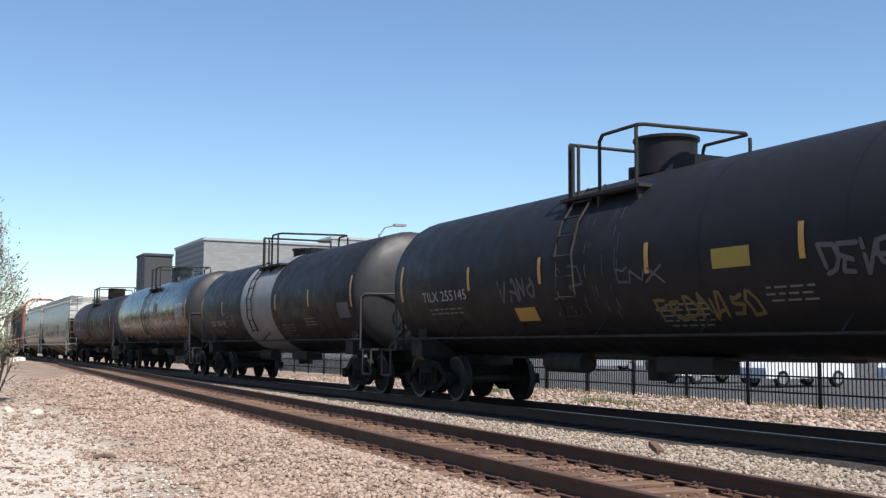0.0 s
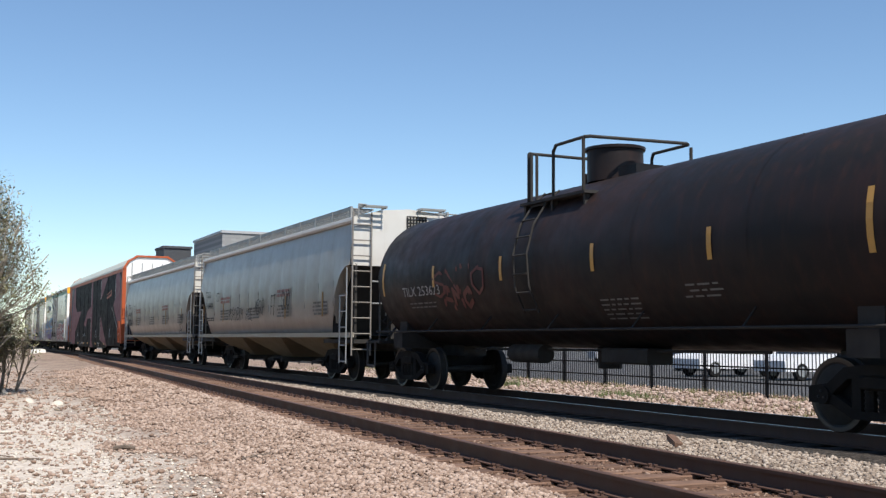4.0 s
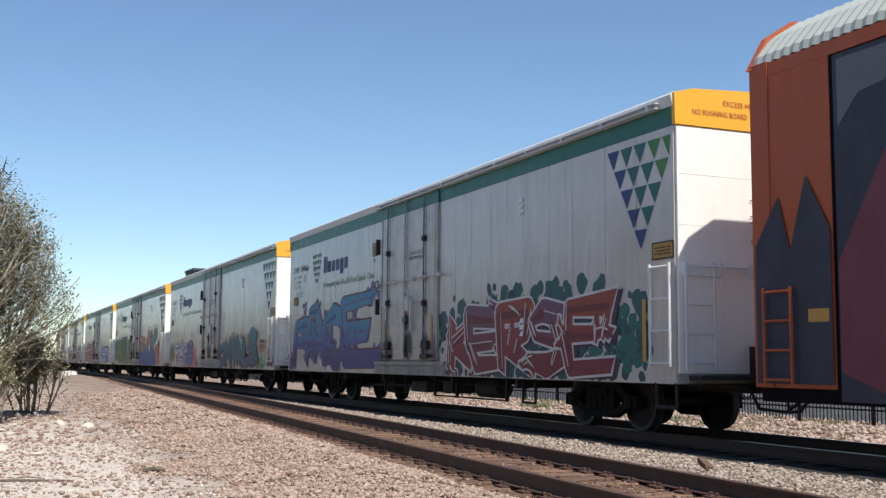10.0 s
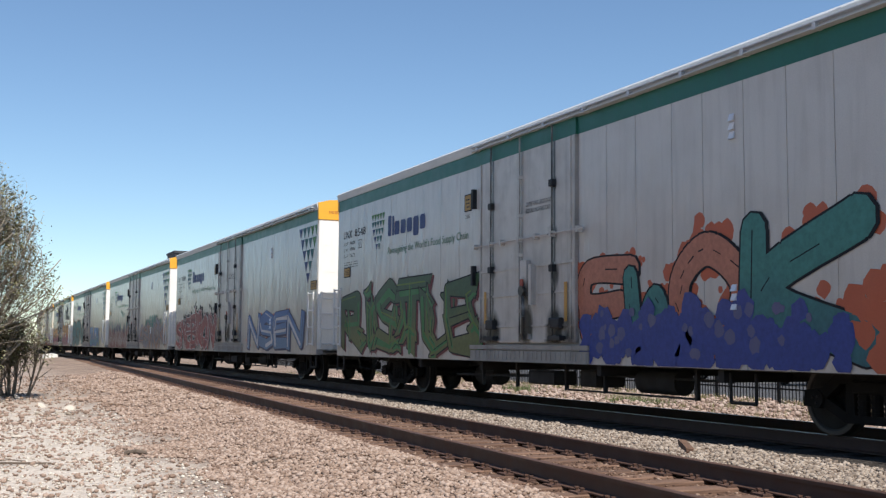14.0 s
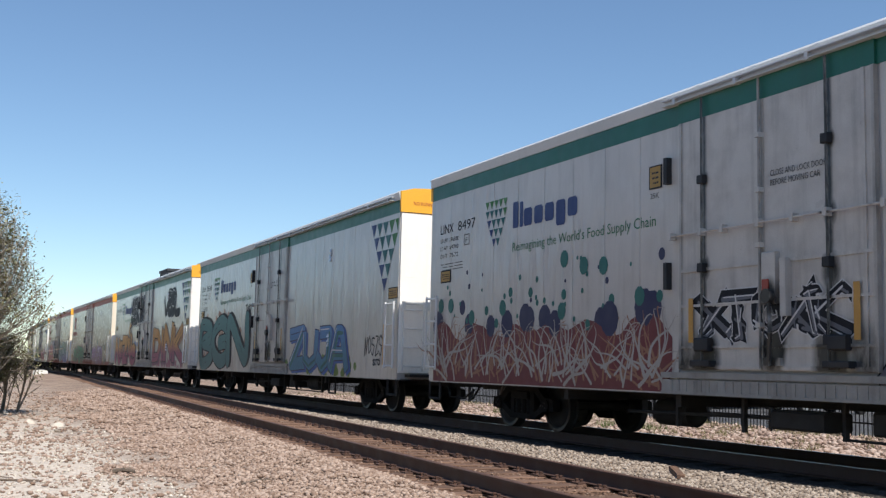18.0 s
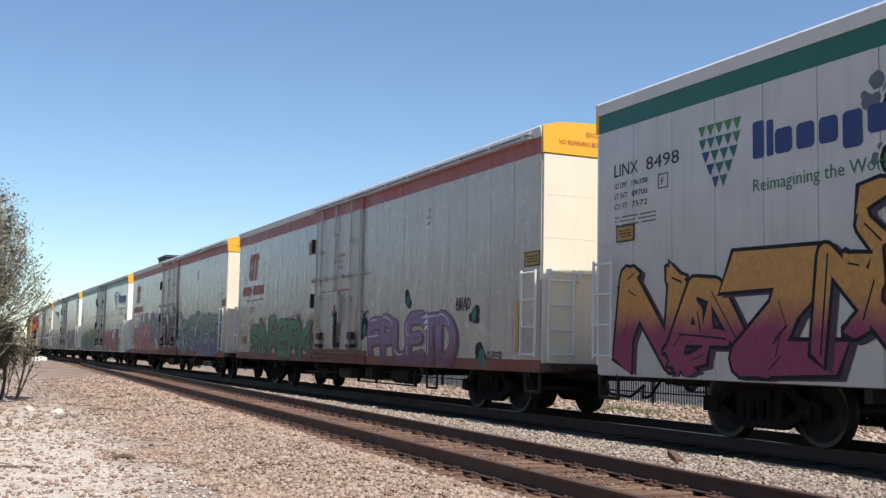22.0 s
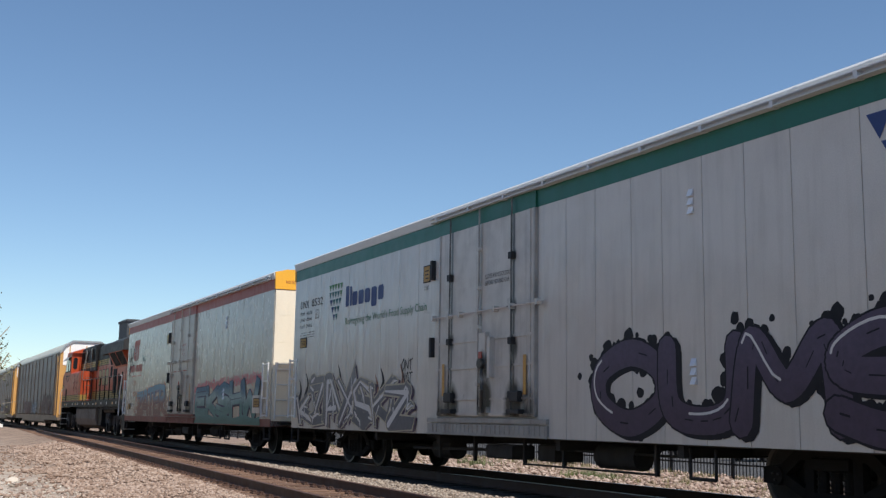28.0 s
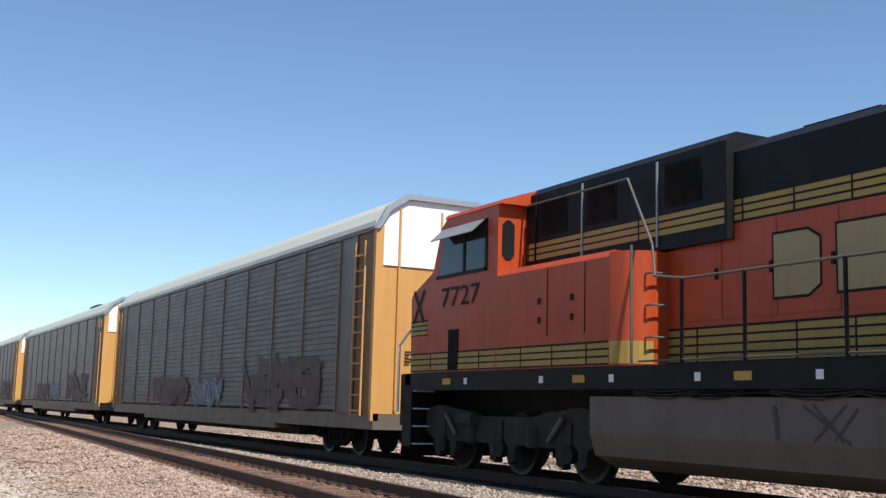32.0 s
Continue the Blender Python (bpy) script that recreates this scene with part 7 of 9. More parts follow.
    graffiti(car, AH, -1.575, ("VENS", "DOLE", "SIAK")[i], 3.2, 8.4, 1.0, 2.3, GRIMEBROWN, RACKROSE, rh, None, None, None, .4, 0, "sharp", GRIMEBROWN, RACKROSE, .012)
    pr = Sheet()
    bars(pr, -.6, .6, 2.0, 2.3, 4, 0, rh)
    part("end_print", Sheet().add([(-y - .2, -AH + .03 - .0, z) for _, y, z in pr.v], pr.f), INK, car)


# ---- locomotive in the train ----
LH = 11.19
LORANGE = paint("orange_locomotive_paint", (0.46, 0.062, 0.012), 0.4, (0.09, 0.03, 0.018), 0.7, wave=0.12)
LBLACK = paint("black_locomotive_paint", (0.010, 0.010, 0.011), 0.5, (0.03, 0.025, 0.02), 0.4)
LGOLD = paint("faded_gold_lettering", (0.36, 0.28, 0.13), 0.5, (0.2, 0.14, 0.07), 0.4)
LYELLOW = paint("dull_yellow_stripe", (0.40, 0.26, 0.055), 0.5, (0.14, 0.09, 0.04), 0.55)
LGREY = paint("dusty_fuel_tank_paint", (0.15, 0.125, 0.10), 0.7, (0.05, 0.04, 0.03), 0.55)
LFRAME = paint("dusty_truck_casting", (0.034, 0.029, 0.025), 0.85, (0.016, 0.014, 0.012), 0.6)
LROOF = paint("sun_faded_black_roof", (0.019, 0.019, 0.02), 0.55, (0.10, 0.09, 0.08), 0.4)
LRAILDULL = paint("grimy_handrail_paint", (0.11, 0.095, 0.08), 0.5, (0.04, 0.033, 0.028), 0.5)
LRAIL = paint("white_handrail_paint", (0.75, 0.75, 0.73), 0.4, (0.3, 0.27, 0.22), 0.2)
SCREEN = paint("dark_intake_screen", (0.006, 0.006, 0.007), 0.7, (0.02, 0.018, 0.016), 0.3)
CABGLASS = paint("tinted_cab_glass", (0.015, 0.018, 0.022), 0.06, (0.03, 0.03, 0.03), 0.1)


def lu(u):
    return u - LH


def outline_run(prof, x0, x1):
    """A closed outline in y and z, run across the engine."""
    s = Sheet()
    n = len(prof)
    p = [(x, y, z) for x in (x0, x1) for y, z in prof]
    return s.add(p, [tuple(range(n)), tuple(range(2 * n - 1, n - 1, -1))] + [(i, i + n, (i + 1) % n + n, (i + 1) % n) for i in range(n)])


def stripe_set(owner, u0, u1, z0, z1, x, lines=2, cell=0.9):
    """A yellow band with thin black lines along it and dark door joints across it."""
    s = Sheet()
    s.box(x - .004, x + .02, lu(u0), lu(u1), z0, z1)
    st = part("stripe", s, LYELLOW, owner)
    k = Sheet()
    for i in range(lines):
        zz = z0 + (z1 - z0) * (i + 1) / (lines + 1)
        k.box(x - .008, x + .01, lu(u0), lu(u1), zz - .014, zz + .014)
    k.box(x - .008, x + .01, lu(u0), lu(u1), z1 - .02, z1 + .012)
    k.box(x - .008, x + .01, lu(u0), lu(u1), z0 - .012, z0 + .012)
    u = u0 + cell * .6
    while u < u1:
        k.box(x - .009, x + .01, lu(u) - .014, lu(u) + .014, z0, z1)
        u += cell
    part("pinstripe", k, LBLACK, st)


def locomotive():
    e = vehicle("locomotive", 409.87, 2 * LH, "orange and black diesel locomotive with yellow stripes, rolling backwards", "locomotive", "", .59 * .5)
    # deck and sills
    s = Sheet()
    s.box(-1.5, 1.5, lu(.7), lu(20.9), 1.52, 1.74)
    s.box(-1.54, -1.42, lu(.9), lu(20.62), 1.42, 1.745)
    s.box(1.42, 1.54, lu(.9), lu(20.62), 1.42, 1.745)
    s.box(-.6, .6, lu(.5), lu(21.3), .85, 1.52)
    deck = part("deck", s, LBLACK, e)
    # long hood
    s = Sheet()
    s.run([(-.85, 1.74), (-.85, 3.62), (.85, 3.62), (.85, 1.74)], lu(7.0), lu(14.0))
    hood = part("hood", s, LORANGE, e)
    s = Sheet()
    s.run([(-.85, 3.62), (-.85, 4.58), (-.62, 4.74), (.62, 4.74), (.85, 4.58), (.85, 3.62)], lu(7.0), lu(14.0))
    part("hood_top", s, LBLACK, hood, "black upper hood")
    stripe_set(hood, 7.3, 13.84, 1.80, 2.27, -.85, 3)
    stripe_set(hood, 7.3, 12.9, 3.64, 3.95, -.85)
    for i in range(6):
        s = Sheet()
        u = 7.75 + i * 1.0
        s.box(-.862, -.84, lu(u), lu(u + .94), 2.36, 3.6)
        d = part("hood_door", s, LORANGE, hood)
        h = Sheet().box(-.885, -.86, lu(u + .06), lu(u + .11), 2.9, 3.05)
        part("latch", h, LBLACK, d)
    # brand as plain solid shapes with dark edges, each with its own outline
    forms = (((.04, 0), (.72, 0), (.95, .15), (.95, .85), (.72, 1), (.04, 1)),
             ((.04, 0), (.96, 0), (.96, 1), (.04, 1)),
             ((.2, 0), (.8, 0), (.96, .16), (.96, .84), (.8, 1), (.2, 1), (.04, .84), (.04, .16)),
             ((.04, 0), (.6, 0), (.96, .3), (.96, 1), (.04, 1)))
    for i, u in enumerate((11.88, 10.86, 9.82, 8.78)):
        b = None
        for grow, x_, mat_, nm in ((.035, -.866, LBLACK, "brand_block"), (0, -.870, LGOLD, "brand_shape")):
            q = Sheet().flat([(lu(u - .06 - .82 * (a + grow * (a * 2 - 1) / .82)), 2.58 + .79 * c + grow * (c * 2 - 1)) for a, c in forms[i]], x_)
            b = part(nm, q, mat_, b or hood, "faded gold plain shape" if grow == 0 else "")
    # roof fittings
    s = Sheet()
    s.box(-.62, .62, lu(7.4), lu(9.1), 4.74, 4.84, .03)
    s.cyl((-.3, lu(9.75), 4.74), (-.3, lu(9.75), 4.92), .09, 10)
    s.cyl((-.05, lu(9.75), 4.74), (-.05, lu(9.75), 4.92), .09, 10)
    s.box(-.5, .5, lu(10.4), lu(11.6), 4.74, 4.80)
    part("exhaust_hood", s, LBLACK, hood)
    # equipment house behind the cab
    s = Sheet()
    s.run([(-.98, 3.4), (-.98, 4.74), (-.8, 4.88), (.8, 4.88), (.98, 4.74), (.98, 3.4)], lu(12.5), lu(17.42))
    house = part("equipment_house", s, LBLACK, e, "black equipment house with louvres")
    stripe_set(house, 12.55, 17.38, 3.60, 3.92, -.98, 2, 3.0)
    for u in (13.0, 14.9, 16.2):
        g = Sheet()
        g.box(-.995, -.97, lu(u), lu(u + .75), 4.0, 4.62)
        for i in range(7):
            z = 4.03 + .083 * i
            g.add([(-.995, lu(u + .04), z), (-.995, lu(u + .71), z), (-1.03, lu(u + .71), z + .05), (-1.03, lu(u + .04), z + .05)], [(0, 1, 2, 3)])
        part("louvre", g, SCREEN, house)
    for u in (13.9, 15.75, 17.1):
        part("house_post", Sheet().box(-1.01, -.97, lu(u), lu(u + .025), 3.45, 4.7), GALV if u < 17 else LBLACK, house)
    # full-width body below the house
    s = Sheet()
    s.run([(-1.54, 1.75), (-1.54, 3.32), (-1.46, 3.42), (1.46, 3.42), (1.54, 3.32), (1.54, 1.75)], lu(14.3), lu(17.44))
    wide = part("wide_body", s, LORANGE, e)
    s = Sheet()
    plan = [(-1.54, lu(14.3))] + [(-1.54 + .42 * (1 - math.cos(q)), lu(14.3) - .46 * math.sin(q)) for q in (.35, .7, 1.05, 1.35, 1.5708)]
    plan += [(-y, u) for y, u in reversed(plan)]
    n = len(plan)
    s.add([(a, b, z) for z in (1.75, 3.38) for a, b in plan], [tuple(range(n)), tuple(range(2 * n - 1, n - 1, -1))] + [(i, i + n, (i + 1) % n + n, (i + 1) % n) for i in range(n)])
    part("rounded_corner", s, LORANGE, wide, smooth=35)
    stripe_set(wide, 14.32, 17.42, 1.78, 2.10, -1.54)
    s = Sheet()
    for u in (14.9, 15.9):
        s.box(-1.55, -1.535, lu(u), lu(u) + .012, 2.25, 3.3)
    for u, z in ((15.2, 2.75), (16.1, 2.75), (15.2, 2.45), (16.1, 2.45)):
        s.box(-1.556, -1.535, lu(u), lu(u + .07), z, z + .1)
    part("door_joint", s, LBLACK, wide)
    for z in (2.15, 2.6, 3.05):
        g = Sheet().tube([(-.96, lu(13.85), z), (-.96, lu(13.72), z), (-1.25, lu(13.72), z), (-1.25, lu(13.85), z)], .016)
        part("grab_iron", g, LRAILDULL, wide, smooth=40)
    part("end_stripe", Sheet().add([(a * 1.004, b - .004, z) for z in (1.78, 2.1) for a, b in plan[:6]], [(i, i + 1, i + 7, i + 6) for i in range(5)]), LYELLOW, wide)
    # cab and nose
    prof = [(lu(17.44), 1.75), (lu(20.62), 1.75), (lu(20.66), 3.2), (lu(20.55), 3.28), (lu(19.78), 3.62), (lu(19.48), 4.42), (lu(19.25), 4.58), (lu(17.44), 4.58)]
    cab = part("cab", outline_run(prof, -1.54, 1.54), LORANGE, e)
    s = Sheet()
    s.run([(-1.56, 4.56), (-1.5, 4.64), (-.9, 4.84), (.9, 4.84), (1.5, 4.64), (1.56, 4.56)], lu(17.3), lu(19.35))
    part("cab_roof", s, LORANGE, cab)
    s = Sheet().box(-.45, .45, lu(17.5), lu(18.5), 4.83, 5.02, .05)
    part("air_conditioner", s, LORANGE, cab)
    # side windows
    w = Sheet()
    w.box(-1.548, -1.50, lu(17.84), lu(18.55), 3.52, 4.32)
    part("cab_window", w, CABGLASS, cab)
    w = Sheet()
    w.add([(-1.548, lu(18.62), 3.52), (-1.548, lu(19.55), 3.52), (-1.548, lu(19.32), 4.32), (-1.548, lu(18.62), 4.32)], [(0, 1, 2, 3)])
    part("cab_window", w, CABGLASS, cab)
    fr = Sheet()
    for a, b, c, d in ((17.78, 19.62, 3.46, 3.52), (17.78, 19.42, 4.32, 4.37), (17.78, 17.84, 3.46, 4.37), (18.55, 18.62, 3.5, 4.35)):
        fr.box(-1.565, -1.535, lu(a), lu(b), c, d)
    part("window_frame", fr, LBLACK, cab)
    v = Sheet()
    v.add([(-1.56, lu(17.85), 4.36), (-1.56, lu(19.4), 4.36), (-1.80, lu(19.45), 4.12), (-1.80, lu(17.9), 4.12)], [(0, 1, 2, 3)])
    v.add([(-1.56, lu(17.85), 4.375), (-1.56, lu(19.4), 4.375), (-1.80, lu(19.45), 4.135), (-1.80, lu(17.9), 4.135)], [(3, 2, 1, 0)])
    part("sun_visor", v, GREYBAND, cab)
    w = Sheet().box(-1.46, -1.22, lu(17.425), lu(17.46), 3.62, 4.3, .08)
    part("rear_window", w, CABGLASS, cab)
    s = Sheet().box(-1.56, -1.53, lu(18.75), lu(19.1), 1.78, 2.5)
    part("step_well", s, SCREEN, cab)
    n = lettering(Sheet(), "7727", lu(19.42), 2.93, .36, -1.548, 1.42, .012)
    part("road_number", n, LBLACK, cab)
    stripe_set(cab, 17.46, 20.6, 1.78, 2.10, -1.54)
    stripe_set(cab, 19.95, 20.62, 2.45, 2.72, -1.54, 2, 2.0)
    k = Sheet()
    for i in range(2):
        g = radians(55 + 70 * i)
        c, d = .34 * math.cos(g), .34 * math.sin(g)
        stroke(k, [(lu(20.32) - c, 3.0 - d), (lu(20.32) + c, 3.0 + d)], .05, -1.548, 6)
    part("cross_mark", k, LBLACK, cab)
    s = Sheet().box(-.45, .45, lu(20.66), lu(20.70), 2.8, 3.05)
    part("headlight", s, LBLACK, cab)
    # radiator end: walls that flare out under the wings
    s = Sheet()
    s.run([(-1.18, 1.74), (-1.18, 3.28), (-1.55, 4.0), (1.55, 4.0), (1.18, 3.28), (1.18, 1.74)], lu(1.8), lu(5.3))
    rad = part("radiator_house", s, LORANGE, e)
    s = Sheet()
    s.add([(-1.18, lu(5.3), 1.74), (-1.18, lu(5.3), 3.28), (-1.55, lu(5.3), 4.0), (1.55, lu(5.3), 4.0), (1.18, lu(5.3), 3.28), (1.18, lu(5.3), 1.74),
           (-1.18, lu(7.1), 1.74), (-1.18, lu(7.1), 3.28), (-1.18, lu(7.1), 4.0), (1.18, lu(7.1), 4.0), (1.18, lu(7.1), 3.28), (1.18, lu(7.1), 1.74)],
          [(0, 1, 7, 6), (1, 2, 8, 7), (3, 4, 10, 9), (4, 5, 11, 10), (6, 7, 8, 9, 10, 11)])
    part("radiator_shoulder", s, LORANGE, rad)

    def flare(u, z):
        f = (z - 3.28) / .72
        return (-1.19 - .37 * f - .006, lu(u), z)
    for a in (((3.55, 3.36), (4.95, 3.36), (5.1, 3.96), (3.72, 3.96)), ((2.0, 3.36), (3.38, 3.36), (3.55, 3.96), (1.9, 3.96))):
        part("intake_screen", Sheet().add([flare(*q) for q in a], [(0, 1, 2, 3)]), SCREEN, rad)
    part("intake_screen", Sheet().add([(-1.27, lu(5.45), 3.46), (-1.20, lu(6.5), 3.48), (-1.20, lu(6.95), 3.92), (-1.50, lu(5.42), 3.92)], [(0, 1, 2, 3)]), SCREEN, rad)
    for u0, u1, z0, z1 in ((4.75, 5.75, 2.05, 3.25), (6.05, 6.55, 2.85, 3.4), (4.15, 4.45, 1.95, 3.0), (3.72, 3.98, 1.98, 2.9), (3.2, 3.55, 1.95, 3.05)):
        g = Sheet().box(-1.186, -1.17, lu(u0), lu(u1), z0, z1)
        part("screen_door", g, SCREEN, rad)
    for u0 in (1.95, 2.55):
        g = Sheet().box(-1.19, -1.17, lu(u0), lu(u0 + .54), 2.25, 3.22)
        part("access_door", g, LORANGE, rad)
    stripe_set(rad, 1.82, 7.08, 1.80, 2.2, -1.18, 3)
    part("end_stripe", Sheet().box(-1.16, 1.16, lu(1.795), lu(1.82), 1.92, 2.22), LYELLOW, rad)
    k = Sheet()
    for z in (2.01, 2.11):
        k.box(-1.16, 1.16, lu(1.788), lu(1.81), z - .014, z + .014)
    part("pinstripe", k, LBLACK, rad)
    k = Sheet()
    for a, b in (((-1.05, 2.75), (.5, 3.75)), ((-.95, 3.05), (.7, 3.55)), ((-.6, 2.7), (-.1, 3.6))):
        k.cyl((a[0], lu(1.79), a[1]), (b[0], lu(1.79), b[1]), .014, 5)
    part("swept_emblem", k, LBLACK, rad)
    part("grab_bar", Sheet().tube([(-.72, lu(1.8), 2.35), (-.72, lu(1.72), 2.4), (-.72, lu(1.72), 3.15), (-.72, lu(1.8), 3.2)], .018), LRAIL, rad, smooth=40)
    s = Sheet()
    s.run([(-1.57, 3.99), (-1.57, 4.42), (-1.35, 4.56), (-.5, 4.72), (.5, 4.72), (1.35, 4.56), (1.57, 4.42), (1.57, 3.99)], lu(1.43), lu(7.35))
    wing = part("radiator_wing", s, LROOF, rad, "wide faded black radiator roof")
    s = Sheet()
    for i in range(10):
        u = 2.2 + .45 * i
        s.box(-1.0, 1.0, lu(u), lu(u + .40), 4.64, 4.715)
    part("roof_grating", s, GREYBAND, wing)
    # steps and handrails
    for sg, u0 in ((1, .25), (-1, 21.0)):
        a, b = sorted((lu(u0), lu(u0 + .95 * (1 if sg > 0 else -.5))))
        part("step_box", Sheet().box(.95, 1.5, a + .1, b, .36, 1.74), LBLACK, e)
        w = part("step_box", Sheet().box(-1.5, -.95, a + .1, b, .36, 1.74), LBLACK, e)
        for i in range(4):
            z = .40 + .33 * i
            tread = part("step", Sheet().box(-1.54, -1.0, a - .08, a + .14, z, z + .03), LBLACK, w)
            part("step_edge", Sheet().box(-1.555, -1.1, a - .092, a - .08, z + .004, z + .03), LRAIL, tread, "white step edge")
    for pts in ([(-1.56, lu(1.75), 1.0), (-1.56, lu(1.72), 2.1), (-1.56, lu(1.40), 2.68), (-1.54, lu(1.42), 2.8), (-1.52, lu(1.9), 2.84)],
                [(-1.5, lu(.2), 2.3), (-1.56, lu(.75), 1.75), (-1.56, lu(.85), 1.2), (-1.5, lu(.4), 1.1)],
                [(-.9, lu(.3), 1.5), (-.9, lu(.15), 1.9), (-.7, lu(.2), 2.05), (-.7, lu(.4), 1.7)],
                [(-1.56, lu(21.1), 1.0), (-1.56, lu(21.1), 2.3), (-1.5, lu(20.7), 2.6)],
                [(-1.0, lu(21.3), 1.2), (-1.0, lu(21.3), 2.2), (-.6, lu(21.3), 2.3)]):
        part("end_handrail", Sheet().tube(pts, .026, 8), LRAIL, e, "white end handrail", smooth=40)
    r = Sheet().tube([(-1.5, lu(1.9), 2.84), (-1.5, lu(12.75), 2.86), (-1.5, lu(13.35), 2.95), (-1.46, lu(13.45), 3.4), (-1.15, lu(14.4), 4.52), (-1.05, lu(17.4), 4.56)], .019, 8)
    rail_ = part("handrail", r, LRAILDULL, e, smooth=40)
    for u in (2.2, 3.35, 4.86, 6.1, 7.47, 8.55, 10.1, 11.65, 12.8):
        p = Sheet().cyl((-1.5, lu(u), 1.6), (-1.5, lu(u), 2.86), .026, 8)
        part("post", p, LBLACK, rail_, smooth=40)
    p = Sheet().cyl((-1.545, lu(13.8), 1.75), (-1.545, lu(13.8), 3.42), .02, 8)
    part("post", p, LRAILDULL, rail_, smooth=40)
    part("lower_rail", Sheet().tube([(-1.5, lu(2.2), 1.8), (-1.5, lu(13.7), 1.8)], .015), LRAILDULL, rail_)
    for i, u in enumerate((2.6, 3.4, 5.0, 6.6, 8.0, 9.0, 10.4, 11.5, 12.4, 14.2, 14.9, 16.0, 18.4, 19.0)):
        q = Sheet().box(-1.546, -1.53, lu(u), lu(u + (.30 if i % 3 == 1 else .11)), 1.52, 1.63)
        part("reflector", q, AMBER if i % 3 == 1 else REFLECT, deck)
    # fuel tank
    s = Sheet()
    s.run([(-1.0, .30), (1.0, .30), (1.38, .48), (1.48, .8), (1.48, 1.32), (-1.48, 1.32), (-1.48, .8), (-1.38, .48)], lu(8.45), lu(14.85))
    tk = part("fuel_tank", s, LGREY, e, "dusty grey fuel tank")
    k = Sheet()
    stroke(k, [(lu(11.2), 1.2), (lu(11.17), 1.0), (lu(11.16), .86)], .035, -1.487, 6)
    for a, b in (((10.75, 1.22), (10.1, .82)), ((10.62, 1.24), (10.2, .84)), ((10.15, 1.24), (10.6, .84)), ((10.0, 1.2), (10.3, .86))):
        stroke(k, [(lu(a[0]), a[1]), (lu(b[0]), b[1])], .016, -1.487, 6)
    part("stain", k, GRIME, tk)
    k = Sheet()
    rp = random.Random(5)
    for i in range(5):
        z = 1.34 + .04 * (i % 3)
        pts = [(-1.44 + .02 * i, lu(6.5 + 1.6 * j), z + rp.uniform(-.05, .05)) for j in range(5)]
        k.tube(pts, .022, 6)
    part("piping", k, LBLACK, tk)
    part("air_reservoir", Sheet().cyl((-1.2, lu(7.1), 1.22), (-1.2, lu(4.2), 1.24), .11, 12), LBLACK, tk, smooth=40)
    part("equipment_box", Sheet().box(-1.36, -.6, lu(7.3), lu(8.4), .42, 1.36, .08), LBLACK, tk)
    part("skirt", Sheet().box(-1.44, -1.36, lu(1.4), lu(8.4), 1.28, 1.46), LBLACK, tk)
    for i in range(9):
        u, q = 2.6 + 1.25 * i + .3 * math.sin(i * 2.0), Sheet()
        for j in range(3):
            q.tube([(-1.5, lu(u + 1.3 * f), 1.43 - .03 * j - (.035 + .02 * j) * math.sin(math.pi * f)) for f in (0, .2, .4, .6, .8, 1)], .011, 5)
        part("cable_run", q, (UNDER, LBLACK, LFRAME)[i % 3], deck, "slung bundle of cables", kind="stuff")
    # three-axle trucks
    for uc in (4.25, 17.75):
        t = part("truck", Sheet().box(-.9, .9, lu(uc) - .4, lu(uc) + .4, .7, 1.0, .05), UNDER, e)
        for sx in (-1, 1):
            f = Sheet()
            pr = [(-2.85, .66), (-2.8, 1.08), (-2.3, 1.16), (-1.3, 1.06), (-.9, .98), (.9, .98), (1.3, 1.06), (2.3, 1.16), (2.8, 1.08), (2.85, .66)]
            for dy in (2.03, 0, -2.03):
                pr += [(dy + .44, .52), (dy + .38, .26), (dy + .2, .2), (dy + .18, .52), (dy - .18, .52), (dy - .2, .2), (dy - .38, .26), (dy - .44, .52)]
            a = outline_run([(lu(uc) + y, z) for y, z in pr], sx * 1.06, sx * 1.2)
            f.add(a.v, a.f)
            sf = part("side_frame", f, LFRAME, t)
            for dy in (-2.03, 0, 2.03):
                y = lu(uc) + dy
                j = Sheet().box(sx * 1.13 - .1, sx * 1.13 + .1, y - .17, y + .17, .34, .52, .03)
                j.cyl((sx * 1.16, y, .45), (sx * 1.27, y, .45), .15, 12)
                part("axle_box", j, LBLACK, sf)
                part("lift_link", Sheet().box(sx * 1.21 - .03, sx * 1.21 + .03, y - .05, y + .05, .56, .92, .015), LFRAME, sf)
            for d in (-1.0, 1.0):
                part("spring_pocket", Sheet().cyl((sx * 1.2, lu(uc) + d, .5), (sx * 1.2, lu(uc) + d, .82), .13, 12), LFRAME, sf, smooth=40)
                part("snubber", Sheet().cyl((sx * 1.26, lu(uc) + d * 1.5, .62), (sx * 1.26, lu(uc) + d * 1.9, 1.0), .045, 8), LRAILDULL, sf, smooth=40)
            part("brake_cylinder", Sheet().cyl((sx * 1.3, lu(uc) + .75, .93), (sx * 1.3, lu(uc) + 1.3, .93), .12, 10), LFRAME, sf)
        for dy in (-2.03, 0, 2.03):
            a = part("wheelset", BIGAXLE_ME, None, t, at=pose(0, lu(uc) + dy, .533))
            AXLES.append((a, .533))
    for u, sg in ((1.0, -1), (21.2, 1)):
        coupler(e, lu(u), sg)
        p = Sheet()
        y0 = lu(u) + sg * .05
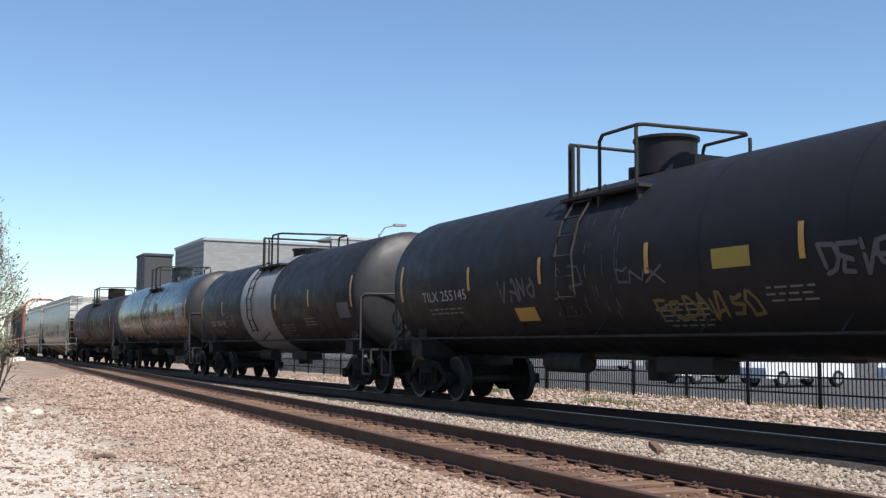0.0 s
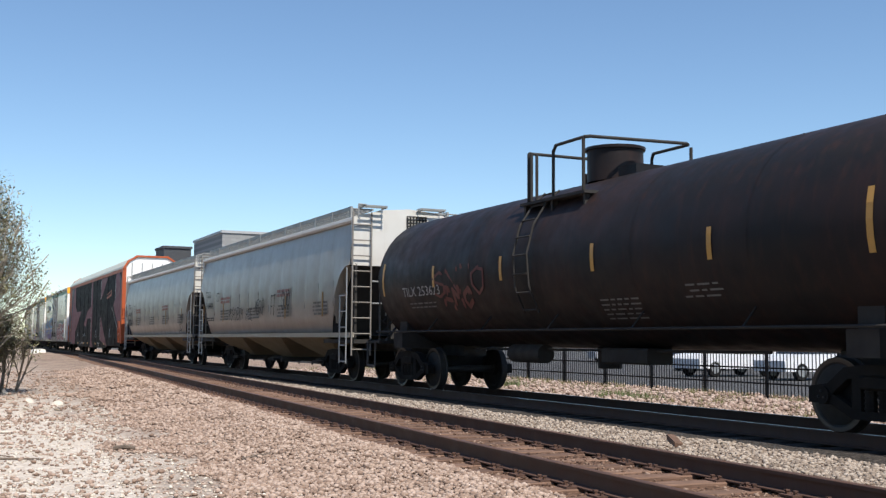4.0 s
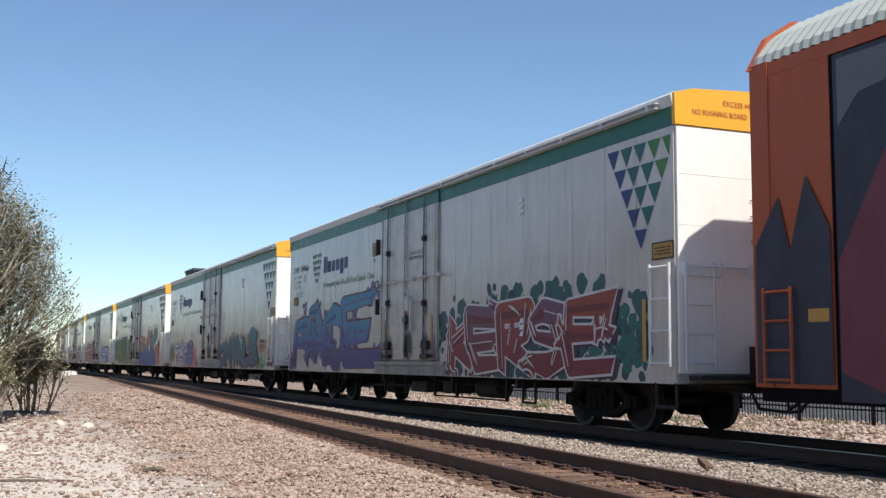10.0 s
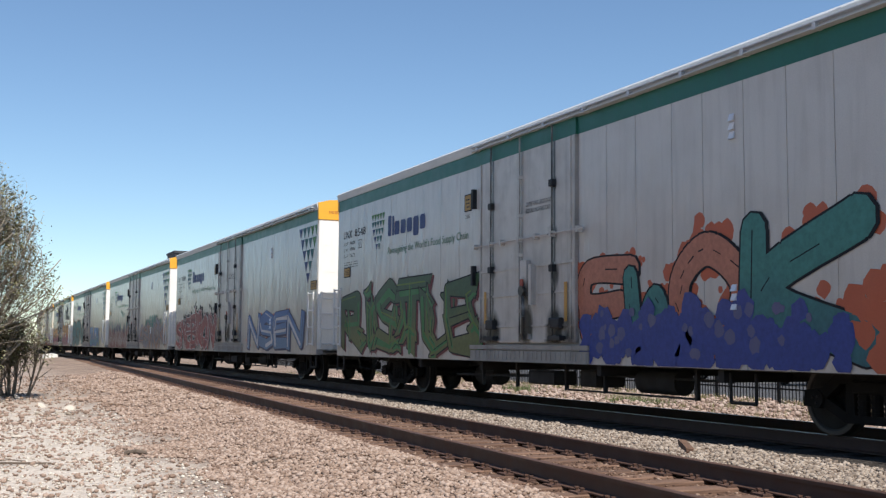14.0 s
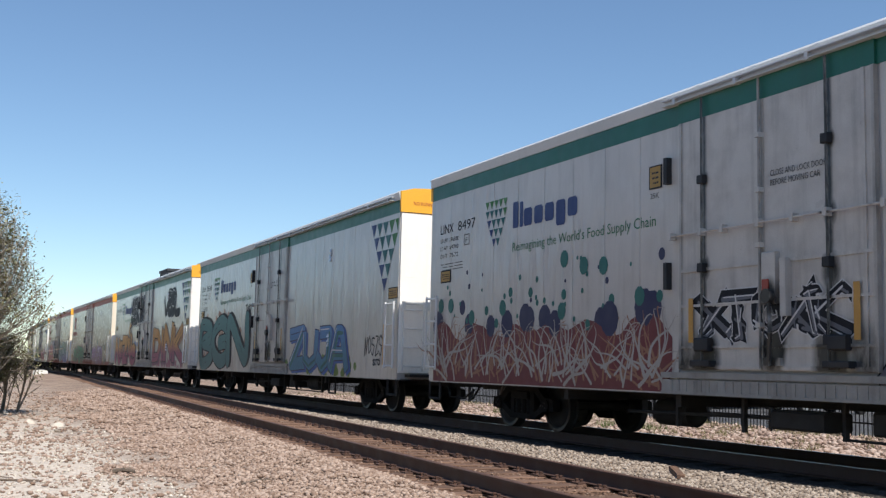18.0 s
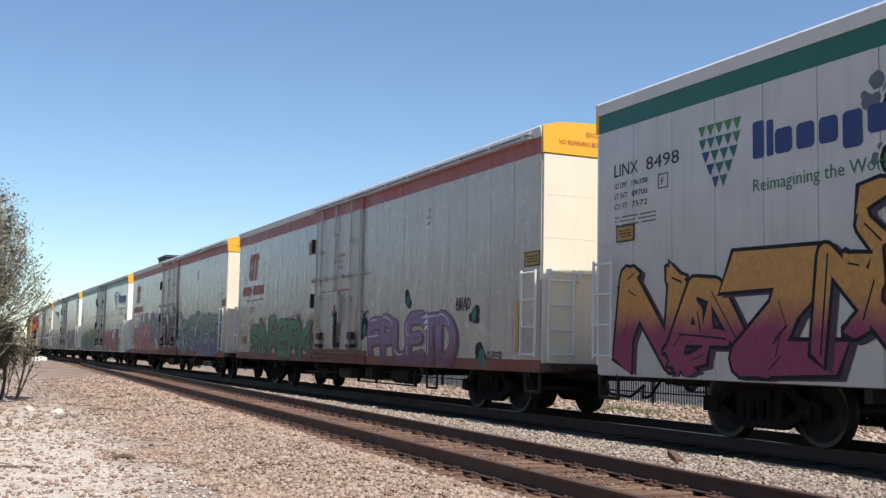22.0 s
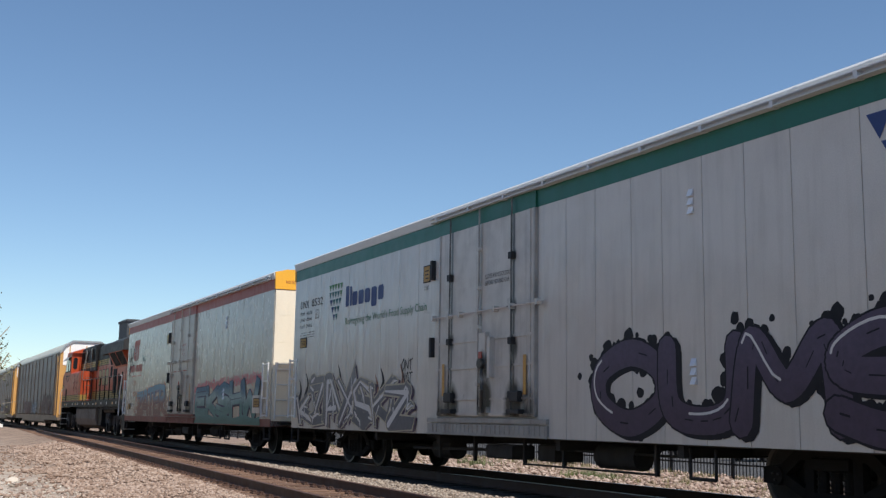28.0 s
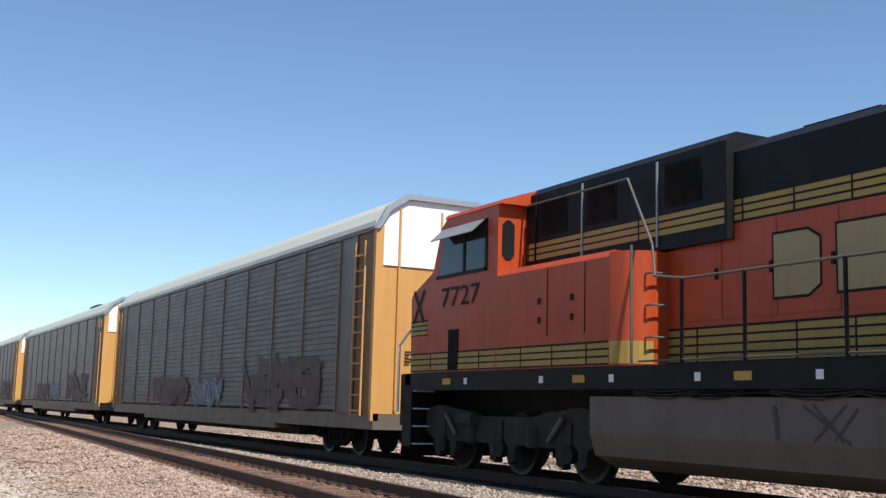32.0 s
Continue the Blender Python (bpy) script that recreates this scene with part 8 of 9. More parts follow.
        p.add([(-1.4, y0, .15), (1.4, y0, .15), (1.4, y0 - sg * .1, .75), (-1.4, y0 - sg * .1, .75), (0, y0 + sg * .35, .15), (0, y0 + sg * .2, .75)],
              [(0, 4, 5, 3), (4, 1, 2, 5)])
        part("plow", p, LBLACK, e)
        part("end_plate", Sheet().box(-1.4, 1.4, y0 - .06, y0 + .06, .75, 1.74), LBLACK, e)
    return e


locomotive()


# ---- ground ----
NEAR_TURN = math.tan(radians(3.015))


def near_x(y):
    """The middle of the empty track, which runs slowly together with the train's."""
    return 5.45 + NEAR_TURN * y


def wob(x, y, s, k=0.0):
    return noise.noise(Vector((x * s + k, y * s, k)))


def ground_z(x, y):
    """Height of the ground: two ballast beds, a low verge, a gravel strip and a flat lot beyond the fence."""
    c = min(near_x(y), XC)
    d = c - x
    if d > 0 and x < c:
        if d < 1.15:
            z = -0.205
        elif d < 1.7:
            z = -0.205 + 0.05 * (d - 1.15) / 0.55
        elif d < 3.0:
            z = -0.155 - 0.13 * (d - 1.7) / 1.3
        else:
            z = -0.285 - 0.05 * min(1.0, (d - 3.0) / 4.0)
        amp = 0.012 if d < 1.3 else 0.05
    elif x < XC:
        e = min(x - c, XC - x)
        z = -0.205 if e < 1.0 else -0.205 + 0.06 * min(1.0, (e - 1.0) / 0.5)
        amp = 0.02
    else:
        e = x - XC
        if e < 1.4:
            z = -0.20
        elif e < 3.2:
            z = -0.20 - 0.10 * (e - 1.4) / 1.8
        else:
            z = -0.30
        amp = 0.02 if e < 1.4 else 0.05
        if x > 19.6:
            z, amp = -0.34, 0.0
    return z + amp * (wob(x, y, 0.9) + 0.5 * wob(x, y, 2.7, 5.0))


def verge_stones(name, a, b, c3, scale, dust, dust_col):
    """The gravel sheet; away from the empty track it runs out into chalky, trampled fines with ragged edges."""
    m = stones(name, a, b, c3, scale, dust, dust_col)
    t = m.node_tree
    p = t.nodes["Principled BSDF"]
    was = p.inputs["Base Color"].links[0].from_socket
    c = coords(t)
    sep = t.nodes.new("ShaderNodeSeparateXYZ")
    t.links.new(c, sep.inputs[0])

    def math_(op, x, y, z=None):
        n = t.nodes.new("ShaderNodeMath")
        n.operation = op
        for i, v in enumerate((x, y, z)):
            if v is None:
                continue
            if isinstance(v, (int, float)):
                n.inputs[i].default_value = v
            else:
                t.links.new(v, n.inputs[i])
        return n.outputs[0]
    off = math_('SUBTRACT', math_('MULTIPLY_ADD', sep.outputs[1], NEAR_TURN, 5.45), sep.outputs[0])
    off = math_('ADD', off, math_('MULTIPLY_ADD', noise_node(t, c, 0.7, 7.0, rough=0.65), 4.5, -2.25))
    fade = ramp(t, math_('MULTIPLY', off, 0.1), [(0.30, grey(0)), (0.44, grey(1)), (0.66, grey(1)), (0.80, grey(0.2))])
    far = ramp(t, math_('MULTIPLY', sep.outputs[1], 0.01), [(0.20, grey(1)), (0.34, grey(0.25))])
    fade = mix(t, 1.0, fade, far, 'MULTIPLY')
    fine = ramp(t, noise_node(t, c, 9.0, 8.0, rough=0.7), [(0.32, (0.42, 0.35, 0.29)), (0.5, (0.54, 0.47, 0.40)), (0.68, (0.64, 0.575, 0.50))])
    t.links.new(mix(t, fade, was, fine), p.inputs["Base Color"])
    return m


GRAVEL = verge_stones("pale_gravel_bed", (0.231, 0.163, 0.123), (0.314, 0.224, 0.173), (0.397, 0.299, 0.236), 22.0, 0.5, (0.389, 0.299, 0.232))
CHIPS = chips("gravel_chip", (0.231, 0.158, 0.118), (0.333, 0.238, 0.181), (0.435, 0.330, 0.266))
GREYCHIPS = chips("grey_gravel_chip", (0.185, 0.145, 0.114), (0.287, 0.229, 0.181), (0.406, 0.339, 0.278))
PINKCHIPS = chips("pinkish_gravel_chip", (0.240, 0.167, 0.131), (0.351, 0.255, 0.207), (0.453, 0.352, 0.296))
PALE = chips("pale_dusty_chip", (0.42, 0.35, 0.285), (0.54, 0.465, 0.385), (0.64, 0.585, 0.50))
TIEDIRT = stones("rust_stained_track_dirt", (0.10, 0.055, 0.036), (0.17, 0.095, 0.062), (0.26, 0.16, 0.11), 26.0, 0.5, (0.17, 0.10, 0.066))
TIEWOOD = random_tone("weathered_tie_wood", (0.10, 0.055, 0.036), (0.19, 0.11, 0.072), 0.9, (1.5, 14, 14), 3.0, 0.6)
DARKTIE = random_tone("dark_tie_wood", (0.03, 0.024, 0.02), (0.05, 0.038, 0.03), 0.9, (1.5, 14, 14), 3.0, 0.5)
DARKBED = stones("dark_ballast", (0.035, 0.03, 0.026), (0.06, 0.05, 0.043), (0.10, 0.085, 0.072), 22.0, 0.2, (0.05, 0.042, 0.036))
RAILRUST = paint("rusty_rail", (0.075, 0.04, 0.028), 0.65, (0.16, 0.075, 0.045), 0.5, scale=3.0)
RAILTOP = paint("polished_rail_top", (0.24, 0.2, 0.18), 0.3, (0.1, 0.07, 0.05), 0.4, metal=0.9)
ASPHALT = stones("worn_asphalt", (0.11, 0.11, 0.115), (0.13, 0.13, 0.135), (0.16, 0.16, 0.16), 60.0, 0.3, (0.17, 0.165, 0.16))


def spaced(lo, hi, step0, grow, far):
    out, x, st = [], lo, step0
    while x < hi:
        out.append(x)
        x += st
    while x < far:
        out.append(x)
        st *= grow
        x += st
    return out + [far]


xs = [-2500.0, -900.0, -300.0, -100.0, -40.0, -20.0, -10.0] + spaced(-5.0, 20.0, 0.22, 1.6, 2500.0)
ys = [-900.0, -300.0, -100.0, -40.0, -15.0, -5.0, 0.0, 3.0] + spaced(6.0, 26.0, 0.3, 1.045, 4000.0)
gv = [(x, y, ground_z(x, y) if -30 < x < 60 and y < 200 else -0.34) for y in ys for x in xs]
nx = len(xs)
gs = Sheet()
gs.v = gv
gs.f = [(j * nx + i, j * nx + i + 1, (j + 1) * nx + i + 1, (j + 1) * nx + i) for j in range(len(ys) - 1) for i in range(nx - 1)]
gm = gs.mesh("ground", GRAVEL, 60)
for m in (TIEDIRT, DARKBED, ASPHALT):
    gm.materials.append(m)
for p in gm.polygons:
    x, y, z = p.center
    if y > 250 or x < -40:
        continue
    if abs(x - near_x(y)) < 1.22 + 0.15 * wob(x, y, 1.5) and y < 110:
        p.material_index = 1
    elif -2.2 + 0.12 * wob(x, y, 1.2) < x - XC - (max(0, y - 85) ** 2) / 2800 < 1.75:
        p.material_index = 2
    elif x > 20.5:
        p.material_index = 3
ground = new("ground", gm)
tagged(ground, "pale pinkish crushed-stone ground beside the tracks", "ground", kind="structure")

# loose stones
ICO = np.array([(0, 0, 1), (.894, 0, .447), (.276, .851, .447), (-.724, .526, .447), (-.724, -.526, .447), (.276, -.851, .447),
                (.724, .526, -.447), (-.276, .851, -.447), (-.894, 0, -.447), (-.276, -.851, -.447), (.724, -.526, -.447), (0, 0, -1)])
ICO_F = np.array([(0, 1, 2), (0, 2, 3), (0, 3, 4), (0, 4, 5), (0, 5, 1), (1, 6, 2), (2, 7, 3), (3, 8, 4), (4, 9, 5), (5, 10, 1),
                  (6, 7, 2), (7, 8, 3), (8, 9, 4), (9, 10, 5), (10, 6, 1), (11, 7, 6), (11, 8, 7), (11, 9, 8), (11, 10, 9), (11, 6, 10)])


def scatter(name, mat, label, places, lo, hi, sink=0.3, seed=1):
    """Angular stones of many sizes, one mesh of kind stuff; places are (x, y, z)."""
    r = np.random.default_rng(seed)
    n = len(places)
    pos = np.array(places)
    size = lo + (hi - lo) * r.random(n) ** 1.7
    sc = size[:, None] * np.stack([r.uniform(.75, 1.25, n), r.uniform(.6, 1.1, n), r.uniform(.4, .8, n)], 1) * 0.5
    a = r.uniform(0, math.tau, (n, 2))
    jit = 1 + r.uniform(-.28, .28, (n, 12, 1))
    v = ICO[None] * jit * sc[:, None, :]
    ca, sa = np.cos(a[:, 1] * .12)[:, None], np.sin((a[:, 1] - 3.1) * .16)[:, None]
    y2 = v[:, :, 1] * ca - v[:, :, 2] * sa
    z2 = v[:, :, 1] * sa + v[:, :, 2] * ca
    cb, sb = np.cos(a[:, 0])[:, None], np.sin(a[:, 0])[:, None]
    out = np.stack([v[:, :, 0] * cb - y2 * sb, v[:, :, 0] * sb + y2 * cb, z2], 2) + pos[:, None, :]
    out[:, :, 2] += (sc[:, 2] * (1 - sink))[:, None]
    f = (ICO_F[None] + 12 * np.arange(n)[:, None, None]).reshape(-1, 3)
    me = bpy.data.meshes.new(name)
    me.vertices.add(n * 12)
    me.vertices.foreach_set("co", out.reshape(-1))
    me.loops.add(len(f) * 3)
    me.loops.foreach_set("vertex_index", f.reshape(-1))
    me.polygons.add(len(f))
    me.polygons.foreach_set("loop_start", np.arange(len(f)) * 3)
    me.update(calc_edges=True)
    me.materials.append(mat)
    ob = new(name, me)
    return tagged(ob, label, "gravel", kind="stuff")


def strew(n, x0, x1, y0, y1, keep, seed):
    r = random.Random(seed)
    out = []
    while len(out) < n:
        y = y0 + (y1 - y0) * r.random() ** 1.25
        x = r.uniform(x0, x1)
        k = keep(x, y)
        if k >= 1 or r.random() < k:
            out.append((x, y, ground_z(x, y)))
    return out


def verge(x, y):
    d = near_x(y) - x
    if d < 1.12 or d > 8.5 or x < -0.06 * y - 0.6:
        return 0
    return 1 if d < 3.5 - 1.2 * wob(x, y, .45) else 0.09


scatter("verge_gravel", CHIPS, "pinkish tan crushed stone beside the empty track", strew(34000, -1.6, 7.6, 6.8, 21, verge, 3), 0.024, 0.075, seed=4)
scatter("verge_gravel", CHIPS, "pinkish tan crushed stone along the empty track", strew(12000, -1.6, 9.0, 19, 48, verge, 5), 0.05, 0.12, seed=6)


def middle(x, y):
    return 1 if x - near_x(y) > 1.0 and x < 8.82 + 0.14 * wob(x, y, 2.0) else 0


def beyond(x, y):
    return 1 if x > 12.6 else 0


scatter("middle_gravel", GREYCHIPS, "grey and tan ballast between the two tracks", strew(24000, 6.6, 9.3, 6, 40, middle, 7), 0.022, 0.07, seed=8)
scatter("strip_gravel", PINKCHIPS, "pale pinkish stones in front of the fence", strew(14000, 12.6, 20.4, 9, 48, beyond, 9), 0.05, 0.16, seed=10)
scatter("pale_rubble", PALE, "chalky pale rubble on the verge",
        strew(5200, -1.4, 4.2, 7.5, 24, lambda x, y: 1 if 3.3 + 1.2 * wob(x, y, .45) < near_x(y) - x < 7 and x > -0.06 * y - .6 else 0, 11), 0.015, 0.055, 0.5, seed=12)


def between_rails(x, y):
    return 1 if abs(x - near_x(y)) < 1.25 else 0


scatter("track_gravel", chips("rust_stained_chip", (0.07, 0.04, 0.028), (0.16, 0.095, 0.065), (0.30, 0.21, 0.155)), "rust-stained stones between the ties",
        strew(11000, 4.2, 8.0, 6, 40, between_rails, 13), 0.015, 0.055, 0.5, seed=14)

# rails
RAIL_HEAD = [(.036, -.036), (.036, -.006), (.028, 0), (-.028, 0), (-.036, -.006), (-.036, -.036)]
RAIL_FOOT = [(-.07, -.172), (.07, -.172), (.07, -.160), (.012, -.145), (.009, -.037), (-.009, -.037), (-.012, -.145), (-.07, -.160)]


def rail(name, way, s0, s1, step, label, group, top):
    """One long rail: rolled head above a web and foot."""
    e = new(name)
    tagged(e, label, "rail", group)
    pts = list(np.arange(s0, s1, step)) + [s1]
    for nm, prof in (("rail_head", RAIL_HEAD), ("rail_foot", RAIL_FOOT)):
        n = len(prof)
        s = Sheet()
        for y in pts:
            x = way(y)
            s.v += [(x + a, y, z) for a, z in prof]
        for j in range(len(pts) - 1):
            s.f += [(j * n + i, j * n + (i + 1) % n, (j + 1) * n + (i + 1) % n, (j + 1) * n + i) for i in range(n)]
        me = s.mesh(nm, RAILRUST, 30)
        me.materials.append(top)
        for p in me.polygons:
            if p.center.z > -0.002:
                p.material_index = 1
        part(nm, me, None, e)
    return e


for sx in (-GAUGE, GAUGE):
    rail("rail", lambda y, o=sx: near_x(y) + o / math.cos(radians(3)), -30, 99 if sx > 0 else 76, 10, "rust-brown steel rail of the empty track", "rails", RAILRUST)
    rail("rail", lambda y, o=sx: centre(y).x + o, -60, 700, 5, "dark steel rail with a polished top under the train", "rails", RAILTOP)

# ties
rt = random.Random(21)


def tie_mesh(seed, mat):
    r = random.Random(seed)
    s = Sheet()
    n = 7
    prof = [(-.115, -.36), (.115, -.36), (.115, -.185), (.10, -.174), (-.10, -.174), (-.115, -.185)]
    for i in range(n):
        x = -1.3 + 2.6 * i / (n - 1)
        dz = r.uniform(-.012, .004)
        s.v += [(x + (r.uniform(-.03, .03) if i in (0, n - 1) else 0), y + r.uniform(-.006, .006), z + (dz if z > -.2 else 0)) for y, z in prof]
    k = len(prof)
    for j in range(n - 1):
        s.f += [(j * k + i, j * k + (i + 1) % k, (j + 1) * k + (i + 1) % k, (j + 1) * k + i) for i in range(k)]
    s.f += [tuple(range(k)), tuple(range((n - 1) * k, n * k))]
    return s.mesh("railroad_tie", mat)


TIES = [tie_mesh(40 + i, TIEWOOD) for i in range(5)]
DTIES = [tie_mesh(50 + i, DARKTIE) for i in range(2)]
pm = Sheet()
pm.box(-.17, .17, -.09, .09, -.176, -.158)
for a in (-.11, .11):
    for b in (-.05, .05):
        pm.box(a - .011, a + .011, b - .011, b + .011, -.16, -.132)
        pm.box(a - .02, a + .02, b - .016, b + .016, -.135, -.122)
PLATE_ME = pm.mesh("tie_plate", RAILRUST)
ym = 5.6
while ym < 100:
    t = new("railroad_tie", rt.choice(TIES))
    t.matrix_basis = pose(near_x(ym) + rt.uniform(-.08, .08), ym, rt.uniform(-.012, .0), 0, 0, -3.0 + rt.uniform(-1.5, 1.5))
    tagged(t, "weathered brown wooden tie half buried in stained ballast", "tie", "ties of the empty track")
    if ym < 45:
        for sx in (-GAUGE, GAUGE):
            part("tie_plate", PLATE_ME, None, t, at=pose(sx + (near_x(ym) - t.location.x), 0, 0))
    ym += rt.uniform(.47, .54)
ym = 5.0
while ym < 70:
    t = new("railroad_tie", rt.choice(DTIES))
    t.matrix_basis = pose(XC + rt.uniform(-.05, .05), ym, 0, 0, 0, rt.uniform(-1, 1))
    tagged(t, "oil-dark wooden tie under the train's rails", "tie", "ties of the train's track")
    ym += .51

# scraps on the ground
BARK = random_tone("dry_wood", (0.10, 0.075, 0.055), (0.17, 0.13, 0.10), 0.9, (6, 1, 6), 12.0, 0.5)
rs = random.Random(31)


def stick(pts, r, label):
    s = Sheet()
    q = [Vector((x, y, ground_z(x, y) + z)) for x, y, z in pts]
    for i, (a, b) in enumerate(zip(q, q[1:])):
        s.cyl(a, b, r * (1 - .16 * i), 7, r * (1 - .16 * (i + 1)))
    return tagged(new("fallen_branch", s.mesh("fallen_branch", BARK, 50)), label, "branch")


stick([(-.55, 13.75, .03), (0.0, 13.5, .04), (.55, 13.35, .03), (1.12, 13.15, .02)], .024, "thin dry branch lying on pale gravel")
stick([(2.08, 14.2, .02), (2.2, 14.12, .05), (2.32, 14.08, .03)], .035, "short dark piece of dry branch")
for i in range(9):
    x, y = rs.uniform(-.4, 3.2), rs.uniform(11, 24)
    a = rs.uniform(0, 3.1)
    l = rs.uniform(.12, .4)
    stick([(x, y, .02), (x + l * .5 * math.cos(a), y + l * .5 * math.sin(a), .035), (x + l * math.cos(a), y + l * math.sin(a), .015)], rs.uniform(.008, .02), "dry twig on the gravel")
w = Sheet().box(-.32, .32, -.045, .045, 0, .06, .01)
wo = new("wood_scrap", w.mesh("wood_scrap", TIEWOOD))
wo.matrix_basis = pose(8.05, 10.75, ground_z(8.05, 10.75) + .02, 3, -4, 62)
tagged(wo, "splintered brown board on the ballast by the rail", "board")
b = Sheet()
b.run([(-.55, 0), (.55, 0), (.5, .42), (.2, .5), (-.35, .46), (-.5, .38)], -.4, .4)
bo = new("concrete_block", b.mesh("concrete_block", LITWHITE))
bo.matrix_basis = pose(8.1, 100, -.36, 0, 0, 12)
tagged(bo, "rough white concrete block beside the tracks", "block")
for i in range(26):
    x, y = (rs.uniform(-.5, 2.6), rs.uniform(12, 30))
    s = Sheet()
    s.lathe([(-.5, .2), (-.35, .75), (.1, 1.0), (.45, .55)], 7, 'z')
    o = new("field_stone", s.mesh("field_stone", PALE))
    k = rs.uniform(.05, .13)
    o.matrix_basis = Matrix.Translation((x, y, ground_z(x, y) + k * .25)) @ Euler((rs.random(), rs.random(), rs.random() * 6)).to_matrix().to_4x4() @ Matrix.Diagonal((k, k * rs.uniform(.7, 1.2), k * .6, 1))
    tagged(o, "pale field stone on the dusty verge", "stone", "stones on the verge")


# ---- fence, lot, buildings, shrub ----
IRON = paint("black_fence_iron", (0.012, 0.012, 0.013), 0.5, (0.04, 0.035, 0.03), 0.3)
FX, FZ, STEP = 19.05, -0.30, 2.44
post_me = Sheet().box(-.035, .035, -.035, .035, 0, 1.42).box(-.045, .045, -.045, .045, 1.42, 1.45).mesh("post", IRON)
rail_me = Sheet().box(-.02, .02, .035, STEP - .035, -.02, .02).mesh("fence_rail", IRON)
picket_me = Sheet().box(-.009, .009, -.009, .009, .06, 1.36).mesh("picket", IRON)
far_me = Sheet()
for i in range(19):
    far_me.box(-.01, .01, (i + 1) * STEP / 20 - .01, (i + 1) * STEP / 20 + .01, .06, 1.36)
far_pickets = far_me.mesh("infill", IRON)
y = 19.16 - 5 * STEP
k = 0
while y < 120:
    f = new("fence_section")
    f.matrix_basis = pose(FX, y, FZ)
    tagged(f, "black iron picket fence section along the gravel strip", "fence", "fence sections")
    part("post", post_me, None, f)
    for z in (.36, .75, 1.25):
        part("fence_rail", rail_me, None, f, at=pose(0, 0, z))
    if 12 < y < 45:
        for i in range(19):
            part("picket", picket_me, None, f, at=pose(0, (i + 1) * STEP / 20, 0))
    else:
        part("infill", far_pickets, None, f, kind="stuff")
    y += STEP

# weeds at the fence and on the strip
GRASS = random_tone("dry_grass", (0.13, 0.13, 0.045), (0.26, 0.22, 0.10), 0.9)
LEAF = random_tone("spring_leaf", (0.085, 0.12, 0.035), (0.14, 0.17, 0.06), 0.7)


def tufts(name, places, blades, h, mat, label, seed):
    r = np.random.default_rng(seed)
    v, f = [], []
    for x, y, z in places:
        for _ in range(blades):
            a, l = r.uniform(0, math.tau), h * r.uniform(.4, 1)
            bx, by = x + r.normal(0, .1), y + r.normal(0, .1)
            w = .008
            n = len(v)
            v += [(bx - w * math.sin(a), by + w * math.cos(a), z - .02), (bx + w * math.sin(a), by - w * math.cos(a), z - .02),
                  (bx + math.cos(a) * l * .5, by + math.sin(a) * l * .5, z + l)]
            f.append((n, n + 1, n + 2))
    me = bpy.data.meshes.new(name)
    me.from_pydata(v, [], f)
    me.materials.append(mat)
    return tagged(new(name, me), label, "grass", kind="stuff")


rg = random.Random(77)
spots = []
for _ in range(330):
    yy = rg.uniform(14, 50)
    xx = rg.choice((rg.gauss(18.6, .5), rg.uniform(14.5, 19)))
    spots.append((xx, yy, ground_z(xx, yy)))
tufts("dry_grass", spots, 14, .22, GRASS, "dry grass tufts in the gravel strip", 5)
tufts("green_weeds", [(x, y, z) for x, y, z in [(15.6 + rg.gauss(0, .25), 22.5 + rg.gauss(0, .5), -.33) for _ in range(30)] + [(16.2 + rg.gauss(0, .3), 30 + rg.gauss(0, .4), -.33) for _ in range(24)]], 22, .3, LEAF, "green weeds in the gravel strip", 6)

# parked cars beyond the fence
GLASS, gt, gp = nodes_of("dark_car_glass")
gp.inputs["Base Color"].default_value, gp.inputs["Roughness"].default_value = (0.02, 0.025, 0.03, 1), 0.08
CARWHITE = paint("white_car_body", (0.75, 0.75, 0.76), 0.25, (0.5, 0.5, 0.5), 0.1)
CARGREY = paint("silver_car_body", (0.33, 0.34, 0.36), 0.25, (0.2, 0.2, 0.2), 0.1)
CARDARK = paint("dark_car_body", (0.03, 0.035, 0.05), 0.25, (0.05, 0.05, 0.05), 0.1)
RUBBER = paint("tyre_rubber", (0.015, 0.015, 0.015), 0.85, (0.05, 0.045, 0.04), 0.3)


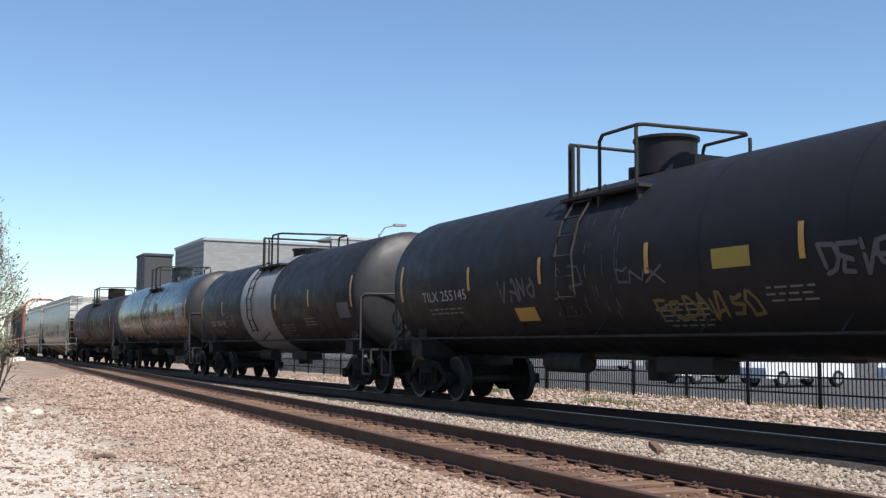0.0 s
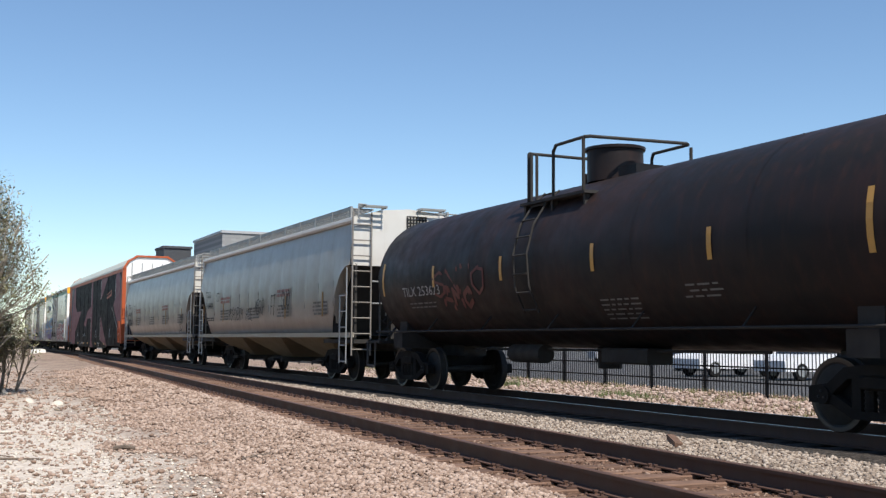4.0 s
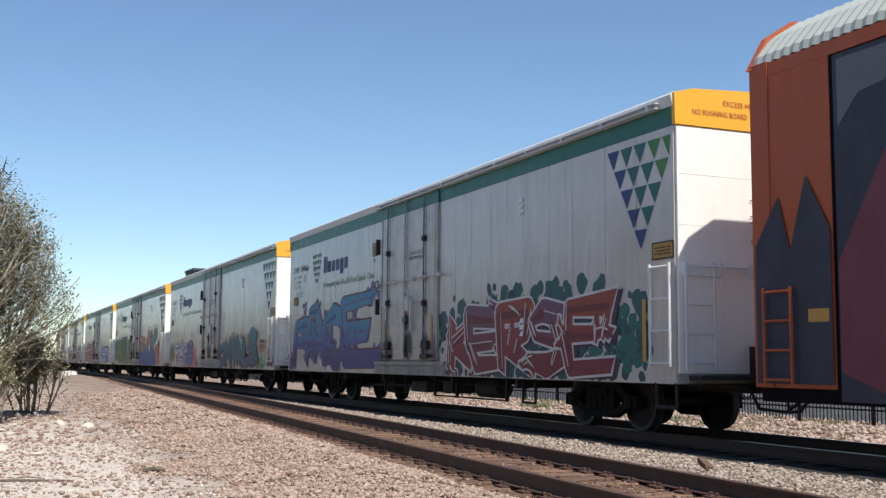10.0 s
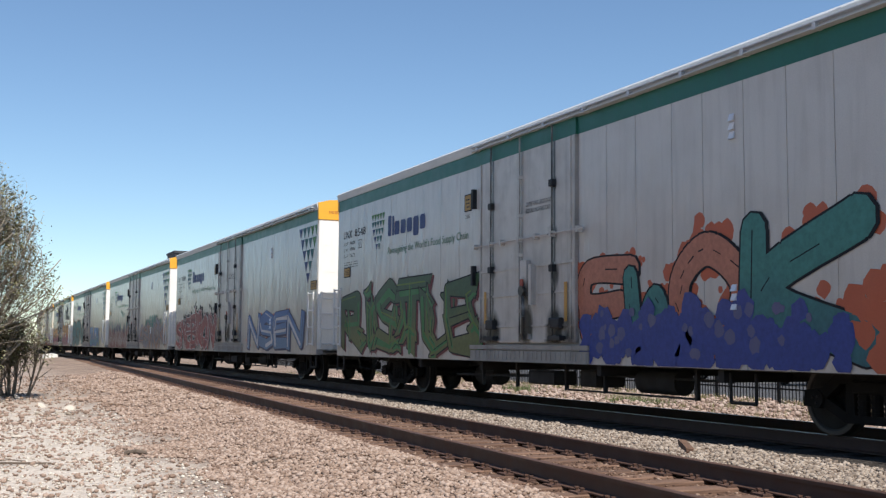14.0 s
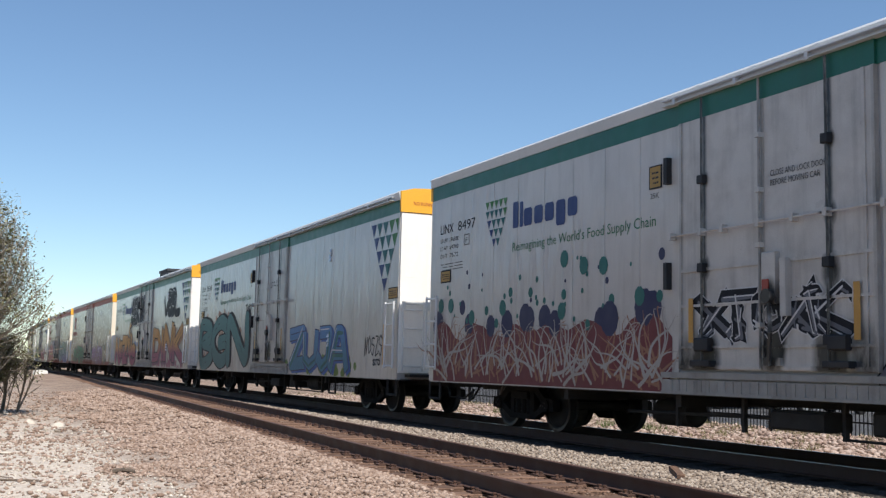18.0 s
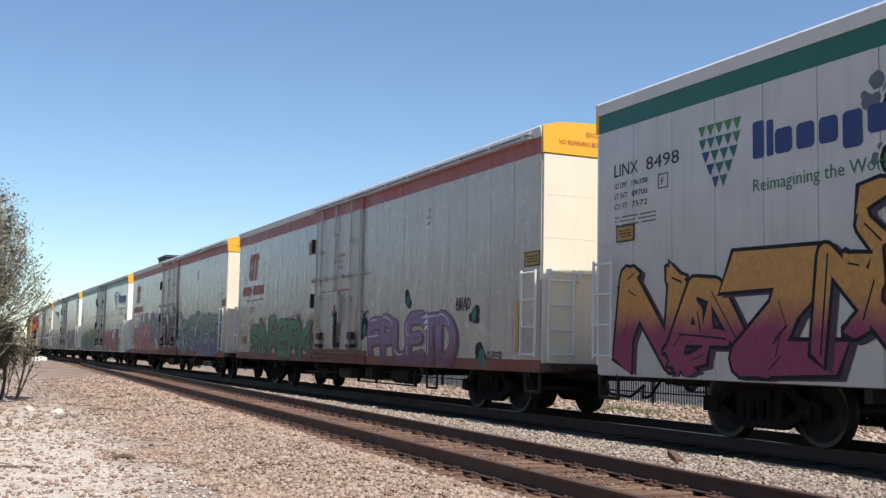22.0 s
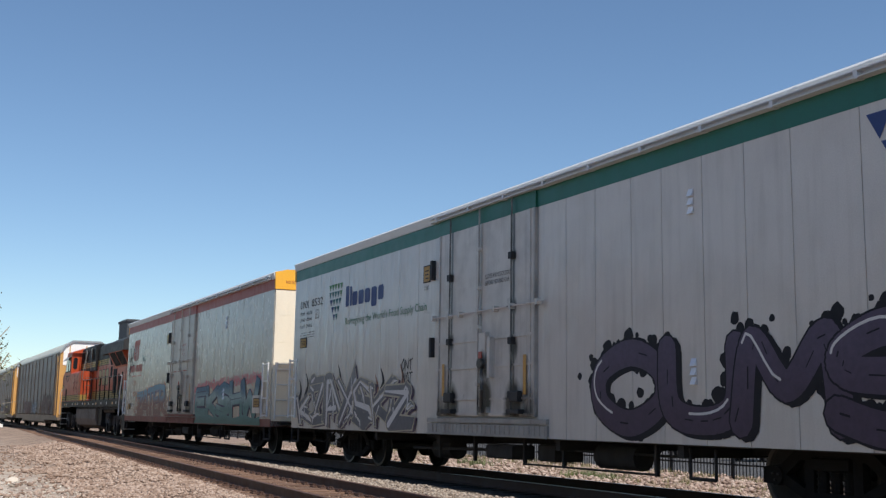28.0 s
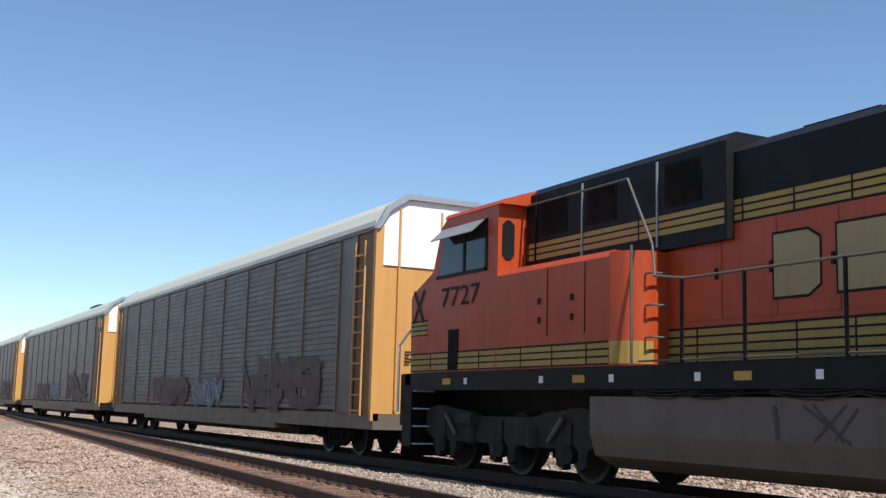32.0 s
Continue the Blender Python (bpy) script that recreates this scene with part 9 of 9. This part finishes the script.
def parked_car(x, y, turn, mat, label):
    e = new("parked_car")
    e.matrix_basis = pose(x, y, -.34, 0, 0, turn)
    tagged(e, label, "car", "parked cars")
    s = Sheet()
    side = [(-2.25, .35), (2.2, .35), (2.25, .75), (2.1, .92), (1.2, 1.0), (-1.95, 1.05), (-2.25, .9)]
    prof = [(p, q) for p, q in side]
    n = len(prof)
    s.add([(xx, a, z) for xx in (-.88, .88) for a, z in prof], [tuple(range(n)), tuple(range(2 * n - 1, n - 1, -1))] + [(i, i + n, (i + 1) % n + n, (i + 1) % n) for i in range(n)])
    part("body", s, mat, e)
    c = [(-1.9, 1.04), (-1.5, 1.55), (-.9, 1.66), (.3, 1.62), (1.15, 1.0)]
    n = len(c)
    g = Sheet().add([(xx * (1 if z < 1.2 else .84), a, z) for xx in (-.84, .84) for a, z in c],
                    [tuple(range(n)), tuple(range(2 * n - 1, n - 1, -1))] + [(i, i + n, (i + 1) % n + n, (i + 1) % n) for i in range(n)])
    part("glazing", g, GLASS, e)
    r = Sheet().add([(xx, a, z) for xx in (-.72, .72) for a, z in ((-1.5, 1.56), (-.9, 1.68), (.3, 1.64), (.3, 1.6), (-.9, 1.63), (-1.5, 1.5))],
                    [tuple(range(6)), tuple(range(11, 5, -1))] + [(i, i + 6, (i + 1) % 6 + 6, (i + 1) % 6) for i in range(6)])
    part("roof", r, mat, e)
    for wx in (-.78, .78):
        for wy in (-1.4, 1.4):
            w = part("wheel", Sheet().lathe([(-.1, .2), (-.1, .31), (-.06, .34), (.06, .34), (.1, .31), (.1, .2)], 18), RUBBER, e, at=pose(wx, wy, .34), smooth=40)
            part("rim", Sheet().lathe([(-.11, .02), (-.105, .2), (.105, .2), (.11, .02)], 14), GALV, w)
    return e


parked_car(31.0, 32.5, 90, CARWHITE, "white car parked on the asphalt beyond the fence")
parked_car(30.5, 37.0, 92, CARWHITE, "white hatchback parked beyond the iron fence")
parked_car(33.0, 26.5, 80, CARGREY, "silver car parked on the asphalt lot")
parked_car(36.0, 45.0, 88, CARDARK, "dark car parked on the asphalt lot")
parked_car(37.0, 31.0, 90, CARWHITE, "white car parked farther back on the lot")
parked_car(41.0, 60.0, 75, CARGREY, "silver car parked far back on the lot")

# buildings
WALL, wt, wp = nodes_of("grey_brick_wall")
br = wt.nodes.new("ShaderNodeTexBrick")
br.inputs["Scale"].default_value = 1.0
br.inputs["Brick Width"].default_value, br.inputs["Row Height"].default_value, br.inputs["Mortar Size"].default_value = .8, .4, .012
br.inputs["Color1"].default_value, br.inputs["Color2"].default_value, br.inputs["Mortar"].default_value = (.30, .295, .285, 1), (.25, .245, .24, 1), (.2, .2, .2, 1)
mp = wt.nodes.new("ShaderNodeMapping")
mp.inputs["Rotation"].default_value = (radians(90), 0, 0)
wt.links.new(coords(wt), mp.inputs[0])
wt.links.new(mp.outputs[0], br.inputs["Vector"])
wt.links.new(br.outputs["Color"], wp.inputs["Base Color"])
wp.inputs["Roughness"].default_value = .9
DARKWALL = paint("dark_grey_cladding", (0.055, 0.058, 0.065), 0.7, (0.1, 0.1, 0.1), 0.3)
PARAPET = paint("pale_parapet_metal", (0.40, 0.40, 0.40), 0.5, (0.2, 0.2, 0.2), 0.3)
WINDOW, wwt, wwp = nodes_of("dark_window_glass")
wwp.inputs["Base Color"].default_value, wwp.inputs["Roughness"].default_value = (0.03, 0.04, 0.05, 1), 0.1


def building(name, x0, x1, y0, y1, h, wall, label, floors):
    e = new(name)
    e.matrix_basis = pose(x0, y0, -.34)
    tagged(e, label, "building", "buildings beyond the lot")
    w, d = x1 - x0, y1 - y0
    part("wall", Sheet().box(0, w, 0, d, 0, h), wall, e)
    part("parapet", Sheet().box(-.15, w + .15, -.15, d + .15, h, h + .35), PARAPET if wall is WALL else wall, e)
    for k in range(floors):
        z = 1.2 + k * 3.6
        n = int(w // 4)
        for i in range(n):
            a = (i + .5) * w / n
            wi = part("window", Sheet().box(a - .9, a + .9, -.06, .02, z, z + 1.6), WINDOW, e)
            part("sill", Sheet().box(a - 1, a + 1, -.14, 0, z - .12, z - .003), PARAPET, wi)
    return e


building("office_building", 35.0, 66.0, 147.0, 165.0, 15.9, WALL, "long grey brick building with a flat roof", 2)
building("plant_room", 54.5, 61.0, 150.0, 156.0, 17.3, WALL, "grey block rising behind the long building", 0)
building("service_tower", 30.6, 34.7, 165.5, 172.0, 15.0, DARKWALL, "dark grey windowless block beside the long building", 0)
LAMPHEAD = paint("grey_lamp_metal", (0.28, 0.28, 0.28), 0.5, (0.15, 0.15, 0.15), 0.2)


def street_lamp(x, y, h, arm, label):
    e = new("street_lamp")
    e.matrix_basis = pose(x, y, -.34)
    tagged(e, label, "lamp", "street lamps")
    part("pole", Sheet().cyl((0, 0, 0), (0, 0, h - .6), .11, 10, .07), LAMPHEAD, e, smooth=40)
    part("arm", Sheet().tube([(0, 0, h - .7), (arm * .35, -.1, h - .15), (arm, -.3, h)], .045), LAMPHEAD, e)
    part("lamp_head", Sheet().box(arm - .1, arm + .75, -.48, -.14, h - .06, h + .1, .03), LAMPHEAD, e)


street_lamp(27.2, 65.8, 9.45, 1.0, "tall grey street lamp with a curved arm")

# the tall shrub
TWIG = random_tone("grey_brown_twig", (0.24, 0.20, 0.15), (0.36, 0.31, 0.245), 0.9)
LEAVES = chips("young_leaf", (0.14, 0.14, 0.06), (0.23, 0.225, 0.11), (0.32, 0.30, 0.18))


def shrub(x, y, height, spread, stems, seed, label, leafy=1.0, twigs=3):
    """A bush of leaning stems with many fine twigs inside a rounded crown."""
    e = new("shrub")
    z0 = ground_z(x, y)
    e.matrix_basis = pose(x, y, z0 - .03)
    tagged(e, label, "shrub")
    r = random.Random(seed)
    wood, leaves = Sheet(), Sheet()

    def leaf(p):
        s = r.uniform(.022, .055)
        a, b = r.uniform(0, math.tau), r.uniform(-.8, .8)
        u = Vector((math.cos(a), math.sin(a), b)) * s
        v = Vector((-math.sin(a), math.cos(a), r.uniform(-.6, .6))) * s * .45
        leaves.add([p - u, p + v, p + u, p - v], [(0, 1, 2, 3)])

    def inside(p):
        return (p.x ** 2 + p.y ** 2) / spread ** 2 + (max(0, p.z) / height) ** 2 < r.uniform(.82, 1.08)

    def grow(p, d, l, rad, depth):
        q = p
        n = 4 if depth == 0 else 2
        for i in range(n):
            d = (d + Vector((r.gauss(0, .13), r.gauss(0, .13), r.gauss(.02, .08)))).normalized()
            w = q + d * l / n
            if not inside(w):
                return
            k0, k1 = rad * (1 - .3 * i / n), rad * (1 - .3 * (i + 1) / n)
            if depth < 2:
                wood.cyl(q, w, k0, 4, k1, caps=False)
            else:
                o = d.orthogonal().normalized() * k0
                wood.add([q - o, q + o, w], [(0, 1, 2)])
                o = d.cross(o)
                wood.add([q - o, q + o, w], [(0, 1, 2)])
            q = w
            if depth < 3:
                for _ in range(twigs if depth else twigs + 1):
                    nd = (d + Vector((r.gauss(0, .5), r.gauss(0, .5), r.gauss(.12, .35)))).normalized()
                    grow(q, nd, max(.35, l * r.uniform(.32, .5)), max(.006, rad * .5), depth + 1)
            elif r.random() < .6 * leafy:
                for _ in range(4):
                    leaf(q + Vector((r.gauss(0, .08), r.gauss(0, .08), r.gauss(0, .08))))
    for i in range(stems):
        a = r.uniform(0, math.tau)
        b = Vector((math.cos(a), math.sin(a), 0)) * r.uniform(0, spread * .5)
        out = Vector((math.cos(a), math.sin(a), 0)) * r.uniform(.05, 1.0) * spread / height * 1.2
        grow(b, (Vector((0, 0, 1)) + out).normalized(), height * r.uniform(.55, .95), r.uniform(.02, .04), 0)
    part("branchwork", wood, TWIG, e, kind="stuff")
    part("foliage", leaves, LEAVES, e, "sparse young green leaves", kind="stuff")
    return e


shrub(-.95, 28.5, 7.0, 3.8, 64, 3, "tall bare shrub with thin grey twigs and young leaves")
shrub(-.5, 26.6, 2.4, 1.8, 16, 15, "low dry bush in front of the tall shrub", 1.3, 2)
shrub(1.5, 30.6, 2.3, 1.2, 12, 5, "low green bush at the foot of the shrub", 2.0, 2)
shrub(2.6, 70.0, 3.6, 2.6, 8, 6, "low bare bush farther along the tracks", 1.2, 2)
shrub(38.0, 260.0, 9.0, 5.0, 7, 9, "distant bare tree behind the train", 1.0, 2)

# wooded edge away from the train, unseen; added to darken car sides and reflections
rt = np.random.default_rng(12)
wv, wf = [], []
yy = -60.0
while yy < 620:
    st = 1.5 + max(0, yy) * .012
    for _ in range(70):
        h = rt.uniform(5.0, 8.5)
        zz = h * rt.uniform(0, 1) ** .8
        cx, cy = -11.5 + rt.normal(0, 1.3), yy + rt.uniform(-st, st)
        sz = rt.uniform(.25, .7) * (1 + max(0, yy) * .003)
        a, b = rt.normal(0, 1, 3), rt.normal(0, 1, 3)
        a, b = a / np.linalg.norm(a) * sz, b / np.linalg.norm(b) * sz * .7
        c = np.array((cx, cy, zz - .3))
        k = len(wv)
        wv += [tuple(c - a), tuple(c + b), tuple(c + a), tuple(c - b)]
        wf.append((k, k + 1, k + 2, k + 3))
    yy += st * 1.2
wm = bpy.data.meshes.new("wooded_edge")
wm.from_pydata(wv, [], wf)
wm.materials.append(LEAVES)
tagged(new("wooded_edge", wm), "scrubby trees along the edge of the line", "trees", kind="stuff")


# ---- the train's way ----
SPEED = 12.863


def motions():
    """The whole train rolls down the line towards the camera; every wheelset turns under it."""
    for e, s, half in TRAIN:
        rows = []
        for i in range(65):
            t = i * 0.5
            a, b = centre(s - half - SPEED * t), centre(s + half - SPEED * t)
            d = b - a
            rows.append((t, Matrix.Translation((a + b) / 2) @ Matrix.Rotation(math.atan2(-d.x, d.y), 4, 'Z')))
        walk(e, rows)
    step = 0.05
    for a, r in AXLES:
        here = a.matrix_basis.translation.copy()
        walk(a, [(i * step, Matrix.Translation(here) @ Matrix.Rotation(SPEED * i * step / r, 4, 'X')) for i in range(641)])


motions()
